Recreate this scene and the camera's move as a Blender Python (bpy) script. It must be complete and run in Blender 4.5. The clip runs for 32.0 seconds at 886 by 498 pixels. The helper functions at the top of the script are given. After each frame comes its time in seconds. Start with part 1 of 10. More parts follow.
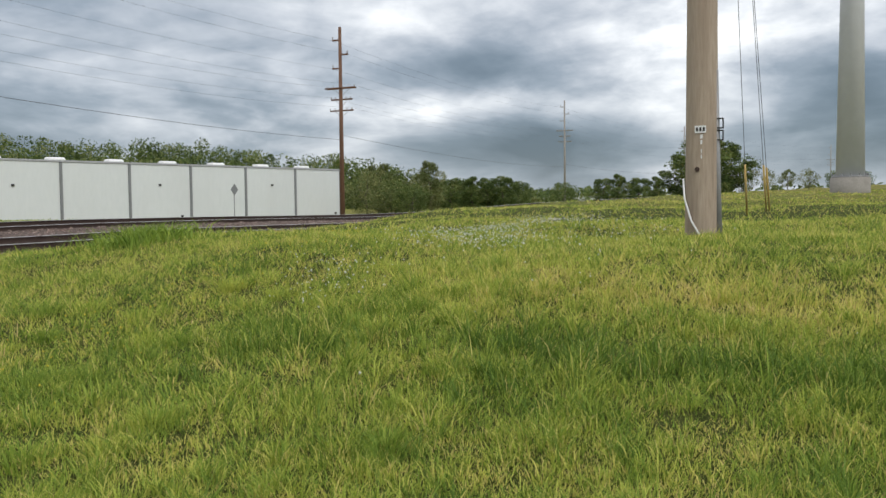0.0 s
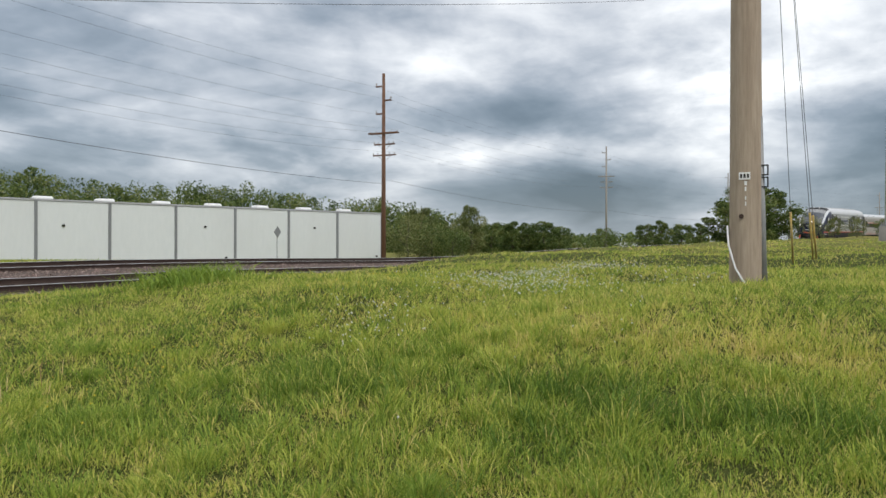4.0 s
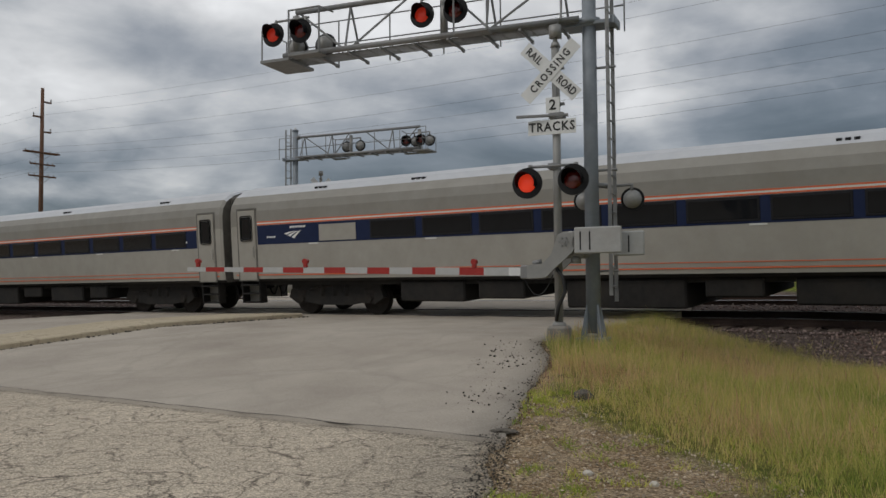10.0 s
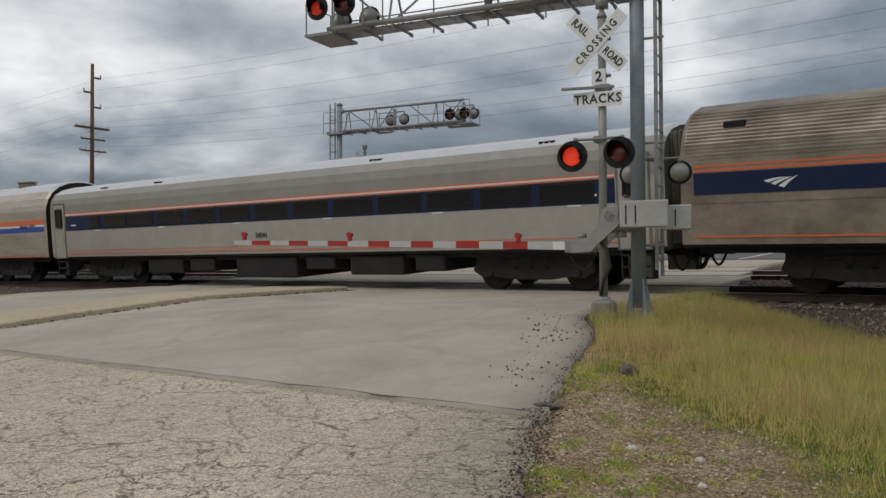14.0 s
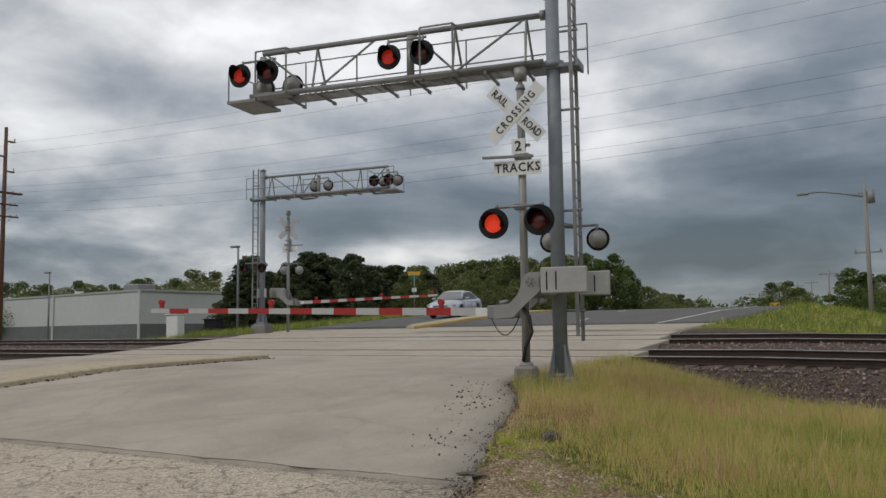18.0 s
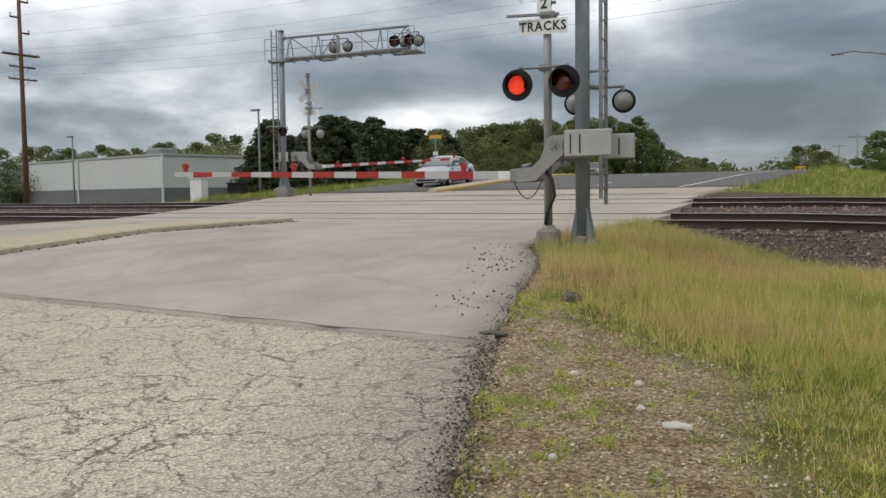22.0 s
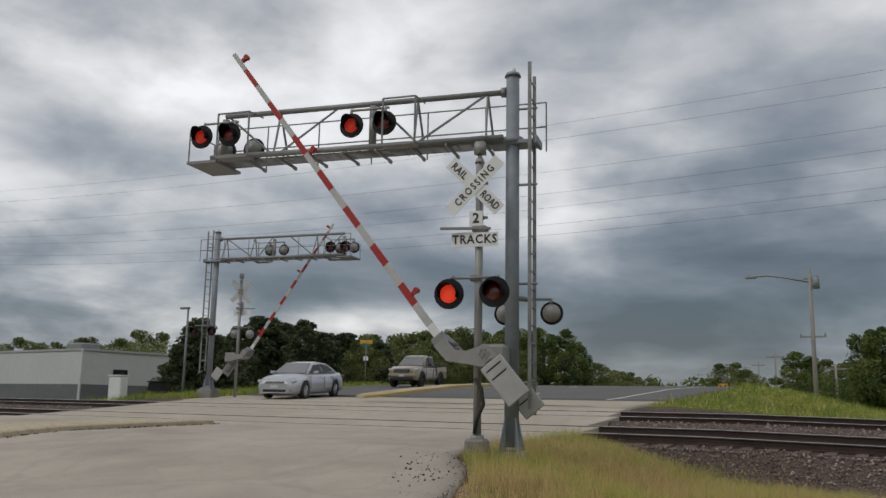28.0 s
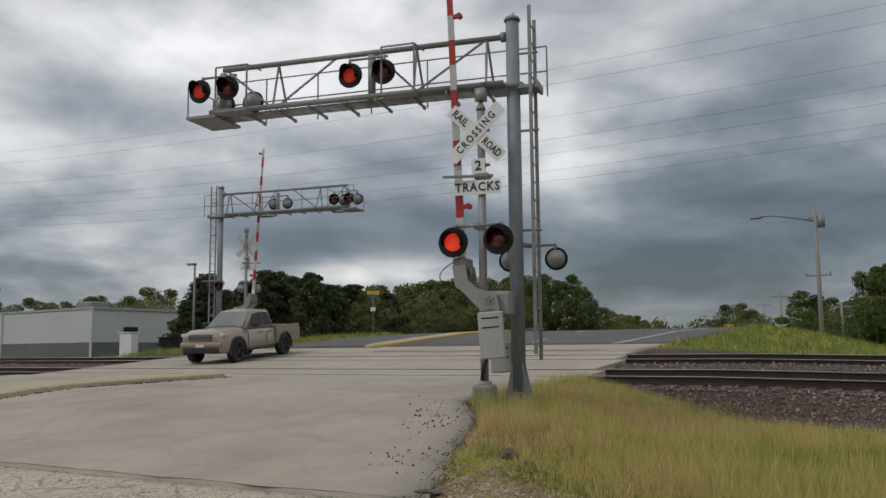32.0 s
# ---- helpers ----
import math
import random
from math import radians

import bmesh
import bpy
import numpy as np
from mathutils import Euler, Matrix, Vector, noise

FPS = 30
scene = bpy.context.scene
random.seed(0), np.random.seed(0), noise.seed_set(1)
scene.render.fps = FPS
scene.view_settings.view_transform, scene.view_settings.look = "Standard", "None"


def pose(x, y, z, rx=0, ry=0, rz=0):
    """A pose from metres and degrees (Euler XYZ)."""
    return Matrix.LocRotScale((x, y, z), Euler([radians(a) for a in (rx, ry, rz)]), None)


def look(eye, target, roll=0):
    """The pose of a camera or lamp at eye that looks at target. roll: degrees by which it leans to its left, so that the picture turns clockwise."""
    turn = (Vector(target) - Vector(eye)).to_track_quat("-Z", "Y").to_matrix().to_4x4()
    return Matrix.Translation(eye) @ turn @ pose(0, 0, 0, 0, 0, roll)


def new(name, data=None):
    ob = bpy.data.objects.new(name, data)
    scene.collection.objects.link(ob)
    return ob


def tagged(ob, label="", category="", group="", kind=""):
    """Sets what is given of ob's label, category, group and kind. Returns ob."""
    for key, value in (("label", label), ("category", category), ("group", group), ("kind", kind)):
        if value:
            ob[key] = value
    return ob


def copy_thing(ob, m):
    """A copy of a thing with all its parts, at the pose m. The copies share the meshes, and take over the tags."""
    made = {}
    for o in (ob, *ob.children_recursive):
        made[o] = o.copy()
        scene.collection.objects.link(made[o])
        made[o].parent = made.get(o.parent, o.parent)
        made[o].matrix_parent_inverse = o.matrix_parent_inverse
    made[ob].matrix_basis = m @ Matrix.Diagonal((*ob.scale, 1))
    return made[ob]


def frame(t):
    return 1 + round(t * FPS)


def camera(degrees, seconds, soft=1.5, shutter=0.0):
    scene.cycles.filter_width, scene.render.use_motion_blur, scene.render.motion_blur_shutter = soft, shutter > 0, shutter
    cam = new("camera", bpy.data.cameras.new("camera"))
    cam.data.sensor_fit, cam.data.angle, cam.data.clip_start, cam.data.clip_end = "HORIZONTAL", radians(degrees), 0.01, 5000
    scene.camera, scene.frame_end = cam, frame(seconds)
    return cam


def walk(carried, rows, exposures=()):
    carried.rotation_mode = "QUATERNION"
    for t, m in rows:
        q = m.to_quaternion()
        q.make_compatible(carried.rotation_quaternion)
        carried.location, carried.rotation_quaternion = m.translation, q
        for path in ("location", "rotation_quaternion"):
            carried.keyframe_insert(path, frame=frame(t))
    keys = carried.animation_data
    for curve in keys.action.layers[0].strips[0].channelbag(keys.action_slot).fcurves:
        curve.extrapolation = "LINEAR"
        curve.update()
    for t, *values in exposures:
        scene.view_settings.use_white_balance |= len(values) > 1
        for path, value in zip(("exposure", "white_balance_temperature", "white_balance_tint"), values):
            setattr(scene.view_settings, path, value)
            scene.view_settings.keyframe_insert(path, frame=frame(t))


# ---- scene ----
# ---- camera: a hand-held phone that stands by the road and pans left with the train ----
cam = camera(54.57, 32.0)
# seconds, place, heading (left of the far side of the tracks), tilt, lean
WALK = [
    (0.0, 0.112, 0.105, 1.491, -66.61, -2.74, -0.61),
    (0.5, 0.113, 0.104, 1.489, -65.84, -1.87, -0.61),
    (1.0, 0.114, 0.103, 1.491, -65.23, -1.32, -0.92),
    (1.5, 0.116, 0.096, 1.489, -61.44, -0.48, -1.87),
    (2.0, 0.117, 0.094, 1.492, -61.57, -0.33, -1.26),
    (2.5, 0.115, 0.099, 1.488, -61.71, 0.32, -0.74),
    (4.5, 0.112, 0.111, 1.491, -64.24, 0.11, 0.12),
    (5.0, 0.109, 0.117, 1.491, -61.52, -0.15, -0.36),
    (5.5, 0.110, 0.113, 1.488, -55.31, -0.12, -0.92),
    (6.0, 0.107, 0.118, 1.489, -57.99, -1.15, -0.47),
    (6.5, 0.097, 0.134, 1.496, -54.60, -1.48, -0.33),
    (7.0, 0.084, 0.155, 1.509, -42.05, -1.77, -0.56),
    (7.3, 0.082, 0.150, 1.507, -26.93, -0.95, -1.28),
    (7.5, 0.079, 0.146, 1.507, -15.34, -0.65, -1.58),
    (7.6, 0.078, 0.144, 1.507, -8.77, -0.38, -1.99),
    (7.8, 0.076, 0.140, 1.507, 3.59, -0.16, -2.65),
    (7.9, 0.074, 0.137, 1.508, 9.88, 0.33, -1.41),
    (8.0, 0.073, 0.134, 1.507, 15.96, 0.30, -1.55),
    (8.5, 0.082, 0.137, 1.500, 28.92, -0.24, -0.75),
    (9.0, 0.099, 0.144, 1.491, 34.13, -1.14, 0.21),
    (9.5, 0.110, 0.153, 1.493, 34.34, 1.44, 0.24),
    (10.0, 0.115, 0.155, 1.495, 34.35, 2.83, -0.44),
    (10.5, 0.119, 0.157, 1.487, 35.00, 2.49, -0.48),
    (11.0, 0.116, 0.160, 1.491, 35.07, 1.96, 0.31),
    (11.5, 0.113, 0.162, 1.491, 35.45, 1.95, 0.14),
    (12.0, 0.108, 0.161, 1.491, 35.63, 1.98, 0.49),
    (12.5, 0.105, 0.161, 1.488, 35.73, 1.49, 0.42),
    (13.0, 0.100, 0.161, 1.491, 36.85, 0.58, 0.97),
    (13.5, 0.098, 0.162, 1.493, 36.21, 1.43, 0.57),
    (14.0, 0.102, 0.168, 1.493, 37.26, 1.11, -0.22),
    (14.5, 0.110, 0.176, 1.494, 35.09, 0.62, -1.53),
    (16.5, 0.127, 0.186, 1.509, 33.33, 1.80, -1.16),
    (17.0, 0.130, 0.191, 1.512, 32.91, 0.69, -1.24),
    (17.5, 0.135, 0.188, 1.513, 33.39, 3.10, -1.50),
    (18.0, 0.139, 0.185, 1.514, 32.25, 5.42, -0.76),
    (18.5, 0.144, 0.184, 1.514, 30.66, 7.11, -0.49),
    (19.0, 0.147, 0.179, 1.515, 30.30, 8.27, -0.87),
    (19.5, 0.150, 0.178, 1.514, 29.86, 8.00, -1.04),
    (20.0, 0.145, 0.180, 1.513, 28.94, 4.93, -0.42),
    (20.5, 0.135, 0.180, 1.511, 31.45, 0.78, -0.64),
    (21.0, 0.127, 0.181, 1.509, 30.92, -0.45, -0.67),
    (21.5, 0.119, 0.176, 1.508, 32.55, -2.02, -0.82),
    (22.0, 0.117, 0.175, 1.507, 33.77, -3.62, -0.75),
    (22.5, 0.114, 0.174, 1.509, 34.09, -3.70, -0.74),
    (23.0, 0.114, 0.174, 1.509, 34.11, -5.06, -0.02),
    (23.5, 0.116, 0.173, 1.510, 33.13, -6.22, -0.43),
    (24.0, 0.118, 0.171, 1.511, 31.74, -6.05, -0.91),
    (24.5, 0.120, 0.170, 1.514, 30.65, -5.94, -0.33),
    (25.0, 0.125, 0.169, 1.515, 30.72, -0.54, -0.53),
    (25.5, 0.129, 0.168, 1.514, 32.18, 6.78, -0.62),
    (27.5, 0.134, 0.153, 1.497, 31.17, 10.62, 1.06),
    (28.0, 0.136, 0.151, 1.494, 29.21, 10.11, 1.05),
    (28.5, 0.133, 0.148, 1.495, 26.44, 10.56, 0.03),
    (29.0, 0.134, 0.146, 1.498, 24.25, 10.30, -0.16),
    (29.5, 0.135, 0.146, 1.497, 21.87, 10.67, -0.39),
    (30.0, 0.140, 0.149, 1.493, 21.99, 9.54, -0.36),
    (30.5, 0.151, 0.158, 1.491, 25.02, 7.64, -0.72),
    (31.0, 0.155, 0.162, 1.487, 27.41, 7.32, -0.61),
    (31.5, 0.152, 0.162, 1.487, 29.72, 6.42, -0.79),
    (32.0, 0.150, 0.159, 1.484, 29.51, 6.73, -0.52),
]


def held(x, y, z, heading, tilt, lean):
    return pose(x, y, z, 0, 0, heading) @ pose(0, 0, 0, 90 + tilt) @ pose(0, 0, 0, 0, 0, lean)


EXPO = [(0.0, 0.12), (6.5, 0.12), (7.2, 0.22), (7.5, 0.28), (7.75, 0.18), (8.0, 0.0), (8.5, -0.42), (9.0, -0.62), (10.0, -0.86), (11.0, -0.66), (13.0, -0.68), (14.5, -0.66), (17.0, -0.68), (19.0, -0.75), (20.0, -0.9), (20.5, -0.6), (21.0, -0.36), (21.5, -0.25), (22.5, -0.15), (24.0, 0.2), (24.6, 0.15), (25.5, -0.65), (28.0, -0.75), (32.0, -0.75)]
walk(cam, [(t, held(*r)) for t, *r in WALK], EXPO)

# ---- world and sun: an overcast late-spring day ----
world = bpy.data.worlds.new("sky")
scene.world = world
world.use_nodes = True
wt = world.node_tree
wt.nodes.clear()
w_out = wt.nodes.new("ShaderNodeOutputWorld")
w_bg = wt.nodes.new("ShaderNodeBackground")
w_sky = wt.nodes.new("ShaderNodeTexSky")
w_sky.sky_type = "NISHITA"
w_sky.sun_disc = False
w_sky.sun_elevation, w_sky.sun_rotation = radians(48), radians(-35)
w_co = wt.nodes.new("ShaderNodeTexCoord")
# cloud deck: the view direction is laid onto a flat layer overhead
sep = wt.nodes.new("ShaderNodeSeparateXYZ")
wt.links.new(w_co.outputs["Generated"], sep.inputs[0])


def wmath(op, a, b=None, c=None, clamp=False):
    n = wt.nodes.new("ShaderNodeMath")
    n.operation, n.use_clamp = op, clamp
    for i, v in enumerate((a, b, c)):
        if v is None:
            continue
        if isinstance(v, (int, float)):
            n.inputs[i].default_value = v
        else:
            wt.links.new(v, n.inputs[i])
    return n.outputs[0]


zz = wmath("MAXIMUM", sep.outputs[2], 0.0)
den = wmath("ADD", zz, 0.32)
cx, cy = wmath("DIVIDE", sep.outputs[0], den), wmath("DIVIDE", sep.outputs[1], den)
comb = wt.nodes.new("ShaderNodeCombineXYZ")
wt.links.new(cx, comb.inputs[0])
wt.links.new(cy, comb.inputs[1])


def wnoise(scale, detail, rough, dist, offset):
    m = wt.nodes.new("ShaderNodeMapping")
    m.inputs["Location"].default_value = offset
    wt.links.new(comb.outputs[0], m.inputs[0])
    n = wt.nodes.new("ShaderNodeTexNoise")
    n.inputs["Scale"].default_value, n.inputs["Detail"].default_value = scale, detail
    n.inputs["Roughness"].default_value, n.inputs["Distortion"].default_value = rough, dist
    wt.links.new(m.outputs[0], n.inputs["Vector"])
    return n.outputs["Fac"]


big = wnoise(0.9, 3, 0.5, 0.3, (3.1, 1.7, 0))
mid = wnoise(2.2, 6, 0.50, 0.30, (7.3, 2.2, 0))
fine = wnoise(6.5, 6, 0.55, 0.25, (1.2, 9.4, 0))
mix1 = wmath("MULTIPLY_ADD", mid, 0.54, wmath("MULTIPLY", big, 0.40))
mix2 = wmath("MULTIPLY_ADD", fine, 0.24, mix1)
comb_b = wt.nodes.new("ShaderNodeCombineXYZ")
w_az = wmath("ARCTAN2", wmath("MULTIPLY", sep.outputs[0], -1.0), sep.outputs[1])
w_el = wmath("ARCSINE", sep.outputs[2])
wt.links.new(w_az, comb_b.inputs[0])
wt.links.new(wmath("MULTIPLY", w_el, 3.6), comb_b.inputs[1])
rolls = wt.nodes.new("ShaderNodeTexNoise")
rolls.inputs["Scale"].default_value, rolls.inputs["Detail"].default_value, rolls.inputs["Roughness"].default_value, rolls.inputs["Distortion"].default_value = 4.2, 6, 0.52, 0.4
wt.links.new(comb_b.outputs[0], rolls.inputs["Vector"])
mix2 = wmath("ADD", mix2, wmath("MULTIPLY", wmath("SUBTRACT", rolls.outputs["Fac"], 0.5), wmath("SUBTRACT", 0.62, wmath("MULTIPLY", zz, 1.2))))
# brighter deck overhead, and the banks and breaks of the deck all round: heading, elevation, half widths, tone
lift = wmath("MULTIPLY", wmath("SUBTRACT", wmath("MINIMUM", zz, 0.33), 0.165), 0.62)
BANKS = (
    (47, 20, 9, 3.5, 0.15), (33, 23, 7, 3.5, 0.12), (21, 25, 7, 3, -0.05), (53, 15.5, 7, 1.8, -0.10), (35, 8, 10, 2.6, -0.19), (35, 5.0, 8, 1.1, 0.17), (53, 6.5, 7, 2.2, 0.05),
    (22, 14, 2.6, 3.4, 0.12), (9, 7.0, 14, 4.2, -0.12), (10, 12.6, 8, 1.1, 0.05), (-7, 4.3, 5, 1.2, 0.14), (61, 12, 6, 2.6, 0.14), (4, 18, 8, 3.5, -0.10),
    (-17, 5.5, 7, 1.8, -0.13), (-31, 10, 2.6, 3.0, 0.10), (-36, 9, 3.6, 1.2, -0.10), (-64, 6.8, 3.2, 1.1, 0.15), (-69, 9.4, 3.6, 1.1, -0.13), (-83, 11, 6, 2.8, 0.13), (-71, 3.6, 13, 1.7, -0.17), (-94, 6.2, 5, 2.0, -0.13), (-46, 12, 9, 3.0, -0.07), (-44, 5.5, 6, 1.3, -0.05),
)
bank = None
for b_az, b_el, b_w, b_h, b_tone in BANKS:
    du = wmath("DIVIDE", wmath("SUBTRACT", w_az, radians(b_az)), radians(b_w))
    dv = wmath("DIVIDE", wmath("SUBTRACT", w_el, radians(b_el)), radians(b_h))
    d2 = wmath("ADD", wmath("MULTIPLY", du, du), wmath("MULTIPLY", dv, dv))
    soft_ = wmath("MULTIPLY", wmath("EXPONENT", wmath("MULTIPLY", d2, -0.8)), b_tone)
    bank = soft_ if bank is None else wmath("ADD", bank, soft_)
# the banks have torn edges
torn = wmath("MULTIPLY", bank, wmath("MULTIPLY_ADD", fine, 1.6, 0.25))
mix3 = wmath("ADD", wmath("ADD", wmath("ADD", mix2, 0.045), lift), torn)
ramp = wt.nodes.new("ShaderNodeValToRGB")
el = ramp.color_ramp.elements
el[0].position, el[0].color = 0.33, (0.095, 0.130, 0.165, 1)
el[1].position, el[1].color = 0.97, (1.45, 1.46, 1.47, 1)
for pos, col in ((0.44, (0.165, 0.210, 0.257, 1)), (0.54, (0.285, 0.332, 0.390, 1)), (0.63, (0.50, 0.535, 0.585, 1)), (0.71, (0.735, 0.76, 0.79, 1)), (0.80, (1.03, 1.04, 1.05, 1))):
    e = el.new(pos)
    e.color = col
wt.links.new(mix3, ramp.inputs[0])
# pale strip right at the horizon
hz = wmath("POWER", wmath("SUBTRACT", 1.0, wmath("MULTIPLY", zz, 14.0, clamp=True), clamp=True), 2.0)
hmix = wt.nodes.new("ShaderNodeMix")
hmix.data_type = "RGBA"
wt.links.new(wmath("MULTIPLY", hz, 0.35), hmix.inputs[0])
wt.links.new(ramp.outputs[0], hmix.inputs[6])
hmix.inputs[7].default_value = (0.62, 0.68, 0.75, 1)
# thin share of the clear sky above the deck
add = wt.nodes.new("ShaderNodeMix")
add.data_type, add.blend_type = "RGBA", "ADD"
add.inputs[0].default_value = 0.015
wt.links.new(hmix.outputs[2], add.inputs[6])
wt.links.new(w_sky.outputs[0], add.inputs[7])
wt.links.new(add.outputs[2], w_bg.inputs[0])
w_bg.inputs[1].default_value = 1.0
wt.links.new(w_bg.outputs[0], w_out.inputs[0])

sun = new("sun", bpy.data.lights.new("sun", "SUN"))
sun.data.energy, sun.data.angle, sun.data.color = 1.3, radians(14), (1.0, 0.96, 0.90)
sun.matrix_world = look((-30, -40, 60), (0, 10, 0))


# ---- materials ----
def surf(name, a, b, scale=4.0, rough=0.7, bump=0.15, metal=0.0, stain=None, stain_scale=0.6, stain_amt=0.5, island=0.0, dist=0.01, coat=0.0, spec=0.5, stretch=(1, 1, 1), obj_rand=0.0):
    """Two tones at a fine scale, a stain tone at a coarse one, fine relief."""
    m = bpy.data.materials.new(name)
    m.use_nodes = True
    nt = m.node_tree
    p = nt.nodes["Principled BSDF"]
    co = nt.nodes.new("ShaderNodeTexCoord")
    mp = nt.nodes.new("ShaderNodeMapping")
    mp.inputs["Scale"].default_value = stretch
    nt.links.new(co.outputs["Object"], mp.inputs[0])

    def noise_(s, d, r=0.6):
        n = nt.nodes.new("ShaderNodeTexNoise")
        n.inputs["Scale"].default_value, n.inputs["Detail"].default_value, n.inputs["Roughness"].default_value = s, d, r
        nt.links.new(mp.outputs[0], n.inputs["Vector"])
        return n.outputs["Fac"]

    def ramp_(fac, lo, hi):
        n = nt.nodes.new("ShaderNodeMapRange")
        n.inputs["From Min"].default_value, n.inputs["From Max"].default_value = lo, hi
        nt.links.new(fac, n.inputs["Value"])
        return n.outputs[0]

    def mix_(fac, c1, c2):
        n = nt.nodes.new("ShaderNodeMix")
        n.data_type = "RGBA"
        for sock, v in ((0, fac), (6, c1), (7, c2)):
            if isinstance(v, (int, float)):
                n.inputs[sock].default_value = v
            elif isinstance(v, tuple):
                n.inputs[sock].default_value = (*v, 1)
            else:
                nt.links.new(v, n.inputs[sock])
        return n.outputs[2]

    f1 = noise_(scale, 6, 0.65)
    col = mix_(ramp_(f1, 0.3, 0.7), a, b)
    if stain:
        f2 = noise_(stain_scale, 5, 0.55)
        fac = ramp_(f2, 0.45, 0.72)
        mm = nt.nodes.new("ShaderNodeMath")
        mm.operation = "MULTIPLY"
        mm.inputs[1].default_value = stain_amt
        nt.links.new(fac, mm.inputs[0])
        col = mix_(mm.outputs[0], col, stain)
    if island or obj_rand:
        if island:
            g = nt.nodes.new("ShaderNodeNewGeometry").outputs["Random Per Island"]
        else:
            g = nt.nodes.new("ShaderNodeObjectInfo").outputs["Random"]
        amt = island or obj_rand
        mr = nt.nodes.new("ShaderNodeMapRange")
        mr.inputs["To Min"].default_value, mr.inputs["To Max"].default_value = 1 - amt, 1 + amt
        nt.links.new(g, mr.inputs["Value"])
        hs = nt.nodes.new("ShaderNodeHueSaturation")
        nt.links.new(mr.outputs[0], hs.inputs["Value"])
        nt.links.new(col, hs.inputs["Color"])
        col = hs.outputs[0]
    nt.links.new(col, p.inputs["Base Color"])
    p.inputs["Roughness"].default_value, p.inputs["Metallic"].default_value = rough, metal
    p.inputs["Coat Weight"].default_value = coat
    p.inputs["Specular IOR Level"].default_value = spec
    if bump:
        bp = nt.nodes.new("ShaderNodeBump")
        bp.inputs["Strength"].default_value, bp.inputs["Distance"].default_value = bump, dist
        nt.links.new(f1, bp.inputs["Height"])
        nt.links.new(bp.outputs[0], p.inputs["Normal"])
    return m


def glow(name, colour, strength):
    m = bpy.data.materials.new(name)
    m.use_nodes = True
    p = m.node_tree.nodes["Principled BSDF"]
    p.inputs["Base Color"].default_value = (*colour, 1)
    p.inputs["Emission Color"].default_value = (*colour, 1)
    p.inputs["Emission Strength"].default_value = strength
    p.inputs["Roughness"].default_value = 0.3
    return m


def glassy(name, tint, rough=0.06):
    m = surf(name, tint, tuple(c * 1.3 for c in tint), 3, rough, 0.0, spec=0.22)
    return m


M_GALV = surf("galvanised_steel", (0.22, 0.225, 0.225), (0.29, 0.29, 0.29), 9, 0.55, 0.1, 0.35, (0.20, 0.185, 0.17), 1.2, 0.4)
M_MAST = surf("mast_grey_steel", (0.23, 0.26, 0.29), (0.29, 0.32, 0.35), 7, 0.6, 0.1, 0.2, (0.18, 0.18, 0.19), 1.0, 0.5)
M_ALU = surf("aluminium_paint", (0.27, 0.27, 0.26), (0.345, 0.34, 0.325), 6, 0.5, 0.08, 0.3, (0.24, 0.23, 0.21), 1.5, 0.4)
M_WHITE = surf("white_enamel", (0.72, 0.73, 0.73), (0.80, 0.80, 0.79), 5, 0.5, 0.05, 0, (0.60, 0.58, 0.54), 1.2, 0.4)
M_SIGN = surf("sign_white", (0.74, 0.75, 0.74), (0.80, 0.80, 0.79), 8, 0.45, 0.03, 0, (0.62, 0.61, 0.58), 3, 0.35)
M_BLACK = surf("black_enamel", (0.008, 0.008, 0.009), (0.016, 0.016, 0.017), 9, 0.55, 0.08, 0, (0.03, 0.03, 0.03), 2, 0.3, spec=0.25)
M_INK = surf("sign_black", (0.015, 0.015, 0.015), (0.02, 0.02, 0.02), 9, 0.6, 0.0)
M_REDLENS = surf("dark_red_lens", (0.10, 0.008, 0.006), (0.14, 0.012, 0.01), 30, 0.15, 0.2, coat=0.5)
M_LIT = glow("lit_red_lens", (1.0, 0.06, 0.022), 0.62)
M_DIM = glow("dim_red_lens", (0.62, 0.035, 0.016), 0.34)
M_REDTAPE = surf("red_reflective_sheet", (0.33, 0.018, 0.014), (0.39, 0.03, 0.022), 12, 0.4, 0.05, 0, (0.28, 0.03, 0.024), 2, 0.3)
M_WEIGHT = surf("weathered_white_paint", (0.38, 0.38, 0.37), (0.45, 0.45, 0.44), 10, 0.55, 0.08, 0.05, (0.30, 0.28, 0.26), 1.8, 0.5)
M_WHTAPE = surf("white_reflective_sheet", (0.43, 0.43, 0.42), (0.50, 0.50, 0.49), 12, 0.4, 0.05, 0, (0.5, 0.49, 0.47), 2, 0.3)
M_RUBBER = surf("black_rubber", (0.018, 0.018, 0.018), (0.03, 0.03, 0.03), 20, 0.75, 0.2)
M_CONC = surf("footing_concrete", (0.22, 0.205, 0.18), (0.30, 0.28, 0.25), 14, 0.9, 0.4, 0, (0.14, 0.125, 0.105), 1.5, 0.5)
M_RAIL = surf("rusty_rail_steel", (0.030, 0.017, 0.013), (0.052, 0.030, 0.022), 12, 0.8, 0.3, 0.1, (0.07, 0.045, 0.035), 2, 0.5)
M_RAILTOP = surf("worn_rail_head", (0.50, 0.50, 0.50), (0.60, 0.60, 0.59), 20, 0.28, 0.05, 0.9)
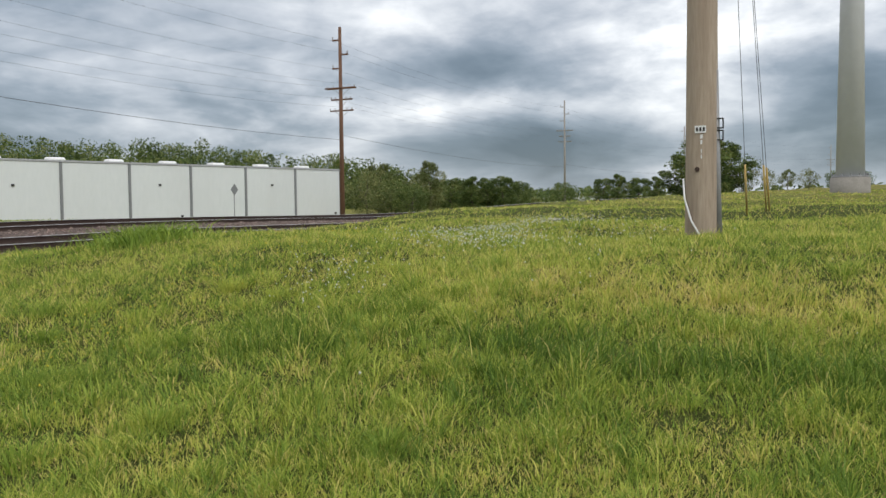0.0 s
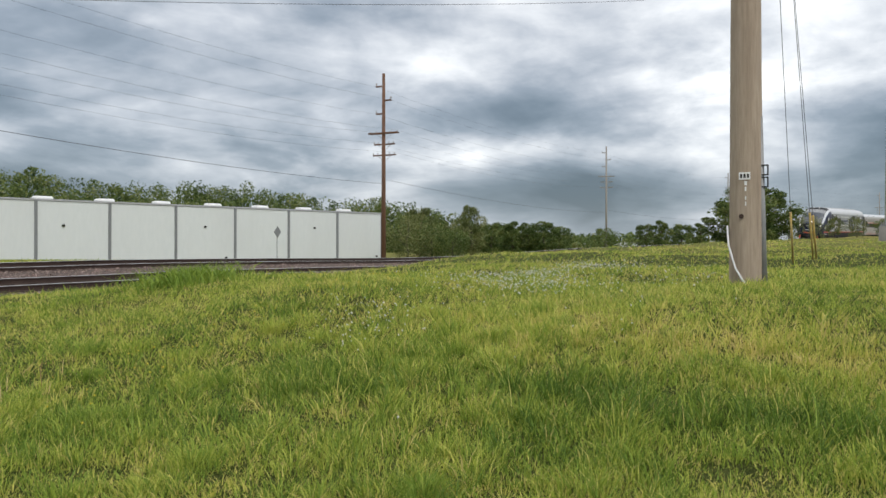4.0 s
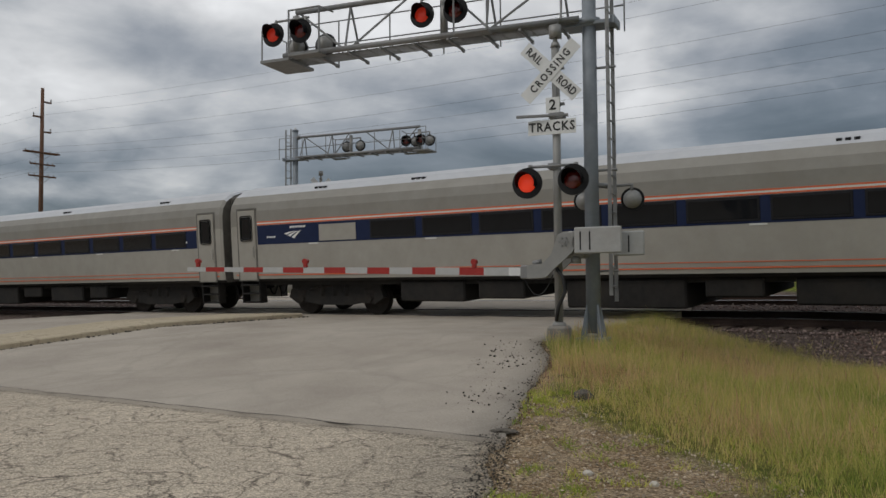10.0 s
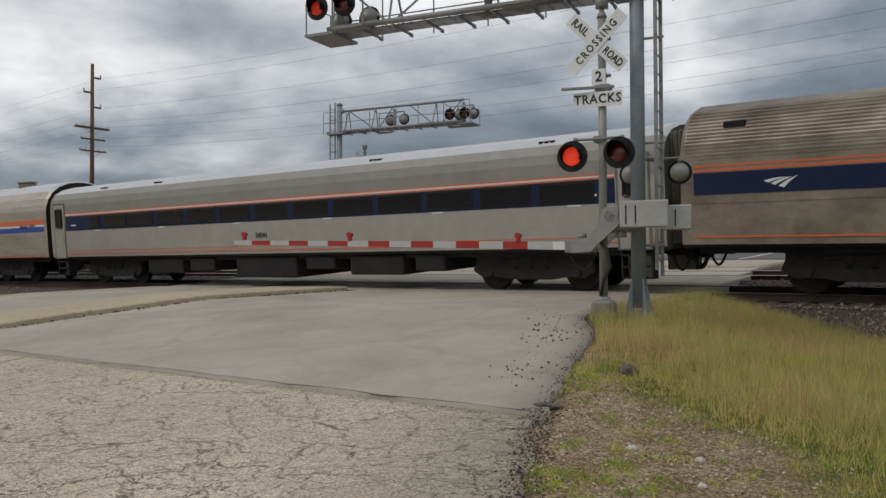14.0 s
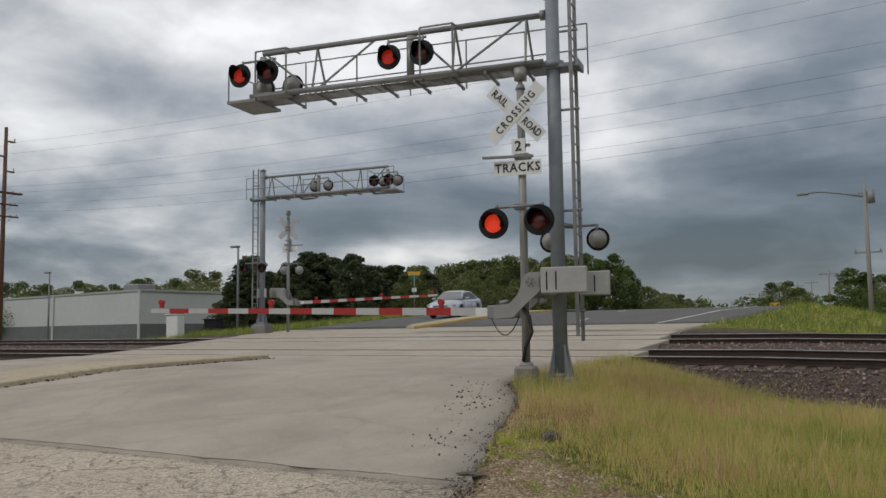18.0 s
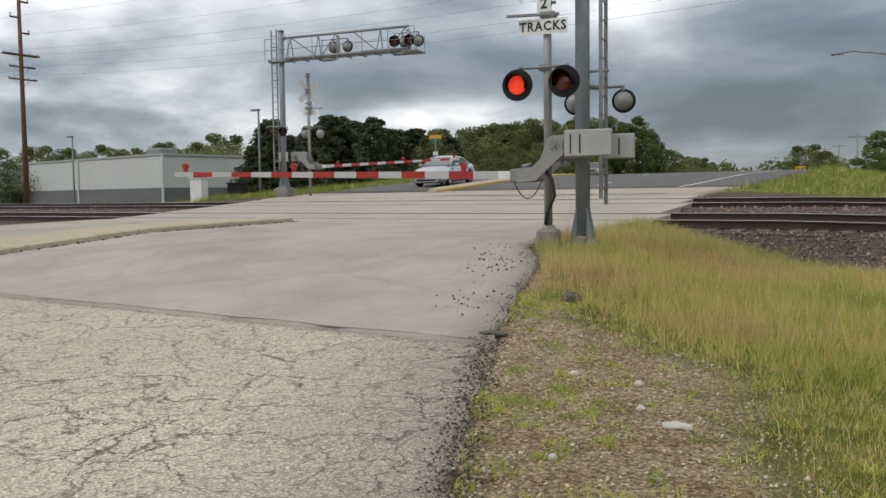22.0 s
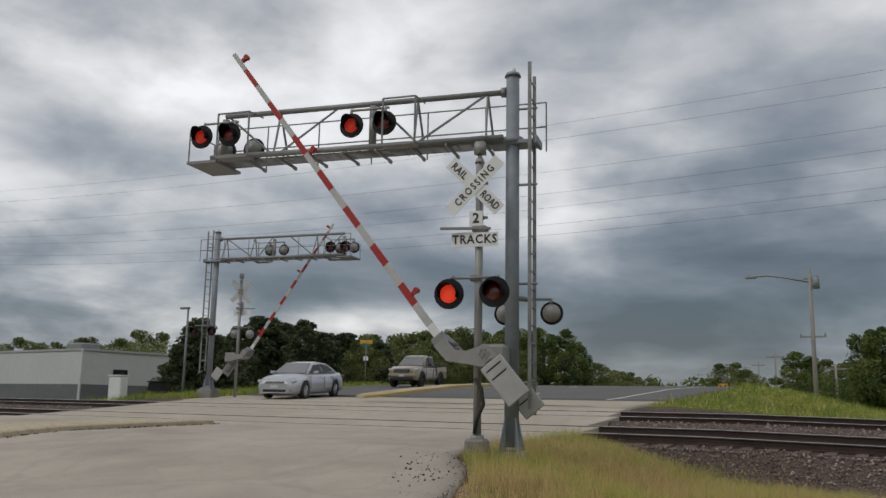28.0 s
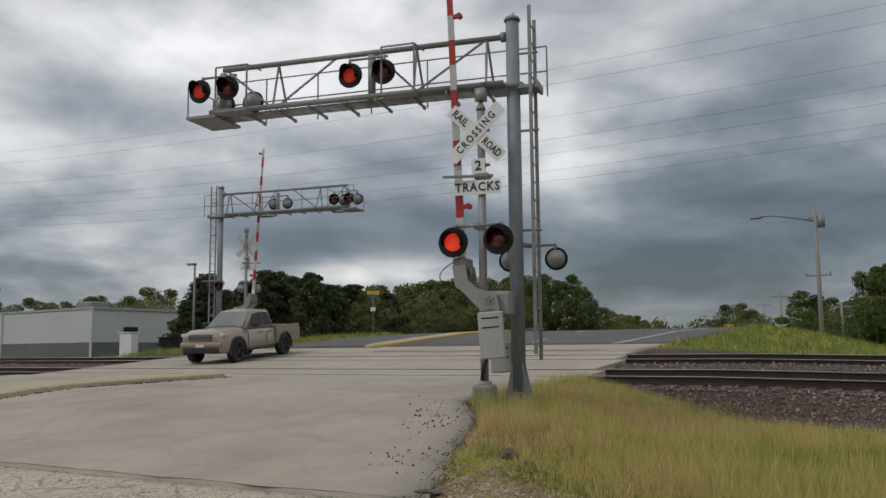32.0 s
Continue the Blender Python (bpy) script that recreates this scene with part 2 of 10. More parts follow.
M_TIE = surf("creosoted_timber", (0.07, 0.05, 0.04), (0.13, 0.095, 0.072), 9, 0.9, 0.5, 0, (0.18, 0.14, 0.11), 1.5, 0.5, stretch=(1, 6, 1), obj_rand=0.25)
M_STONE = surf("ballast_stone", (0.16, 0.118, 0.104), (0.36, 0.285, 0.255), 7, 0.9, 0.5, 0, (0.26, 0.13, 0.10), 1.0, 0.4, island=0.6, spec=0.1)
M_WOOD = surf("weathered_pole_wood", (0.30, 0.235, 0.175), (0.42, 0.345, 0.265), 6, 0.9, 0.5, 0, (0.20, 0.145, 0.10), 0.9, 0.6, stretch=(6, 6, 0.5), dist=0.02)
M_BROWNPOLE = surf("creosote_brown_pole", (0.115, 0.058, 0.035), (0.19, 0.10, 0.062), 5, 0.9, 0.4, 0, (0.06, 0.038, 0.028), 0.7, 0.5, stretch=(5, 5, 0.4))
M_GREYPOLE = surf("grey_bleached_pole", (0.25, 0.235, 0.215), (0.34, 0.325, 0.30), 5, 0.9, 0.3, 0, (0.26, 0.24, 0.22), 0.7, 0.5, stretch=(5, 5, 0.4))
M_WIRE = surf("dark_wire", (0.07, 0.07, 0.075), (0.10, 0.10, 0.105), 5, 0.7, 0)
M_INSUL = surf("grey_insulator", (0.24, 0.22, 0.21), (0.30, 0.28, 0.27), 8, 0.4, 0)


def ground_material():
    """Grass soil, with straw patches, bare clay and gravel by plan position."""
    m = bpy.data.materials.new("meadow_soil")
    m.use_nodes = True
    nt = m.node_tree
    p = nt.nodes["Principled BSDF"]
    co = nt.nodes.new("ShaderNodeTexCoord")

    def noise_(s, d, r=0.6):
        n = nt.nodes.new("ShaderNodeTexNoise")
        n.inputs["Scale"].default_value, n.inputs["Detail"].default_value, n.inputs["Roughness"].default_value = s, d, r
        nt.links.new(co.outputs["Object"], n.inputs["Vector"])
        return n.outputs["Fac"]

    def ramp_(fac, stops):
        n = nt.nodes.new("ShaderNodeValToRGB")
        e = n.color_ramp.elements
        e[0].position, e[0].color = stops[0][0], (*stops[0][1], 1)
        e[1].position, e[1].color = stops[-1][0], (*stops[-1][1], 1)
        for q, c in stops[1:-1]:
            k = e.new(q)
            k.color = (*c, 1)
        nt.links.new(fac, n.inputs[0])
        return n.outputs[0]

    def mix_(fac, c1, c2, mode="MIX"):
        n = nt.nodes.new("ShaderNodeMix")
        n.data_type, n.blend_type = "RGBA", mode
        for sock, v in ((0, fac), (6, c1), (7, c2)):
            if isinstance(v, (int, float)):
                n.inputs[sock].default_value = v
            else:
                nt.links.new(v, n.inputs[sock])
        return n.outputs[2]

    fine_, mid_, coarse = noise_(24, 6, 0.7), noise_(1.3, 5), noise_(0.16, 4)
    grass = ramp_(mid_, ((0.28, (0.110, 0.125, 0.036)), (0.5, (0.190, 0.190, 0.064)), (0.72, (0.300, 0.258, 0.110))))
    grass = mix_(0.75, grass, ramp_(fine_, ((0.25, (0.35, 0.37, 0.30)), (0.5, (0.9, 0.9, 0.85)), (0.75, (1.5, 1.45, 1.3)))), "MULTIPLY")
    big_ = ramp_(coarse, ((0.35, (0.80, 0.88, 0.75)), (0.65, (1.18, 1.08, 0.95))))
    grass = mix_(1.0, grass, big_, "MULTIPLY")
    gravel = ramp_(noise_(38, 5, 0.75), ((0.32, (0.13, 0.095, 0.062)), (0.5, (0.43, 0.335, 0.225)), (0.68, (0.74, 0.63, 0.48))))
    cell = nt.nodes.new("ShaderNodeTexVoronoi")
    cell.inputs["Scale"].default_value = 42.0
    nt.links.new(co.outputs["Object"], cell.inputs["Vector"])
    shade_ = nt.nodes.new("ShaderNodeSeparateColor")
    nt.links.new(cell.outputs["Color"], shade_.inputs[0])
    gravel = mix_(0.85, gravel, ramp_(shade_.outputs[0], ((0.0, (0.42, 0.38, 0.34)), (0.5, (0.95, 0.92, 0.88)), (1.0, (1.55, 1.52, 1.45)))), "MULTIPLY")
    dirt = ramp_(noise_(3.1, 5, 0.6), ((0.35, (1.0, 1.0, 1.0)), (0.7, (0.60, 0.50, 0.40))))
    gravel = mix_(0.8, gravel, dirt, "MULTIPLY")
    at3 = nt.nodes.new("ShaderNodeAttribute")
    at3.attribute_name = "shaded_thatch"
    # thatch under the lawn, its colour darkened for the shade between blades
    shaded_thatch = ramp_(fine_, ((0.3, (0.032, 0.044, 0.012)), (0.55, (0.080, 0.095, 0.026)), (0.75, (0.160, 0.155, 0.055))))
    grass = mix_(at3.outputs["Fac"], grass, shaded_thatch)
    att = nt.nodes.new("ShaderNodeAttribute")
    att.attribute_name = "gravel"
    fac = nt.nodes.new("ShaderNodeMath")
    fac.operation = "MULTIPLY_ADD"
    nt.links.new(mid_, fac.inputs[0])
    fac.inputs[1].default_value = 1.6
    fac.inputs[2].default_value = -0.8
    ad = nt.nodes.new("ShaderNodeMath")
    ad.operation, ad.use_clamp = "MULTIPLY_ADD", True
    nt.links.new(att.outputs["Fac"], ad.inputs[0])
    ad.inputs[1].default_value = 1.5
    nt.links.new(fac.outputs[0], ad.inputs[2])
    mul = nt.nodes.new("ShaderNodeMath")
    mul.operation, mul.use_clamp = "MULTIPLY", True
    nt.links.new(ad.outputs[0], mul.inputs[0])
    st = nt.nodes.new("ShaderNodeMath")
    st.operation, st.use_clamp = "MULTIPLY", True
    nt.links.new(att.outputs["Fac"], st.inputs[0])
    st.inputs[1].default_value = 4.0
    nt.links.new(st.outputs[0], mul.inputs[1])
    bed = ramp_(noise_(20, 5, 0.8), ((0.3, (0.045, 0.034, 0.029)), (0.5, (0.135, 0.104, 0.090)), (0.72, (0.28, 0.225, 0.205))))
    at2 = nt.nodes.new("ShaderNodeAttribute")
    at2.attribute_name = "ballast"
    nt.links.new(mix_(at2.outputs["Fac"], mix_(mul.outputs[0], grass, gravel), bed), p.inputs["Base Color"])
    p.inputs["Roughness"].default_value = 0.95
    p.inputs["Specular IOR Level"].default_value = 0.06
    bp = nt.nodes.new("ShaderNodeBump")
    bp.inputs["Strength"].default_value, bp.inputs["Distance"].default_value = 0.9, 0.06
    nt.links.new(fine_, bp.inputs["Height"])
    nt.links.new(bp.outputs[0], p.inputs["Normal"])
    return m


def pavement_material(name, base, dark, light, crack_scale, crack_amt, speck, chips=0.0):
    m = bpy.data.materials.new(name)
    m.use_nodes = True
    nt = m.node_tree
    p = nt.nodes["Principled BSDF"]
    co = nt.nodes.new("ShaderNodeTexCoord")

    def tex(kind, **kw):
        n = nt.nodes.new(kind)
        for k, v in kw.items():
            n.inputs[k.replace("_", " ")].default_value = v
        return n

    def mix_(fac, c1, c2, mode="MIX"):
        n = nt.nodes.new("ShaderNodeMix")
        n.data_type, n.blend_type = "RGBA", mode
        for sock, v in ((0, fac), (6, c1), (7, c2)):
            if isinstance(v, (int, float)):
                n.inputs[sock].default_value = v
            elif isinstance(v, tuple):
                n.inputs[sock].default_value = (*v, 1)
            else:
                nt.links.new(v, n.inputs[sock])
        return n.outputs[2]

    def rng(fac, lo, hi, a=0.0, b=1.0):
        n = nt.nodes.new("ShaderNodeMapRange")
        for k, v in (("From Min", lo), ("From Max", hi), ("To Min", a), ("To Max", b)):
            n.inputs[k].default_value = v
        nt.links.new(fac, n.inputs["Value"])
        return n.outputs[0]

    grain = tex("ShaderNodeTexNoise", Scale=48.0, Detail=5.0, Roughness=0.8)
    cloud = tex("ShaderNodeTexNoise", Scale=0.5, Detail=6.0, Roughness=0.6)
    warp = tex("ShaderNodeTexNoise", Scale=1.1, Detail=5.0, Roughness=0.65)
    for n in (grain, cloud, warp):
        nt.links.new(co.outputs["Object"], n.inputs["Vector"])
    off = nt.nodes.new("ShaderNodeVectorMath")
    off.operation = "MULTIPLY_ADD"
    nt.links.new(warp.outputs["Color"], off.inputs[0])
    off.inputs[1].default_value = (0.9, 0.9, 0)
    nt.links.new(co.outputs["Object"], off.inputs[2])
    col = mix_(rng(cloud.outputs["Fac"], 0.3, 0.7), base, light)
    col = mix_(rng(grain.outputs["Fac"], 0.45, 0.75, 0, speck), col, tuple(min(1, c * 1.7) for c in light))
    col = mix_(rng(grain.outputs["Fac"], 0.45, 0.25, 0, speck), col, dark)
    height = grain.outputs["Fac"]
    if chips:
        # single stones of the chip seal, and a fine web of cracks
        cell = nt.nodes.new("ShaderNodeTexVoronoi")
        cell.inputs["Scale"].default_value = 62.0
        nt.links.new(co.outputs["Object"], cell.inputs["Vector"])
        bw = nt.nodes.new("ShaderNodeSeparateColor")
        nt.links.new(cell.outputs["Color"], bw.inputs[0])
        tone = nt.nodes.new("ShaderNodeCombineColor")
        val = rng(bw.outputs[0], 0.0, 1.0, 1 - 0.55 * chips, 1 + 0.40 * chips)
        for k in range(3):
            nt.links.new(val, tone.inputs[k])
        col = mix_(1.0, col, tone.outputs[0], "MULTIPLY")
        gap = rng(cell.outputs["Distance"], 0.55, 0.85, 0.0, 0.55 * chips)
        col = mix_(gap, col, dark)
        height = cell.outputs["Distance"]
    for s, width, amt in ((crack_scale * 0.4, 0.009, crack_amt), (crack_scale, 0.020, crack_amt), (crack_scale * 3.3, 0.045, crack_amt * 0.8)):
        v = nt.nodes.new("ShaderNodeTexVoronoi")
        v.feature = "DISTANCE_TO_EDGE"
        v.inputs["Scale"].default_value = s
        nt.links.new(off.outputs[0], v.inputs["Vector"])
        line = rng(v.outputs["Distance"], 0.0, width, 1.0, 0.0)
        gate = rng(cloud.outputs["Fac"], 0.35, 0.58, 0.45 if chips else 0.15, 1.0)
        mm = nt.nodes.new("ShaderNodeMath")
        mm.operation, mm.use_clamp = "MULTIPLY", True
        nt.links.new(line, mm.inputs[0])
        nt.links.new(gate, mm.inputs[1])
        m2 = nt.nodes.new("ShaderNodeMath")
        m2.operation, m2.use_clamp = "MULTIPLY", True
        nt.links.new(mm.outputs[0], m2.inputs[0])
        m2.inputs[1].default_value = amt
        col = mix_(m2.outputs[0], col, dark)
    nt.links.new(col, p.inputs["Base Color"])
    p.inputs["Roughness"].default_value = 0.92
    p.inputs["Specular IOR Level"].default_value = 0.25
    bp = nt.nodes.new("ShaderNodeBump")
    bp.inputs["Strength"].default_value, bp.inputs["Distance"].default_value = 0.5, 0.01
    nt.links.new(height, bp.inputs["Height"])
    nt.links.new(bp.outputs[0], p.inputs["Normal"])
    return m


M_GROUND = ground_material()
M_APRON = pavement_material("old_chip_seal_asphalt", (0.43, 0.365, 0.285), (0.070, 0.054, 0.042), (0.60, 0.515, 0.405), 1.9, 0.95, 0.8, 0.60)
M_ROAD = pavement_material("worn_grey_asphalt", (0.315, 0.275, 0.23), (0.14, 0.12, 0.10), (0.47, 0.42, 0.355), 0.18, 0.16, 0.3)
M_PANEL = pavement_material("crossing_concrete", (0.37, 0.32, 0.26), (0.13, 0.11, 0.09), (0.47, 0.415, 0.345), 0.25, 0.2, 0.25)
M_FARROAD = pavement_material("dark_asphalt", (0.115, 0.11, 0.105), (0.06, 0.058, 0.055), (0.15, 0.145, 0.14), 0.3, 0.2, 0.25)
M_KERB = pavement_material("kerb_concrete", (0.40, 0.335, 0.235), (0.15, 0.115, 0.085), (0.48, 0.41, 0.295), 0.9, 0.4, 0.4)
M_YELLOW = surf("worn_yellow_paint", (0.50, 0.34, 0.09), (0.58, 0.42, 0.14), 10, 0.8, 0.3, 0, (0.42, 0.36, 0.25), 1.5, 0.6)
M_LINE = surf("white_road_paint", (0.62, 0.61, 0.59), (0.72, 0.71, 0.69), 14, 0.8, 0.2, 0, (0.40, 0.38, 0.35), 1.2, 0.5)

T_GLASS = glassy("dark_window_glass", (0.010, 0.011, 0.013))


# ---- mesh helpers ----
def mesh_of(name, bm, material):
    me = bpy.data.meshes.new(name)
    bm.to_mesh(me)
    bm.free()
    for m in (material if isinstance(material, (list, tuple)) else (material,)):
        me.materials.append(m)
    return me


def part(name, bm, material, parent=None, label="", at=None):
    """Links a bmesh as one mesh object under a thing or a part."""
    ob = new(name, mesh_of(name, bm, material))
    if at is not None:
        ob.matrix_basis = at
    if parent is not None:
        ob.parent = parent
    return tagged(ob, label)


def share(name, me, parent, m):
    """One more piece on a mesh that is there already."""
    ob = new(name, me)
    ob.parent = parent
    ob.matrix_basis = m
    return ob


def thing(name, label, category, at=None, group="", kind=""):
    ob = new(name)
    if at is not None:
        ob.matrix_basis = at
    return tagged(ob, label, category, group, kind)


def box(bm, x0, x1, y0, y1, z0, z1, bevel=0.0, m=None, mat=0):
    r = bmesh.ops.create_cube(bm, size=1.0)
    vs = r["verts"]
    bmesh.ops.scale(bm, verts=vs, vec=(x1 - x0, y1 - y0, z1 - z0))
    bmesh.ops.translate(bm, verts=vs, vec=((x0 + x1) / 2, (y0 + y1) / 2, (z0 + z1) / 2))
    fs = list({f for v in vs for f in v.link_faces})
    for f in fs:
        f.material_index = mat
    if bevel:
        es = list({e for f in fs for e in f.edges})
        q = bmesh.ops.bevel(bm, geom=es, offset=bevel, segments=1, affect="EDGES", profile=0.5)
        vs = list({v for v in vs if v.is_valid} | set(q["verts"]))
    if m is not None:
        bmesh.ops.transform(bm, matrix=m, verts=vs)
    return vs


def rod(bm, a, b, r, r2=None, n=8, mat=0, caps=True):
    a, b = Vector(a), Vector(b)
    d = b - a
    q = bmesh.ops.create_cone(bm, cap_ends=caps, cap_tris=False, segments=n, radius1=r, radius2=r if r2 is None else r2, depth=d.length)
    vs = q["verts"]
    for f in {f for v in vs for f in v.link_faces}:
        f.material_index = mat
        f.smooth = len(f.verts) == 4 and n > 6
    bmesh.ops.transform(bm, matrix=Matrix.Translation((a + b) / 2) @ d.to_track_quat("Z", "Y").to_matrix().to_4x4(), verts=vs)
    return vs


def prism(bm, pts, y0, y1, mat=0):
    """The outline pts in x, z drawn out from y0 to y1."""
    a = [bm.verts.new((x, y0, z)) for x, z in pts]
    b = [bm.verts.new((x, y1, z)) for x, z in pts]
    fs = [bm.faces.new(a), bm.faces.new(b[::-1])]
    for i in range(len(pts)):
        j = (i + 1) % len(pts)
        fs.append(bm.faces.new((a[j], a[i], b[i], b[j])))
    for f in fs:
        f.material_index = mat
    return a + b


def tube(bm, pts, r, n=6):
    """One bent pipe through the points."""
    prev = None
    for i, c in enumerate(pts):
        d = (pts[min(i + 1, len(pts) - 1)] - pts[max(i - 1, 0)]).normalized()
        s = d.orthogonal().normalized() if abs(d.y) > 0.99 else d.cross(Vector((0, 1, 0))).normalized()
        u = s.cross(d)
        ring = [bm.verts.new(c + (s * math.cos(k * 2 * math.pi / n) + u * math.sin(k * 2 * math.pi / n)) * r) for k in range(n)]
        if prev:
            for k in range(n):
                bm.faces.new((prev[k], prev[(k + 1) % n], ring[(k + 1) % n], ring[k])).smooth = True
        else:
            bm.faces.new(ring[::-1])
        prev = ring
    bm.faces.new(prev)


def raw(name, verts, faces, material, smooth=False):
    me = bpy.data.meshes.new(name)
    me.from_pydata([tuple(v) for v in verts], [], [tuple(f) for f in faces])
    me.materials.append(material)
    if smooth:
        me.polygons.foreach_set("use_smooth", [True] * len(me.polygons))
    me.update()
    return me


# ---- the lie of the land: x runs along the tracks, y across them, eye at 1.5 above its own ground ----
def smooth(a, b, v):
    t = np.clip((np.asarray(v, float) - a) / (b - a), 0, 1)
    return t * t * (3 - 2 * t)


PY = [-60, 3.5, 7, 10, 13, 16, 18.0, 25.4, 32, 42, 52, 60, 78, 120, 400, 4000]
PZ = [0, 0.0, 0.10, 0.42, 0.70, 0.78, 0.83, 1.41, 1.72, 2.30, 2.66, 2.74, 2.3, 1.5, 1.2, 1.2]
EY = [-60, 2.0, 3.3, 6.8, 9, 11, 12.5, 14.5, 19, 24.8, 30, 42, 55, 80, 140, 300]
EX = [-1.4, -1.6, -2.05, -3.9, -4.8, -5.5, -6.45, -6.6, -6.6, -7.7, -7.8, -7.9, -9.5, -14.5, -29, -70]
LY = [-60, 6.2, 6.6, 8, 12, 19, 24.8, 28, 31, 33, 40, 60, 80, 140, 300]
LX = [-400, -400, -60, -27.0, -25.6, -25.4, -25.8, -26.5, -27.4, -27.9, -29.3, -33, -37, -50, -90]


def profile(y):
    return np.interp(y, PY, PZ)


def edge_right(y):
    return np.interp(y, EY, EX)


def edge_left(y):
    return np.interp(y, LY, LX)


def gravel_edge(y):
    """Where the bare gravel beside the pavement gives way to grass."""
    return np.interp(y, [-60, 2, 3.9, 5.1, 6.8, 7.4, 7.9, 8.7, 9.6, 60], [0.4, -0.2, -0.76, -1.25, -1.8, -2.5, -3.4, -4.35, -5.0, -60])


def bend(x):
    """Sideways run of the tracks: straight over the road, then a long curve to the near side."""
    xs = np.asarray(x, float)
    t = np.clip((xs - 6) / 20, 0, 1)
    near = -0.13 * 20 * (t ** 3 - t ** 4 / 2)
    return near - 0.13 * np.maximum(xs - 26, 0) - 0.00042 * np.maximum(xs - 40, 0) ** 2


def grade(x):
    """Rise of the tracks on the right."""
    xs = np.asarray(x, float)
    return 0.020 * np.maximum(xs - 38, 0) * smooth(38, 60, xs) + 0.002 * np.maximum(xs - 10, 0) - 0.20 * smooth(4, 14, xs) * (1 - 0.6 * smooth(28, 60, xs)) - 0.12 * smooth(-4, 3, xs) * (1 - smooth(8, 16, xs)) + 0.08 * smooth(15, 23, xs) * (1 - smooth(27, 40, xs))


TRACK_Y, TRACK2_Y, CANT = 19.5, 23.8, 0.075


def rail_plane(x, y):
    """Height of the rails' plane: both tracks lie on one tilted plane."""
    return 0.945 + (y - bend(x) - TRACK_Y) * CANT + grade(x)


def land(x, y):
    x, y = np.asarray(x, float), np.asarray(y, float)
    road = profile(y)
    # near side: low strip by the road, grassy rise on the right
    d = x - edge_right(y)
    low = 0.02 + 0.0 * x
    rise = 1.10 * smooth(0.5, 10.5, x + 0.12 * (y - 4)) + 0.024 * np.maximum(x - 11, 0) * smooth(11, 25, x)
    rise = rise * smooth(-26, -2, y + 0.2 * x) * (1 - 0.24 * smooth(6.5, 11.5, y) * (1 - smooth(13, 24, x)))
    near = low + rise
    near = near + 0.05 * np.sin(x * 0.9 + 1.3 * np.sin(y * 0.55)) * smooth(3, 8, x) + 0.035 * np.sin(y * 1.7 + x * 0.6) * smooth(3, 7, x)
    # left of the road on the near side
    nearleft = 0.1 + 0.4 * smooth(6, 14, y)
    near = np.where(x < -20, nearleft, near)
    far = 0.95 + 0.1 * np.sin(x * 0.05) + 0 * y
    far = far - 0.5 * smooth(30, 70, x) + 0.012 * np.maximum(x - 70, 0)
    far = far + 2.0 * smooth(150, 400, np.hypot(x, y))
    yb = y - bend(x)
    # the rise falls away to the foot of the ballast
    foot = 0.40 + 0.026 * np.maximum(x - 9, 0)
    near = near + np.minimum(foot - near, 0) * smooth(10.5, 15.2, yb) * smooth(3, 8, x)
    base = near + (far - near) * smooth(20, 27, yb)
    # embankment of the road
    din = np.maximum(d, 0)
    dl = np.maximum(edge_left(y) - x, 0)
    w = np.where(y > 26, np.where(x < -15, 14.0, 10.0), 4.2)
    out = np.where(din > 0, din, dl)
    k = 1 - smooth(0, 1, out / w)
    z = base + (road - base) * k
    # ballast shoulders of the double track
    plane = rail_plane(x, y)
    a = yb - (TRACK_Y - 1.55)
    b = (TRACK2_Y + 1.7) - yb
    inside = np.minimum(a, b)
    mid_ = 1 - smooth(0.75, 1.25, np.abs(yb - (TRACK_Y + TRACK2_Y) / 2))
    bed = plane - 0.20 + 0.13 * mid_ + np.minimum(inside, 0) * 0.62
    onroad = (d < 0.0) & (x > edge_left(y))
    kk = np.where(onroad, 0.0, 1.0)
    z = np.where(kk > 0, np.where(inside > -6, np.maximum(z - 0.9 * smooth(-0.6, 0.2, inside), bed), z), z)
    # under the paved roads the soil lies deeper
    z = np.where((d < 0.0) & (x > edge_left(y)), road - 0.10 - 0.5 * smooth(17.2, 17.9, y) * (1 - smooth(25.2, 25.9, y)), z)
    return z


def spaced(lo, hi, fine_lo, fine_hi, step, growth):
    v = list(np.arange(fine_lo, fine_hi + 1e-6, step))
    s, q = step, fine_hi
    while q < hi:
        s *= growth
        q += s
        v.append(q)
    s, q = step, fine_lo
    while q > lo:
        s *= growth
        q -= s
        v.insert(0, q)
    return np.array(v)


def grid_mesh(name, xs, ys, fz, material):
    X, Y = np.meshgrid(xs, ys)
    Z = fz(X, Y)
    n, m = len(xs), len(ys)
    verts = np.stack([X, Y, Z], -1).reshape(-1, 3)
    i = np.arange(n * (m - 1)).reshape(m - 1, n)[:, :-1].ravel()
    faces = np.stack([i, i + 1, i + n + 1, i + n], 1)
    me = raw(name, verts.tolist(), faces.tolist(), material, True)
    return me, verts


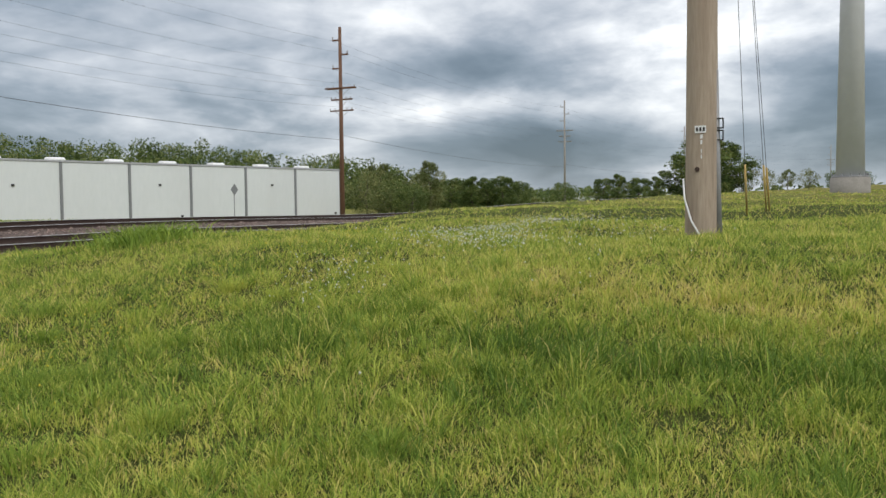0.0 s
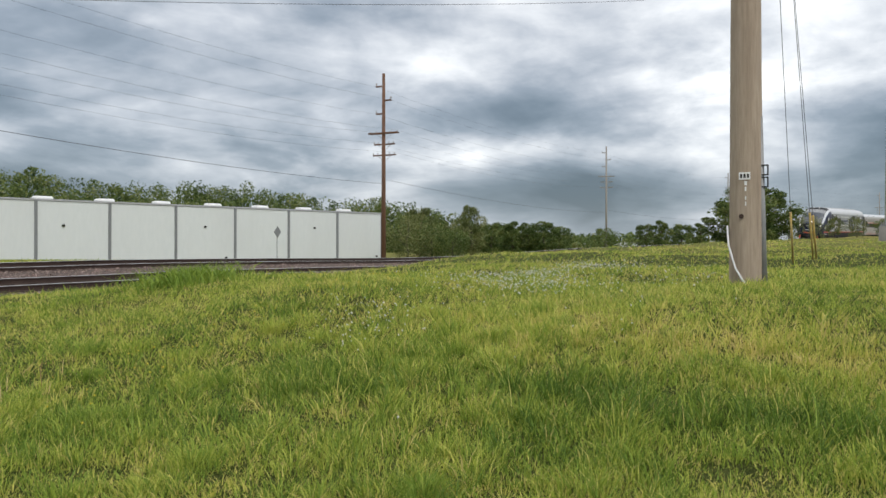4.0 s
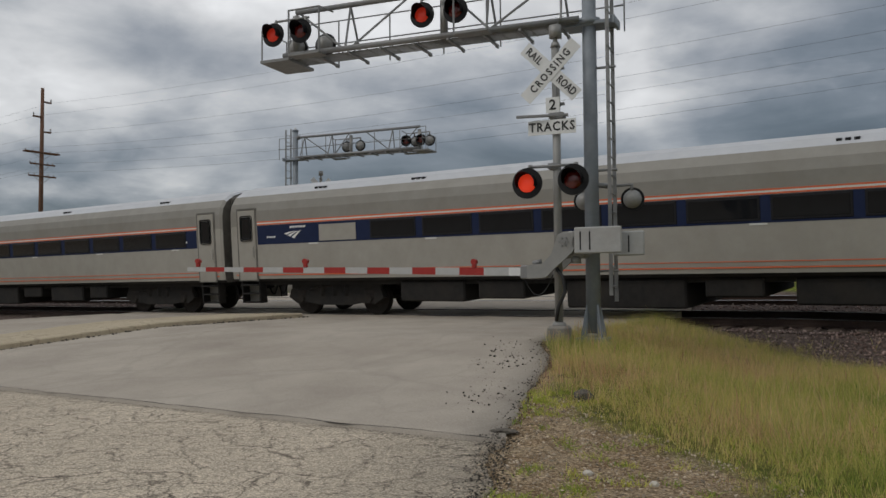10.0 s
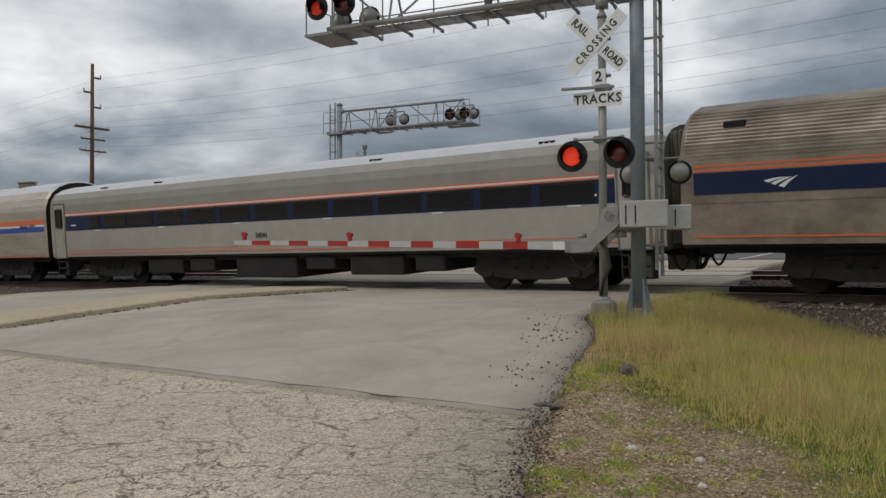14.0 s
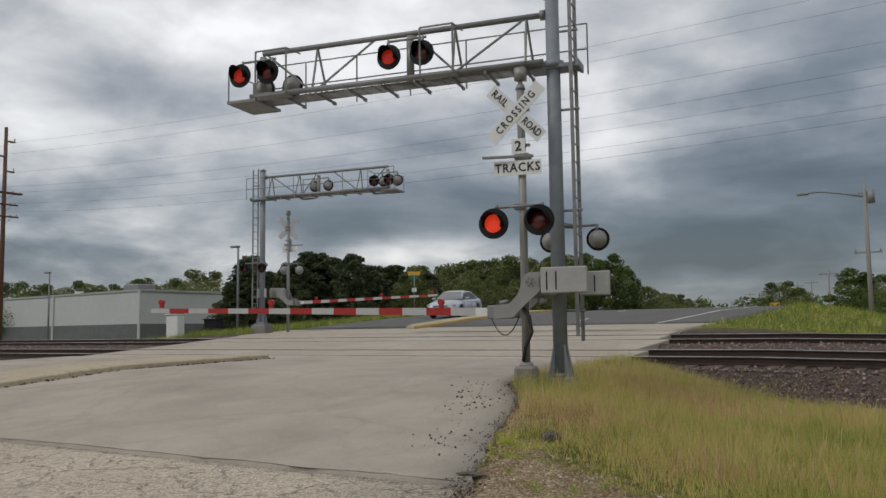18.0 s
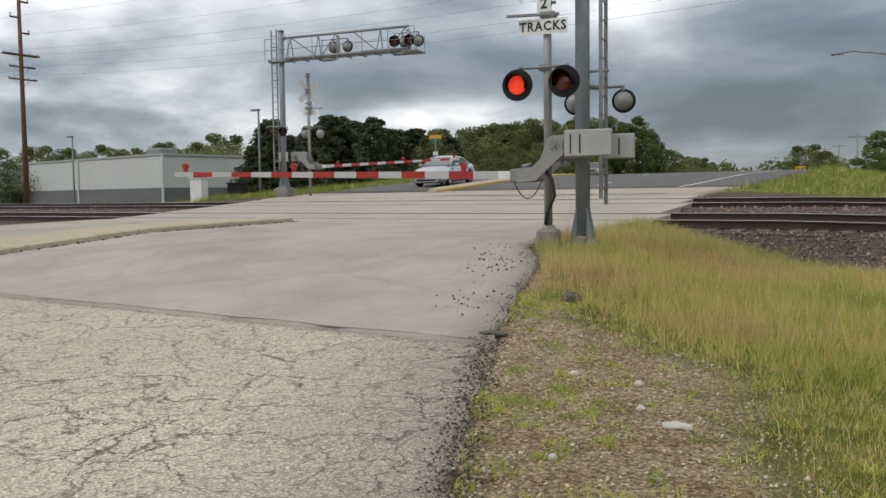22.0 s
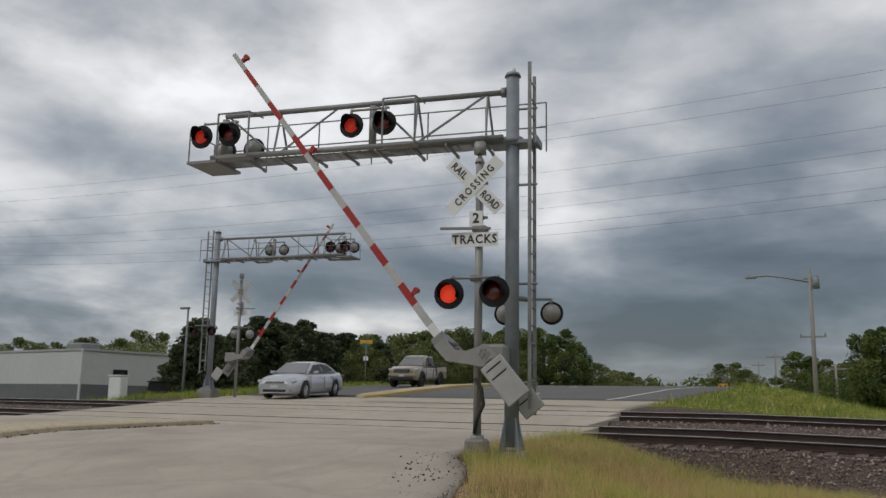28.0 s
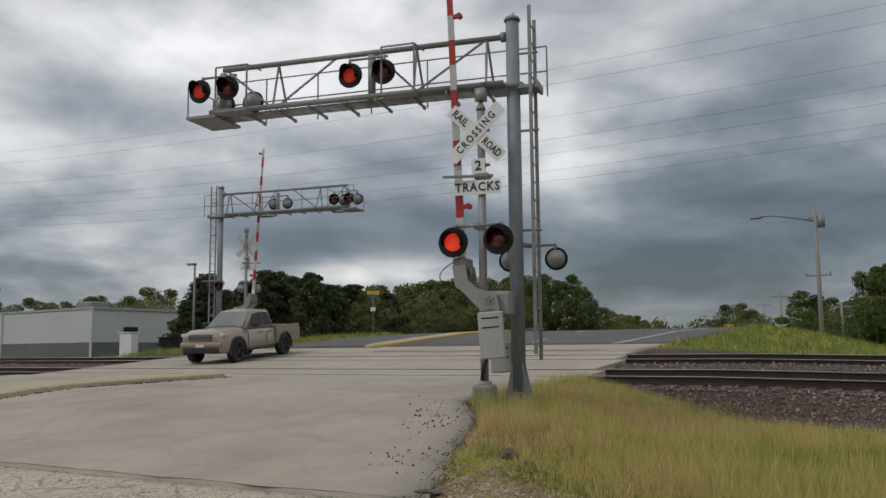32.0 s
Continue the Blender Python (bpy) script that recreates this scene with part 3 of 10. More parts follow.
def build_ground():
    xs = spaced(-3200, 3200, -34, 30, 0.34, 1.09)
    ys = spaced(-2500, 3200, -4, 32, 0.30, 1.09)
    me, verts = grid_mesh("ground", xs, ys, land, M_GROUND)
    x, y = verts[:, 0], verts[:, 1]
    d = x - edge_right(y)
    g = (1 - smooth(-0.4, 0.5, x - gravel_edge(y))) * (1 - smooth(8.6, 10, y)) * smooth(-6, -3, y)
    g = np.maximum(g, 0.8 * (1 - smooth(0.1, 0.5, d)) * (1 - smooth(12, 13.5, y)))
    # near lawn, where the soil colour holds thatch and the blades' shade
    at = me.attributes.new("shaded_thatch", "FLOAT", "POINT")
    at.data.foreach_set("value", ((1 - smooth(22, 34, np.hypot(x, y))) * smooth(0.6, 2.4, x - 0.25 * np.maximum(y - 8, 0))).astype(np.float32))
    yb = y - bend(x)
    g2 = smooth(15.3, 16.0, yb) * (1 - smooth(26.2, 27.0, yb))
    at = me.attributes.new("ballast", "FLOAT", "POINT")
    at.data.foreach_set("value", g2.astype(np.float32))
    at = me.attributes.new("gravel", "FLOAT", "POINT")
    at.data.foreach_set("value", g.astype(np.float32))
    return tagged(new("ground", me), "uneven grass and weeds with gravel by the pavement edge", "ground", kind="structure")


build_ground()


def strip(name, y_list, x_from, x_to, nx, lift, material, parent=None, skirt=0.12):
    """A paved sheet between two edge lines, on the road profile, with sides."""
    bm = bmesh.new()
    rows = []
    for y in y_list:
        a, b = float(x_from(y)), float(x_to(y))
        rows.append([bm.verts.new((a + (b - a) * i / nx, y, float(profile(y)) + lift)) for i in range(nx + 1)])
    for r0, r1 in zip(rows, rows[1:]):
        for i in range(nx):
            f = bm.faces.new((r0[i], r0[i + 1], r1[i + 1], r1[i]))
            f.smooth = True
    edge = [e for e in bm.edges if e.is_boundary]
    q = bmesh.ops.extrude_edge_only(bm, edges=edge)
    bmesh.ops.translate(bm, verts=[v for v in q["geom"] if isinstance(v, bmesh.types.BMVert)], vec=(0, 0, -skirt))
    return part(name, bm, material, parent)


def ragged(y, amp=0.10):
    return amp * (noise.noise((y * 1.7, 3.1, 0)) + 0.6 * noise.noise((y * 5.1, 7.7, 0)))


SEAM = 7.05
tagged(strip("road_apron", np.arange(-40, SEAM + 0.01, 0.18), lambda y: -120, lambda y: edge_right(y) + ragged(y, 0.16), 60, 0.0, M_APRON), "old cracked chip-seal asphalt of the side road", "road", kind="structure")
tagged(strip("road_approach", np.arange(SEAM, 17.75, 0.18), lambda y: max(-34, edge_left(y)), lambda y: edge_right(y) + ragged(y, 0.14), 40, 0.016, M_ROAD), "worn grey asphalt approach to the level crossing", "road", kind="structure")
tagged(strip("road_far", list(np.arange(25.75, 31.1, 0.6)), edge_left, edge_right, 30, 0.0, M_PANEL), "pale concrete pavement beyond the level crossing", "road", kind="structure")
tagged(strip("road_hill", list(np.arange(31.0, 82, 1.5)) + [90, 100, 120, 150, 200, 280], edge_left, edge_right, 24, 0.006, M_FARROAD), "dark asphalt road that climbs to a crest", "road", kind="structure")


def seam_crack():
    """Open joint between the chip seal and the newer asphalt."""
    bm = bmesh.new()
    prev = None
    for i in range(170):
        x = -32 + i * 0.165
        y = SEAM + 0.02 + 0.05 * noise.noise((x * 0.9, 0.3, 2.0)) + 0.03 * noise.noise((x * 4.0, 1.3, 5.0))
        w = 0.004 + 0.013 * max(0.0, 0.3 + noise.noise((x * 1.6, 8.0, 0.0)))
        row = [bm.verts.new((x, y - w, float(profile(y)) + 0.021)), bm.verts.new((x, y + w, float(profile(y)) + 0.021))]
        if prev:
            bm.faces.new((prev[0], row[0], row[1], prev[1]))
        prev = row
    return tagged(part("road_joint", bm, M_RUBBER), "dark open joint across the worn asphalt", "road joint", kind="structure")


seam_crack()


# crossing panels between and beside the rails
def crossing_deck():
    deck = thing("road_crossing", "pale concrete panels of the level crossing between the rails", "road", kind="structure")
    spans = []
    for c in (TRACK_Y, TRACK2_Y):
        spans += [(c - 0.62, c + 0.62)]
    outer = [(17.75, TRACK_Y - 0.80), (TRACK_Y + 0.80, TRACK2_Y - 0.80), (TRACK2_Y + 0.80, 25.75)]
    for (y0, y1) in spans + outer:
        xa, xb = float(edge_left((y0 + y1) / 2)), float(edge_right((y0 + y1) / 2))
        n = 8
        for i in range(n):
            x0, x1 = xa + (xb - xa) * i / n + 0.01, xa + (xb - xa) * (i + 1) / n - 0.01
            bm = bmesh.new()
            box(bm, x0, x1, y0 + 0.01, y1 - 0.01, -0.25, 0.0, 0.012)
            for v in bm.verts:
                v.co.z += float(rail_plane(v.co.x, v.co.y)) - 0.012
            part("panel", bm, M_PANEL, deck)


crossing_deck()


# kerbed medians
def median(name, pts, width, height, paint):
    """A raised traffic island along the line of its camera-side edge."""
    bm = bmesh.new()
    n = 24
    rows = []
    for i in range(n + 1):
        t = i / n
        x = pts[0][0] + (pts[1][0] - pts[0][0]) * t
        y = pts[0][1] + (pts[1][1] - pts[0][1]) * t
        z = float(profile(y))
        w = 0.03 * noise.noise((x * 2, y * 2, 1))
        hh = height + 0.02 * noise.noise((x * 3, y * 3, 4))
        tap = min(1.0, 0.35 + min(t, 1 - t) * 9)
        prof = [(0.0 + w, -0.1), (0.01 + w, hh * 0.8), (0.05 + w, hh), (0.22, hh), (0.24, hh - 0.012), (width * tap - 0.05, hh), (width * tap, -0.1)]
        rows.append([bm.verts.new((x - px, y, z + pz)) for px, pz in prof])
    for a, b in zip(rows, rows[1:]):
        for j in range(len(a) - 1):
            f = bm.faces.new((a[j], b[j], b[j + 1], a[j + 1]))
            f.material_index = 1 if (paint and j <= 3) else 0
    bm.faces.new(rows[0])
    bm.faces.new(rows[-1][::-1])
    ob = part(name, bm, [M_KERB, M_YELLOW])
    return ob


tagged(median("median_near", ((-17.3, 8.2), (-16.15, 17.2)), 2.2, 0.13, False), "worn concrete kerbed median of the road", "median", kind="structure")
tagged(median("median_far", ((-19.6, 29.2), (-26.0, 61.0)), 1.2, 0.14, True), "kerbed median with worn yellow paint", "median", kind="structure")


def road_line(name, a, b, w, lift=0.008, dashes=0):
    ax, ay = a
    bx, by = b
    length = math.hypot(bx - ax, by - ay)
    ux, uy = (bx - ax) / length, (by - ay) / length
    nx, ny = -uy, ux
    spans = [(0, length)] if not dashes else [(s, min(s + dashes, length)) for s in np.arange(0, length, dashes * 4)]
    bm = bmesh.new()
    for s0, s1 in spans:
        k = max(1, int((s1 - s0) / 1.5))
        prev = None
        for i in range(k + 1):
            s = s0 + (s1 - s0) * i / k
            x, y = ax + ux * s, ay + uy * s
            row = [bm.verts.new((x + nx * o, y + ny * o, float(profile(y)) + lift)) for o in (-w / 2, w / 2)]
            if prev:
                bm.faces.new((prev[0], row[0], row[1], prev[1]))
            prev = row
    bmesh.ops.recalc_face_normals(bm, faces=bm.faces)
    return tagged(part(name, bm, M_LINE), "worn white painted road line", "road marking", kind="structure")


road_line("lane_line", (-14.2, 33), (-21, 64), 0.12, 0.012, 3.0)
road_line("edge_line", (-10.1, 31), (-11.4, 60), 0.14, 0.012)
road_line("stop_line", (-17.8, 26.6), (-9.0, 26.3), 0.45)
road_line("stop_line", (-27.6, 30.4), (-20.2, 30.2), 0.45)


# ---- the double track ----
def rail_profile():
    return [(-0.07, -0.17), (0.07, -0.17), (0.07, -0.155), (0.012, -0.13), (0.010, -0.045), (0.036, -0.035), (0.036, -0.009), (0.024, 0.0), (-0.024, 0.0), (-0.036, -0.009), (-0.036, -0.035), (-0.010, -0.045), (-0.012, -0.13), (-0.07, -0.155)]


def build_rail(parent, yc, x_list):
    bm = bmesh.new()
    rows = []
    pr = rail_profile()
    for x in x_list:
        y = yc + float(bend(x))
        z = float(rail_plane(x, y))
        rows.append([bm.verts.new((x, y + py, z + pz)) for py, pz in pr])
    n = len(pr)
    for a, b in zip(rows, rows[1:]):
        for j in range(n):
            f = bm.faces.new((a[j], a[(j + 1) % n], b[(j + 1) % n], b[j]))
            f.material_index = 1 if j in (7, 8) else 0
    bmesh.ops.recalc_face_normals(bm, faces=bm.faces)
    return part("rail", bm, [M_RAIL, M_RAILTOP], parent)


X_RAIL = list(np.arange(-1000, -40, 20)) + list(np.arange(-40, 6, 6)) + list(np.arange(6, 60, 1.5)) + list(np.arange(60, 180, 5)) + list(np.arange(180, 420, 20))
X_RAIL = [float(v) for v in X_RAIL]
tracks = []
for tc in (TRACK_Y, TRACK2_Y):
    tr = thing("railway_track", "rusty steel rails on creosoted timber sleepers in ballast", "railway track", group="double track", kind="structure")
    tracks.append(tr)
    for o in (-0.7525, 0.7525):
        build_rail(tr, tc + o, X_RAIL)


# ---- lettering with the built-in font ----
def letters(name, words, height, material, parent, m, spacing=1.0, squeeze=1.0, depth=0.003):
    cu = bpy.data.curves.new(name, "FONT")
    cu.body, cu.size, cu.extrude, cu.align_x, cu.align_y = words, height / 0.73, depth, "CENTER", "CENTER"
    cu.space_character, cu.resolution_u, cu.offset = spacing, 2, height * 0.026
    tmp = bpy.data.objects.new(name, cu)
    scene.collection.objects.link(tmp)
    dg = bpy.context.evaluated_depsgraph_get()
    me = bpy.data.meshes.new_from_object(tmp.evaluated_get(dg))
    bpy.data.objects.remove(tmp)
    me.materials.clear()
    me.materials.append(material)
    ob = new(name, me)
    ob.parent = parent
    ob.matrix_basis = m @ Matrix.Diagonal((squeeze, 1, 1, 1))
    return ob


UPRIGHT = pose(0, 0, 0, 90, 0, 0)


# ---- crossing signals ----
def dome(bm, c, r, depth, n=16, flip=1, mat=0):
    rings = []
    for i in range(5):
        a = i / 4 * math.pi / 2
        rr, yy = r * math.cos(a), depth * math.sin(a) * flip
        if i == 4:
            rings.append([bm.verts.new((c[0], c[1] + yy, c[2]))])
        else:
            rings.append([bm.verts.new((c[0] + rr * math.cos(t), c[1] + yy, c[2] + rr * math.sin(t))) for t in [2 * math.pi * k / n for k in range(n)]])
    for a, b in zip(rings, rings[1:]):
        for k in range(n):
            j = (k + 1) % n
            f = bm.faces.new((a[k], a[j], b[0]) if len(b) == 1 else (a[k], a[j], b[j], b[k]))
            f.material_index, f.smooth = mat, True


def flasher(parent, at, lit=False, name="flasher", size=1.0, glow_mat=None):
    """One round signal: black target disc, visor, red lens, pale back housing; it faces -y."""
    bm = bmesh.new()
    rod(bm, (0, -0.012, 0), (0, 0.012, 0), 0.248, n=28)
    rod(bm, (0, -0.020, 0), (0, -0.012, 0), 0.251, 0.243, n=28)
    disc = part(name, bm, M_BLACK, parent, at=at @ Matrix.Scale(size, 4))
    bm = bmesh.new()
    n = 14
    rows = []
    for i in range(n + 1):
        a = math.radians(-25 + 230 * i / n)
        lng = 0.30 * (0.55 + 0.45 * max(0, math.sin(a)))
        rows.append([(0.165 * math.cos(a), -0.02, 0.165 * math.sin(a)), (0.158 * math.cos(a), -lng, 0.158 * math.sin(a))])
    vs = [[bm.verts.new(p) for p in r] for r in rows]
    for a, b in zip(vs, vs[1:]):
        f = bm.faces.new((a[0], a[1], b[1], b[0]))
        f.smooth = True
    bmesh.ops.solidify(bm, geom=bm.faces[:], thickness=0.006)
    part("visor", bm, M_BLACK, disc)
    bm = bmesh.new()
    dome(bm, (0, -0.025, 0), 0.15, 0.05, flip=-1)
    part("lens", bm, (glow_mat or M_LIT) if lit else M_REDLENS, disc, "lit red lens" if lit else "dark red lens")
    bm = bmesh.new()
    dome(bm, (0, 0.012, 0), 0.20, 0.17)
    part("housing", bm, M_ALU, disc, "pale grey lamp housing")
    return disc


def lamp_bracket(parent, z, x0, x1, y):
    bm = bmesh.new()
    rod(bm, (x0, y, z), (x1, y, z), 0.024, n=8)
    rod(bm, ((x0 + x1) / 2, 0, z), ((x0 + x1) / 2, y, z), 0.035, n=8)
    for x in (x0, x1):
        rod(bm, (x, y, z), (x, y, z - 0.12), 0.022, n=8)
        rod(bm, (x, y, z + 0.035), (x, y, z - 0.02), 0.038, n=8)
    box(bm, (x0 + x1) / 2 - 0.09, (x0 + x1) / 2 + 0.09, -0.10, 0.10, z - 0.05, z + 0.05, 0.01)
    return part("lamp_bracket", bm, M_GALV, parent)


def cantilever(at, label):
    """Tall mast with a walkway truss over the road; the arm runs to -x, traffic comes from -y."""
    th_ = thing("signal_cantilever", label, "crossing signal", at, "cantilever signals")
    bm = bmesh.new()
    rod(bm, (0, 0, -0.15), (0, 0, 6.25), 0.120, 0.115, n=20)
    rod(bm, (0, 0, 6.25), (0, 0, 6.31), 0.145, 0.12, n=20)
    mast = part("mast", bm, M_MAST, th_, "grey steel mast")
    bm = bmesh.new()
    rod(bm, (0, 0, 6.31), (0, 0, 6.40), 0.05, n=10)
    part("finial", bm, M_WHITE, mast)
    bm = bmesh.new()
    for k in range(4):
        a = math.pi / 4 + k * math.pi / 2
        c, s = math.cos(a), math.sin(a)
        pts = [(0.10, -0.14), (0.25, -0.14), (0.13, 0.40), (0.10, 0.40)]
        v = [[bm.verts.new((c * r - s * o, s * r + c * o, z)) for r, z in pts] for o in (-0.012, 0.012)]
        bm.faces.new(v[0])
        bm.faces.new(v[1][::-1])
        for i in range(4):
            j = (i + 1) % 4
            bm.faces.new((v[0][i], v[0][j], v[1][j], v[1][i]))
    box(bm, -0.25, 0.25, -0.25, 0.25, -0.20, -0.13, 0.008)
    bmesh.ops.recalc_face_normals(bm, faces=bm.faces)
    part("base_flange", bm, M_MAST, mast)
    bm = bmesh.new()
    box(bm, -0.33, 0.33, -0.33, 0.33, -0.9, -0.20, 0.03)
    part("footing", bm, M_CONC, th_, "weathered concrete footing")
    bm = bmesh.new()
    rod(bm, (0, 0, -0.13), (0, 0, -0.06), 0.17, 0.14, n=16)
    part("collar", bm, M_GALV, mast)
    # walkway: two lower pipes, top pipe, braces, grating, rails
    L = 6.12
    zl, zt = 5.10, 5.98
    for y in (-0.30, 0.30):
        bm = bmesh.new()
        rod(bm, (-0.12 if y > 0 else -0.12, y * 0.7, zl), (-L + 0.35, y, zl), 0.055, n=10)
        part("lower_chord", bm, M_GALV, th_)
    bm = bmesh.new()
    rod(bm, (0, 0, zt), (-L + 0.45, -0.02, zt + 0.02), 0.052, n=10)
    rod(bm, (-0.20, 0, zt), (-0.12, 0, zt), 0.09, n=10)
    part("top_chord", bm, M_GALV, th_)
    for i, x in enumerate((-0.40, -1.70, -4.45)):
        bm = bmesh.new()
        for y in (-0.30, 0.30):
            rod(bm, (x, y, zl), (x - 0.05, 0, zt), 0.022, n=6)
        part("brace", bm, M_GALV, th_)
    for x0, x1 in ((-1.65, -0.45), (-1.65, -2.55), (-4.35, -3.3), (-4.5, -5.6)):
        bm = bmesh.new()
        rod(bm, (x0, -0.28, zl), (x1, 0, zt), 0.022, n=6)
        part("brace", bm, M_GALV, th_)
    for i in range(9):
        bm = bmesh.new()
        x = -0.45 - i * (L - 0.9) / 8
        prism(bm, [(-0.34, zl - 0.11), (0.36, zl - 0.11), (0.36, zl - 0.13), (0.46, zl - 0.13), (0.46, zl - 0.07), (-0.34, zl - 0.07)], -0.02, 0.02)
        bmesh.ops.transform(bm, matrix=pose(x, 0, 0, 0, 0, 90), verts=bm.verts)
        bmesh.ops.recalc_face_normals(bm, faces=bm.faces)
        part("cross_bearer", bm, M_GALV, th_)
    bm = bmesh.new()
    for k in range(9):
        y = -0.20 + k * 0.42 / 8
        box(bm, -L, -0.15, y - 0.005, y + 0.005, zl - 0.065, zl - 0.045)
    for i in range(24):
        x = -0.2 - i * (L - 0.25) / 23
        box(bm, x - 0.008, x + 0.008, -0.25, 0.27, zl - 0.06, zl - 0.045)
    part("grating", bm, M_GALV, th_)
    bm = bmesh.new()
    for z in (zl + 0.35, zl + 0.80):
        rod(bm, (0.5, 0.46, z), (-L, 0.46, z), 0.014, n=6)
    for i in range(7):
        x = 0.5 - i * (L + 0.5) / 6
        rod(bm, (x, 0.46, zl - 0.1), (x, 0.46, zl + 0.80), 0.014, n=6)
    part("handrail", bm, M_GALV, th_)
    for x0, x1 in ((-4.85, -5.5), (-1.6, -2.2)):
        bm = bmesh.new()
        for x in (x0, x1):
            rod(bm, (x, -0.56, zl - 0.08), (x, -0.56, zl + 0.76), 0.018, n=6)
        rod(bm, (x0, -0.56, zl + 0.76), (x1, -0.56, zl + 0.76), 0.018, n=6)
        rod(bm, (x0, -0.56, zl + 0.76), (x0, -0.05, zl + 0.80), 0.016, n=6)
        box(bm, min(x0, x1), max(x0, x1), -0.58, -0.30, zl - 0.10, zl - 0.07)
        part("work_cage", bm, M_GALV, th_)
    bm = bmesh.new()
    box(bm, -L - 0.08, -L + 0.55, -0.45, 0.45, zl - 0.13, zl - 0.08)
    for x, y in ((-L - 0.06, -0.42), (-L - 0.06, 0.42), (-L + 0.15, 0.42)):
        rod(bm, (x, y, zl - 0.1), (x, y, zl + 0.5), 0.014, n=6)
    rod(bm, (-L - 0.06, -0.42, zl + 0.5), (-L - 0.06, 0.42, zl + 0.5), 0.014, n=6)
    part("end_platform", bm, M_GALV, th_)
    # clamp at the mast and its stub behind
    bm = bmesh.new()
    rod(bm, (0, 0, zl - 0.07), (0, 0, zl + 0.03), 0.19, n=16)
    box(bm, -0.40, 0.44, -0.14, 0.26, zl - 0.10, zl - 0.03, 0.01)
    box(bm, 0.40, 0.46, -0.16, 0.30, zl - 0.12, zl + 0.02, 0.01)
    part("mast_clamp", bm, M_MAST, th_)
    # lamps: a front pair and a back pair at the end and in the middle
    for x, lit in ((-5.92, True), (-5.32, False), (-2.88, True), (-2.25, False)):
        flasher(th_, pose(x, -0.42 if x < -4 else -0.34, zl + 0.39), lit, size=0.9, glow_mat=M_DIM)
    for x in (-5.85, -5.22):
        flasher(th_, pose(x, 0.30, zl + 0.31, 0, 0, 180), size=0.9)
    for x, y in ((-5.62, -0.1), (-2.56, -0.12)):
        bm = bmesh.new()
        rod(bm, (x, y, zl - 0.05), (x, y, zl + 0.80), 0.07, n=12)
        rod(bm, (x - 0.36, y - 0.14, zl + 0.70), (x + 0.36, y - 0.14, zl + 0.70), 0.024, n=8)
        for dx in (-0.36, 0.30):
            rod(bm, (x + dx, y - 0.14, zl + 0.72), (x + dx, y - 0.2, zl + 0.58), 0.028, n=8)
        part("lamp_post", bm, M_ALU, th_)
    # ladder, rails in line with the view along the road
    part("ladder", ladder_mesh(0.34, 0.55, 6.30), M_GALV, th_)
    for z in (0.95, 2.6, 4.3, 5.65):
        bm = bmesh.new()
        rod(bm, (0.10, 0.0, z), (0.43, 0.0, z), 0.022, n=6)
        part("ladder_bracket", bm, M_GALV, th_)
    # rear-facing pair on the mast
    for x in (-0.20, 0.60):
        flasher(th_, pose(x, 0.36, 2.14, 0, 0, 180), size=0.78)
    bm = bmesh.new()
    rod(bm, (-0.22, 0.3, 2.37), (0.62, 0.3, 2.37), 0.022, n=8)
    rod(bm, (0.08, 0, 2.36), (0.24, 0.3, 2.37), 0.045, n=8)
    for x in (-0.20, 0.60):
        rod(bm, (x, 0.3, 2.39), (x, 0.33, 2.26), 0.026, n=8)
    part("lamp_bracket", bm, M_GALV, th_)
    return th_


def ladder_mesh(x, z0, z1):
    bm = bmesh.new()
    for y in (-0.20, 0.20):
        box(bm, x - 0.03, x + 0.03, y - 0.012, y + 0.012, z0 - (0.0 if y < 0 else 0.1), z1 + (0.12 if y < 0 else 0), 0.0)
    z = z0 + 0.15
    while z < z1:
        rod(bm, (x, -0.2, z), (x, 0.2, z), 0.013, n=6)
        rod(bm, (x, -0.235, z), (x, -0.21, z), 0.014, n=6)
        z += 0.30
    return bm


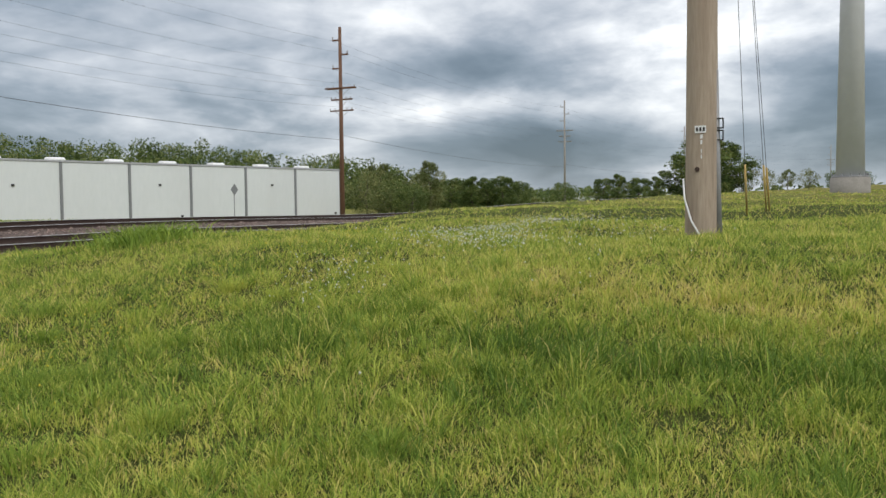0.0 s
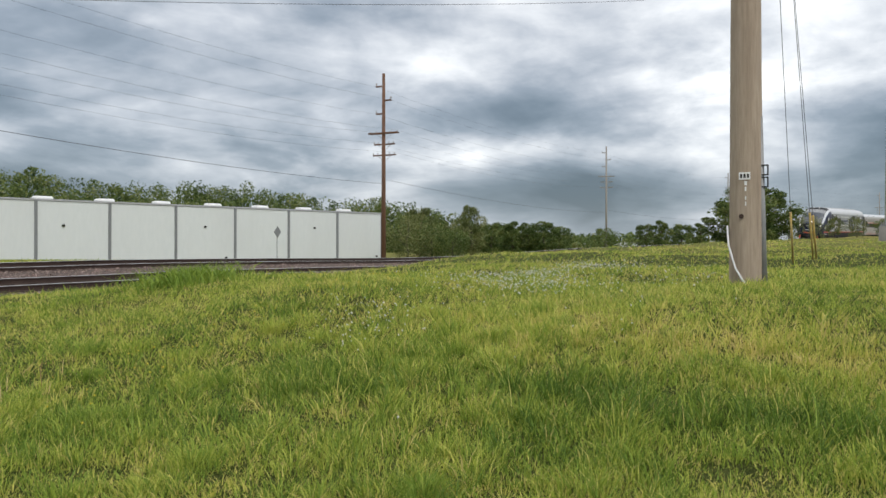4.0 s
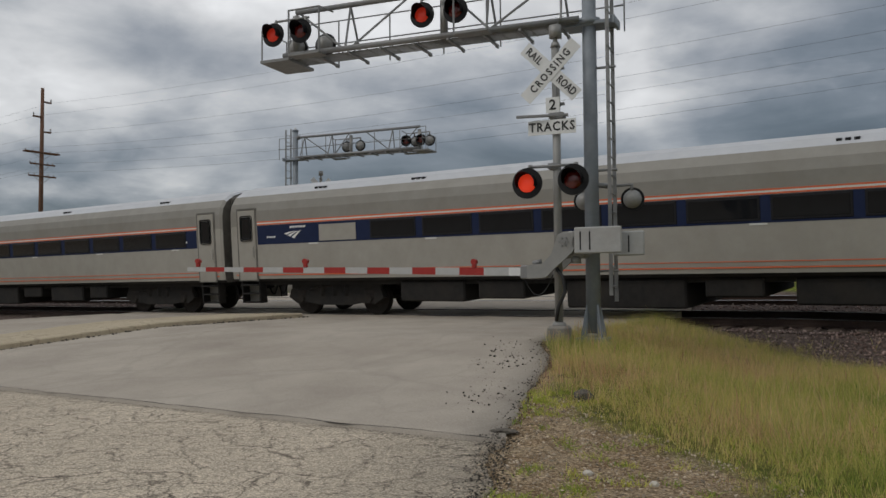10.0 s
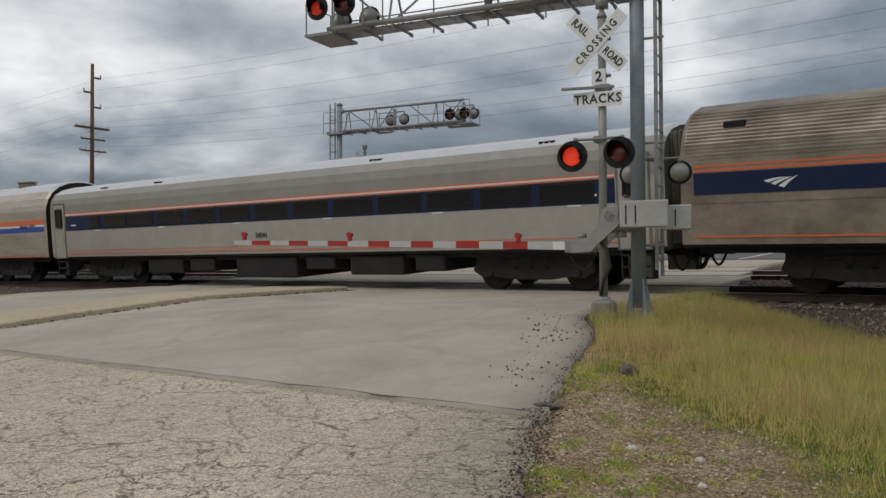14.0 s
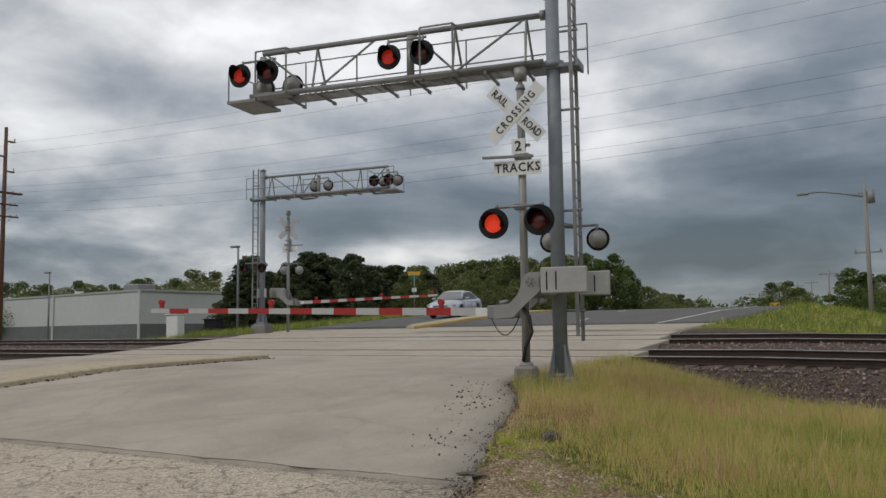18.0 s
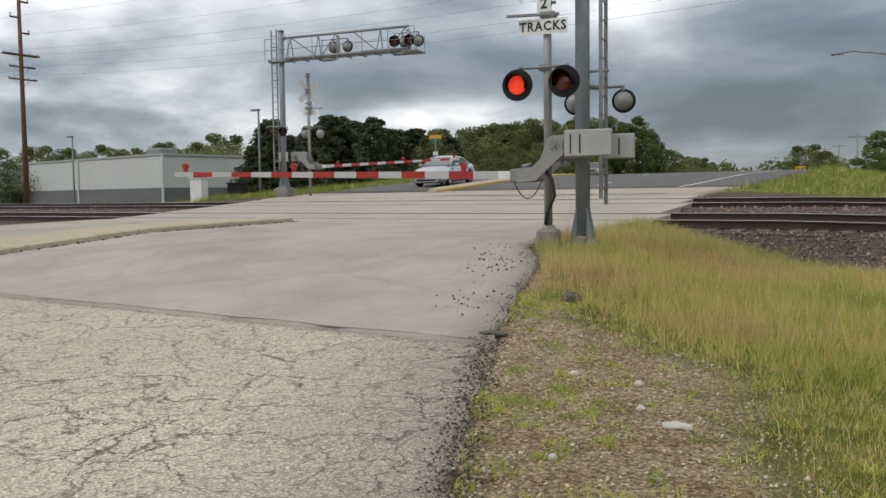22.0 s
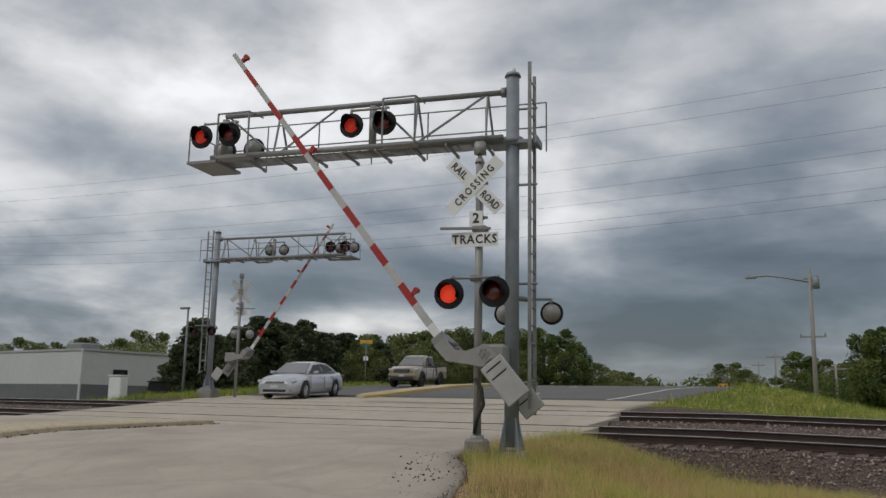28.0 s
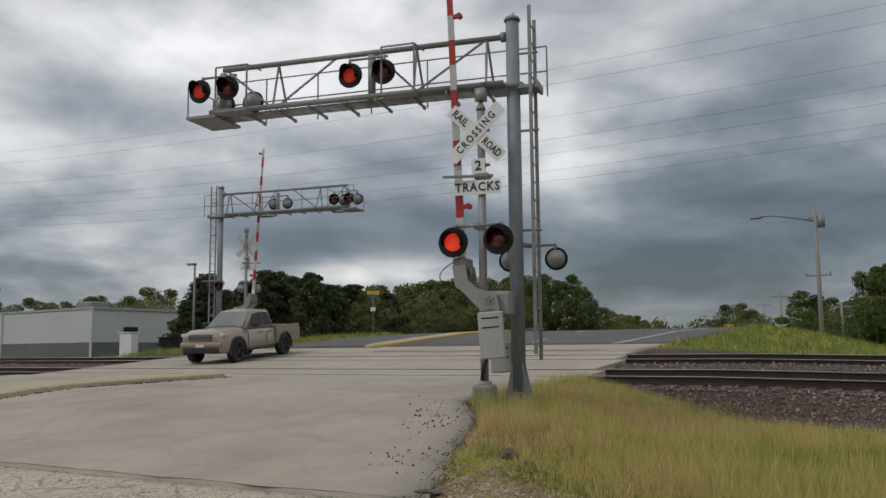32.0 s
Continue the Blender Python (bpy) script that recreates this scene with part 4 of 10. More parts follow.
def crossing_gate(at, label, buck_turn=0.0, arm_length=7.58, foot_top=0.16):
    """Gate post with crossbuck, sign plates, bell, flashers, drive and barrier arm; traffic comes from -y, the arm lies to -x."""
    g = thing("crossing_gate", label, "crossing gate", at, "crossing gates")
    bm = bmesh.new()
    box(bm, -0.17, 0.17, -0.17, 0.17, -0.9, foot_top, 0.04)
    part("footing", bm, M_CONC, g, "weathered concrete footing")
    bm = bmesh.new()
    rod(bm, (0, 0, foot_top - 0.05), (0, 0, 4.75), 0.066, n=16)
    rod(bm, (0, 0, foot_top - 0.02), (0, 0, foot_top + 0.06), 0.13, 0.10, n=12)
    part("post", bm, M_ALU, g, "pale painted steel post")
    # crossbuck
    cz = 4.29
    words = ((-45, "RAIL     ROAD"), (45, "CROSSING"))
    for k, (ang, w) in enumerate(words):
        bm = bmesh.new()
        box(bm, -0.61, 0.61, -0.004, 0.004, -0.114, 0.114, 0.003)
        blade = part("sign_blade", bm, M_SIGN, g, at=pose(0, 0, cz, 0, 0, buck_turn) @ pose(-0.06, -0.095 - 0.012 * k, 0) @ pose(0, 0, 0, 0, -ang, 0))
        if k == 0:
            letters("letters", "RAIL", 0.13, M_INK, blade, pose(-0.38, -0.007, 0) @ UPRIGHT, 1.1, 0.85)
            letters("letters", "ROAD", 0.13, M_INK, blade, pose(0.37, -0.007, 0) @ UPRIGHT, 1.0, 0.78)
        else:
            letters("letters", w, 0.13, M_INK, blade, pose(0, -0.007, 0) @ UPRIGHT, 1.35, 0.82)
    bm = bmesh.new()
    box(bm, -0.115, 0.115, -0.105, -0.097, 3.70, 3.96, 0.003)
    plate = part("number_plate", bm, M_SIGN, g, "white plate with the figure 2", at=pose(-0.03, 0, -0.10))
    letters("letters", "2", 0.17, M_INK, plate, pose(0, -0.109, 3.83) @ UPRIGHT)
    bm = bmesh.new()
    box(bm, -0.40, 0.40, -0.105, -0.097, 3.345, 3.585, 0.003)
    plate = part("sign_plate", bm, M_SIGN, g, "white plate lettered TRACKS", at=pose(-0.05, 0, -0.09))
    letters("letters", "TRACKS", 0.150, M_INK, plate, pose(0, -0.109, 3.465) @ UPRIGHT, 1.14, 0.92)
    bm = bmesh.new()
    box(bm, -0.68, 0.16, -0.35, -0.29, 3.54, 3.58, 0.004, m=pose(0, 0.22, 0, 0, 0, 10))
    box(bm, -0.10, 0.14, -0.11, 0.10, 3.51, 3.61, 0.008)
    for z in (3.37, 3.76, 4.23, 4.35):
        rod(bm, (0, 0, z - 0.03), (0, 0, z + 0.03), 0.082, n=14)
        box(bm, 0.04, 0.14, -0.03, 0.03, z - 0.02, z + 0.02)
    box(bm, -0.03, 0.03, -0.09, 0.02, 3.33, 4.40)
    part("sign_bracket", bm, M_GALV, g)
    # bell
    bm = bmesh.new()
    rod(bm, (0, 0, 4.75), (0, 0, 4.86), 0.05, 0.03, n=10)
    rod(bm, (0, 0, 4.86), (0, 0, 5.06), 0.10, n=14)
    rod(bm, (0, 0, 4.70), (0, 0, 4.78), 0.085, 0.06, n=10)
    part("bell", bm, M_ALU, g, "grey warning bell")
    # flashers
    lamp_bracket(g, 2.74, -0.42, 0.34, -0.10)
    flasher(g, pose(-0.43, -0.24, 2.46), True)
    flasher(g, pose(0.33, -0.24, 2.48), False)
    # drive housing
    bm = bmesh.new()
    box(bm, 0.02, 0.48, -0.10, 0.24, 1.24, 1.66, 0.05)
    rod(bm, (0.15, -0.16, 1.45), (0.15, 0.32, 1.45), 0.13, n=16)
    rod(bm, (0.30, -0.02, 1.16), (0.30, -0.02, 1.26), 0.08, n=10)
    part("drive_housing", bm, M_ALU, g, "grey steel gate drive housing")
    bm = bmesh.new()
    pts = [(-0.02, -0.10, 1.10), (0.10, -0.14, 0.95), (0.14, -0.14, 0.70), (0.02, -0.12, 0.45), (-0.02, -0.10, 0.24)]
    tube(bm, [Vector(q) for q in pts], 0.03, 8)
    part("conduit", bm, M_RUBBER, g, "black cable conduit")
    # moving arm: its origin is the pivot
    arm = new("gate_arm")
    arm.parent = g
    tagged(arm, "red and white striped barrier arm with counterweights")
    for y in (-0.20, 0.34):
        bm = bmesh.new()
        prism(bm, [(-0.10, 0.12), (0.16, 0.16), (0.22, 0.02), (0.14, -0.16), (-0.16, -0.42), (-0.30, -0.56), (-0.62, -0.58), (-0.62, -0.36), (-0.36, -0.34), (-0.22, -0.20)], y, y + 0.05)
        bmesh.ops.recalc_face_normals(bm, faces=bm.faces)
        part("lever", bm, M_ALU, arm)
    bm = bmesh.new()
    for k in range(6):
        a = k * math.pi / 3
        rod(bm, (0.07 * math.cos(a), -0.225, 0.07 * math.sin(a)), (0.07 * math.cos(a), -0.19, 0.07 * math.sin(a)), 0.014, n=6)
    rod(bm, (0, -0.23, 0), (0, -0.19, 0), 0.03, n=10)
    part("hub", bm, M_GALV, arm)
    for x0, x1, z0, z1, y in ((0.18, 0.93, -0.20, 0.22, -0.27), (0.66, 1.16, -0.22, 0.18, 0.40)):
        bm = bmesh.new()
        box(bm, x0, x1, y, y + 0.045, z0, z1, 0.02)
        cw = part("counterweight", bm, M_WEIGHT, arm, "white-painted steel counterweight plate")
        bm = bmesh.new()
        for sx in (0.09, 0.24):
            box(bm, x0 + sx, x0 + sx + 0.022, y - 0.004, y + 0.01, z0 + 0.06, z1 - 0.07, 0.0)
        part("slot", bm, M_BLACK, cw)
    bm = bmesh.new()
    box(bm, 0.10, 0.75, -0.20, -0.12, -0.12, 0.10, 0.03)
    part("weight_lever", bm, M_ALU, arm)
    bm = bmesh.new()
    box(bm, -0.75, -0.42, -0.16, 0.30, -0.58, -0.36, 0.02)
    rod(bm, (-0.56, -0.05, -0.33), (-0.42, -0.05, -0.30), 0.04, n=8)
    part("arm_bracket", bm, M_GALV, arm)
    n = 16
    x = -0.55
    zc = -0.465
    seg = (arm_length - 0.55) / n
    for i in range(n):
        x0, x1 = x - seg * i, x - seg * (i + 1)
        h0, h1 = 0.068 - 0.028 * i / n, 0.068 - 0.028 * (i + 1) / n
        sag0, sag1 = 0.16 * (i / n), 0.16 * ((i + 1) / n)
        bm = bmesh.new()
        vs = [bm.verts.new((xx, yy, zc + s + hh)) for xx, h, s in ((x0, h0, sag0), (x1, h1, sag1)) for yy in (-0.02, 0.02) for hh in (-h, h)]
        for q in ((0, 1, 3, 2), (4, 6, 7, 5), (0, 4, 5, 1), (2, 3, 7, 6), (1, 5, 7, 3), (0, 2, 6, 4)):
            bm.faces.new([vs[k] for k in q])
        bmesh.ops.recalc_face_normals(bm, faces=bm.faces)
        part("band", bm, (M_WHITE if i == 0 else (M_REDTAPE if i % 2 == 0 else M_WHTAPE)) if i != 1 else M_WHTAPE, arm, "red band" if i % 2 == 0 and i else "white band")
    for fr in (0.15, 0.62, 0.965):
        xx = x - (arm_length - 0.55) * fr
        zz_ = zc + 0.16 * fr + 0.05
        bm = bmesh.new()
        box(bm, xx - 0.035, xx + 0.035, -0.035, 0.035, zz_, zz_ + 0.07, 0.008)
        rod(bm, (xx, -0.045, zz_ + 0.11), (xx, 0.045, zz_ + 0.11), 0.05, n=14)
        part("arm_lamp", bm, M_REDTAPE, arm, "red arm lamp")
    bm = bmesh.new()
    pts = [Vector((-0.72 + 0.5 * t, -0.08, -0.52 - 1.3 * t * (1 - t))) for t in [i / 10 for i in range(11)]]
    tube(bm, pts, 0.009, 5)
    part("lamp_cable", bm, M_RUBBER, arm, "black loop of cable")
    arm.matrix_basis = PIVOT
    return g, arm


PIVOT = pose(0.15, 0, 1.50)
SIG_TURN = 11.5
cantilever(pose(-5.80, 13.16, 0.86, 0, 0, SIG_TURN), "grey steel mast with a walkway truss and flashing red signals")
near_gate, near_arm = crossing_gate(pose(-6.18, 12.67, 0.77, 0, 0, SIG_TURN), "crossing gate post with crossbuck, red flashers and striped arm")
cantilever(pose(-26.4, 27.5, 2.05, 0, 0, SIG_TURN + 180) @ Matrix.Diagonal((1.06, 1, 1.045, 1)), "grey steel mast with a walkway truss and signals beyond the tracks")
far_gate, far_arm = crossing_gate(pose(-25.45, 28.1, 1.75, 0, 0, SIG_TURN + 180), "crossing gate post and striped arm beyond the tracks", 55.0, 7.1, -0.35)


# ---- poles and wires ----
def tall_pole(at, label, mat, height=17.0, arms=True, lean=0.0):
    """Transmission pole with staggered brackets above and crossarms below."""
    p = thing("utility_pole", label, "utility pole", at @ pose(0, 0, 0, 0, lean, 0), "pole line")
    bm = bmesh.new()
    rod(bm, (0, 0, -1.5), (0, 0, height), 0.22, 0.13, n=12)
    part("shaft", bm, mat, p)
    if not arms:
        return p
    for k, z in enumerate((height - 1.1, height - 2.35, height - 3.5)):
        s = (1, -1, 1)[k]
        bm = bmesh.new()
        box(bm, -0.08, 0.08, 0 if s > 0 else -0.75, 0.75 if s > 0 else 0, z - 0.06, z + 0.06, 0.01)
        part("bracket", bm, mat, p)
        bm = bmesh.new()
        for q in range(4):
            rod(bm, (0, s * 0.72, z + 0.05 + 0.07 * q), (0, s * 0.72, z + 0.09 + 0.07 * q), 0.07, 0.05, n=8)
        part("insulator", bm, M_INSUL, p)
    for z, w in ((height - 5.2, 1.45), (height - 6.15, 1.05), (height - 7.1, 1.15)):
        for dx in ((-0.16, 0.16) if w > 1.4 else (0.16,)):
            bm = bmesh.new()
            box(bm, dx - 0.05, dx + 0.05, -w, w, z - 0.06, z + 0.06, 0.01)
            part("crossarm", bm, mat, p)
        for s in (-1, 1):
            bm = bmesh.new()
            rod(bm, (0.14, s * w * 0.62, z), (0.14, 0, z - 0.6), 0.018, n=5)
            part("arm_brace", bm, M_GALV, p)
        for y in (-w + 0.1, -w * 0.5, w * 0.5, w - 0.1):
            bm = bmesh.new()
            rod(bm, (0, y, z + 0.05), (0, y, z + 0.22), 0.05, 0.03, n=8)
            part("insulator", bm, M_INSUL, p)
    return p


def wire(a, b, sag, r=0.014, name="power_line"):
    a, b = Vector(a), Vector(b)
    n = 22
    cu = [a.lerp(b, i / n) - Vector((0, 0, sag * 4 * (i / n) * (1 - i / n))) for i in range(n + 1)]
    bm = bmesh.new()
    prev = None
    for i, c in enumerate(cu):
        d = (cu[min(i + 1, n)] - cu[max(i - 1, 0)]).normalized()
        s = d.cross(Vector((0, 0, 1))).normalized()
        u = s.cross(d)
        ring = [bm.verts.new(c + (s * math.cos(t) + u * math.sin(t)) * r) for t in (0, 2.094, 4.189)]
        if prev:
            for k in range(3):
                bm.faces.new((prev[k], prev[(k + 1) % 3], ring[(k + 1) % 3], ring[k]))
        prev = ring
    return tagged(part(name, bm, M_WIRE), "thin dark overhead power line strung between poles", "power line", "overhead lines")


LINE = [(-205, 40.5), (-64.5, 38.2), (5.8, 37.7), (65.0, 37.6), (146.0, 40.0), (214, 29.0), (330, -5)]
LINE_H = [17, 17, 15.7, 16.6, 18.4, 18.0, 17.0]
line_z = [float(land(x, y)) for x, y in LINE]
POLE_MAT = [M_BROWNPOLE, M_BROWNPOLE, M_BROWNPOLE, M_BROWNPOLE, M_GREYPOLE, M_GREYPOLE, M_GREYPOLE]
for (x, y), z, h, mt in zip(LINE, line_z, LINE_H, POLE_MAT):
    tall_pole(pose(x, y, z), "tall wooden transmission pole with crossarms and insulators", mt, h)
for i in range(len(LINE) - 1):
    (x0, y0), (x1, y1) = LINE[i], LINE[i + 1]
    for dz, dy in ((-1.1, 0.72), (-2.35, -0.72), (-3.5, 0.72), (-5.0, -1.35), (-5.0, 1.35), (-5.95, 0.95), (-6.9, -1.05)):
        wire((x0, y0 + dy, line_z[i] + LINE_H[i] + dz), (x1, y1 + dy, line_z[i + 1] + LINE_H[i + 1] + dz), 0.9 if dz > -4 else 1.1, 0.0062)
    if i >= 2:
        wire((x0, y0, line_z[i] + 7.4), (x1, y1, line_z[i + 1] + 7.0), 0.7, 0.016)

grey_pole = tall_pole(pose(10.3, 40.9, float(land(10.3, 40.9))), "leaning grey weathered utility pole", M_GREYPOLE, 14.5, False, -0.8)
for z, w in ((11.6, 0.35), (12.4, 0.4)):
    bm = bmesh.new()
    box(bm, -0.05, 0.05, -w, w, z - 0.05, z + 0.05, 0.01)
    part("bracket", bm, M_GREYPOLE, grey_pole)
dark_pole = thing("guy_stub_pole", "short dark stub pole with a guy wire", "utility pole", pose(12.9, 33.8, float(land(12.9, 33.8)) - 0.25))
bm = bmesh.new()
rod(bm, (0, 0, -1), (0, 0, 4.45), 0.15, 0.13, n=12)
part("shaft", bm, surf("black_pole_wood", (0.03, 0.028, 0.026), (0.055, 0.05, 0.046), 6, 0.9, 0.4, stretch=(5, 5, 0.5)), dark_pole)
bm = bmesh.new()
box(bm, 0.1, 0.34, -0.2, 0.0, -0.3, 0.16, 0.03)
part("base_box", bm, M_GALV, dark_pole)
bm = bmesh.new()
rod(bm, (0.2, 0, 3.2), (0.2, 0, 3.9), 0.05, n=8)
part("insulator", bm, M_INSUL, dark_pole)
zt = float(land(12.9, 33.8))
wire((12.9, 33.8, zt + 4.3), (10.5, 40.9, 13.5), 0.3, 0.016, "guy_wire")
wire((5.8, 37.7, line_z[2] + 8.6), (10.3, 40.9, 10.4), 0.1, 0.016, "guy_wire")
wire((10.3, 40.9, 10.2), (70, 16, 22), 0.6, 0.016)


def near_pole():
    """The stout weathered pole that stands close by, with tag, conduit and wire guard."""
    x, y = 11.42, 1.42
    z = float(land(x, y))
    p = thing("utility_pole", "stout weathered wooden pole with a metal tag and grey conduit", "utility pole", pose(x, y, z))
    bm = bmesh.new()
    n = 20
    rows = []
    for i in range(40):
        zz_ = -1.0 + i * 0.36
        r = 0.205 - 0.0065 * max(0, zz_)
        rows.append([bm.verts.new(((r + 0.006 * noise.noise((math.cos(a) * 6, math.sin(a) * 6, zz_ * 0.4))) * math.cos(a), (r + 0.006 * noise.noise((math.cos(a) * 6, math.sin(a) * 6, zz_ * 0.4))) * math.sin(a), zz_)) for a in [2 * math.pi * k / n for k in range(n)]])
    for a, b in zip(rows, rows[1:]):
        for k in range(n):
            f = bm.faces.new((a[k], a[(k + 1) % n], b[(k + 1) % n], b[k]))
            f.smooth = True
    part("shaft", bm, M_WOOD, p, "sun-bleached grooved wooden shaft")
    # the face towards the road is -x
    bm = bmesh.new()
    rod(bm, (-0.02, -0.225, -0.5), (-0.02, -0.165, 2.10), 0.045, 0.035, n=10)
    part("conduit", bm, M_GALV, p, "grey steel cable conduit")
    for zz_ in (1.22, 1.37):
        bm = bmesh.new()
        for z0, z1 in ((0.0, 0.012), (0.118, 0.13)):
            box(bm, -0.06, 0.02, -0.262, -0.19, zz_ + z0, zz_ + z1)
        box(bm, -0.06, 0.02, -0.266, -0.254, zz_, zz_ + 0.13)
        part("strap", bm, M_INK, p, "thin dark conduit strap")
    bm = bmesh.new()
    box(bm, -0.205, -0.20, -0.075, 0.06, 1.31, 1.40, 0.0)
    tag = part("pole_tag", bm, M_WHITE, p, "small white metal tag")
    for k in range(3):
        bm = bmesh.new()
        box(bm, -0.208, -0.204, -0.06 + 0.04 * k, -0.035 + 0.04 * k, 1.33, 1.38)
        part("tag_bar", bm, M_INK, tag)
    for dz, w in ((1.24, 0.03), (1.17, 0.02), (1.06, 0.012), (0.99, 0.012)):
        bm = bmesh.new()
        box(bm, -0.207, -0.202, -0.02 - w / 2, -0.02 + w / 2, dz, dz + 0.05)
        part("pole_tag_small", bm, M_WHITE, p)
    bm = bmesh.new()
    rod(bm, (-0.19, 0.03, 0.86), (-0.22, 0.03, 0.86), 0.03, n=8)
    part("bolt", bm, M_RAIL, p)
    bm = bmesh.new()
    pts = [Vector((-0.10, 0.21, 0.75)), Vector((-0.14, 0.19, 0.5)), Vector((-0.20, 0.10, 0.22)), Vector((-0.21, 0.02, 0.08)), Vector((-0.22, -0.04, 0.0))]
    tube(bm, pts, 0.013)
    part("ground_wire", bm, M_WHITE, p, "loose pale ground wire")
    # guys with yellow guards
    for (gx, gy), tz in (((19.5, 1.42), 12.2), ((20.5, 1.08), 11.6), ((20.6, 1.02), 11.0)):
        gz = float(land(gx, gy))
        g = thing("guy_wire", "steel guy wire with a yellow guard", "guy wire", group="guy wires")
        a, b = Vector((gx, gy, gz - 0.05)), Vector((x + 0.15, y, z + tz))
        bm = bmesh.new()
        rod(bm, a, b, 0.006, n=5)
        part("cable", bm, M_WIRE, g)
        bm = bmesh.new()
        rod(bm, a, a.lerp(b, 0.09), 0.021, n=8)
        part("guard", bm, M_YELLOW, g, "yellow plastic guard")


near_pole()


def monopole():
    x, y = 50.0, -1.6
    z = float(land(x, y))
    p = thing("steel_monopole", "tall white tapered steel monopole on a concrete pedestal", "utility pole", pose(x, y, z))
    bm = bmesh.new()
    rod(bm, (0, 0, 0.82), (0, 0, 26), 0.70, 0.36, n=12)
    part("shaft", bm, surf("pale_monopole_paint", (0.55, 0.57, 0.60), (0.60, 0.62, 0.65), 2, 0.5, 0.03, 0, (0.5, 0.5, 0.5), 0.4, 0.3), p)
    bm = bmesh.new()
    rod(bm, (0, 0, -1.0), (0, 0, 0.76), 0.98, n=24)
    part("pedestal", bm, M_CONC, p, "round concrete pedestal")
    bm = bmesh.new()
    rod(bm, (0, 0, 0.76), (0, 0, 0.84), 0.92, n=24)
    part("base_plate", bm, M_GALV, p)
    for k in range(12):
        a = k * math.pi / 6
        bm = bmesh.new()
        rod(bm, (0.84 * math.cos(a), 0.84 * math.sin(a), 0.84), (0.84 * math.cos(a), 0.84 * math.sin(a), 0.98), 0.04, n=6)
        part("anchor_bolt", bm, M_GALV, p)
    for k in range(6):
        bm = bmesh.new()
        box(bm, -0.62 + 0.02 * k, -0.55 + 0.02 * k, -0.03, 0.03, 4 + 1.2 * k, 4.1 + 1.2 * k)
        part("step_lug", bm, M_GALV, p)
    s = thing("sign_post", "grey steel post beside the monopole", "post", pose(30.5, -2.15, float(land(30.5, -2.15))))
    bm = bmesh.new()
    box(bm, -0.06, 0.06, -0.1, 0.1, -0.4, 3.9, 0.01)
    part("shaft", bm, M_MAST, s)


monopole()


def street_lamp():
    x, y = -7.15, 71.5
    z = float(land(x, y))
    p = thing("street_lamp", "wooden street lamp pole with a long arm and crossarm", "street lamp", pose(x, y, z - 0.9))
    bm = bmesh.new()
    rod(bm, (0, 0, -1), (0, 0, 11.5), 0.19, 0.13, n=12)
    part("shaft", bm, M_GREYPOLE, p)
    bm = bmesh.new()
    pts = [Vector((0, 0, 10.5)), Vector((-1.8, 0.0, 10.95)), Vector((-3.2, 0, 11.2)), Vector((-4.0, 0, 11.15))]
    tube(bm, pts, 0.065, 8)
    part("lamp_arm", bm, M_GALV, p)
    bm = bmesh.new()
    box(bm, -4.8, -3.95, -0.2, 0.2, 11.02, 11.24, 0.05)
    part("lamp_head", bm, M_ALU, p)
    bm = bmesh.new()
    rod(bm, (0.42, 0, 10.0), (0.42, 0, 11.0), 0.26, n=12)
    part("transformer", bm, M_MAST, p, "grey can transformer")
    for zz_, w in ((6.3, 0.95), (10.8, 0.5)):
        bm = bmesh.new()
        box(bm, -w, w, -0.06, 0.06, zz_ - 0.06, zz_ + 0.06, 0.01)
        part("crossarm", bm, M_GREYPOLE, p)
    for w in (-0.85, 0.85):
        bm = bmesh.new()
        rod(bm, (w, 0, 6.35), (w, 0, 6.6), 0.06, 0.04, n=8)
        part("insulator", bm, M_INSUL, p)
    return p


street_lamp()
for az, r, h in ((8.0, 130, 8.0), (9.0, 175, 9.0), (9.8, 190, 9.0), (6.2, 115, 6.0), (4.6, 105, 5.5), (7.2, 150, 6.0), (12.6, 240, 9.0)):
    x, y = -r * math.sin(radians(az)), r * math.cos(radians(az))
    z = float(land(x, y))
    q = thing("utility_pole", "distant grey utility pole with a crossarm", "utility pole", pose(x, y, z), "roadside poles")
    bm = bmesh.new()
    rod(bm, (0, 0, -1), (0, 0, h), 0.16, 0.12, n=8)
    part("shaft", bm, M_GREYPOLE, q)
    bm = bmesh.new()
    box(bm, -1.2, 1.2, -0.07, 0.07, h - 0.6, h - 0.45)
    part("crossarm", bm, M_GREYPOLE, q)


# ---- buildings ----
M_PANELW = surf("white_metal_cladding", (0.62, 0.655, 0.66), (0.66, 0.69, 0.695), 3, 0.5, 0.05, 0, (0.58, 0.60, 0.60), 0.25, 0.4, stretch=(1, 1, 0.3))
M_PANELB = surf("beige_metal_cladding", (0.50, 0.49, 0.45), (0.54, 0.53, 0.49), 3, 0.55, 0.05, 0, (0.46, 0.44, 0.40), 0.25, 0.4)
M_JOINT = surf("dark_downpipe_grey", (0.17, 0.18, 0.19), (0.21, 0.22, 0.23), 4, 0.6, 0.05)
M_FLATROOF = surf("grey_roof_membrane", (0.32, 0.33, 0.34), (0.38, 0.39, 0.40), 2, 0.8, 0.1)
M_DARKWALL = surf("dark_grey_block_base", (0.13, 0.14, 0.15), (0.17, 0.175, 0.18), 3, 0.8, 0.15, 0, (0.10, 0.10, 0.10), 0.4, 0.5)
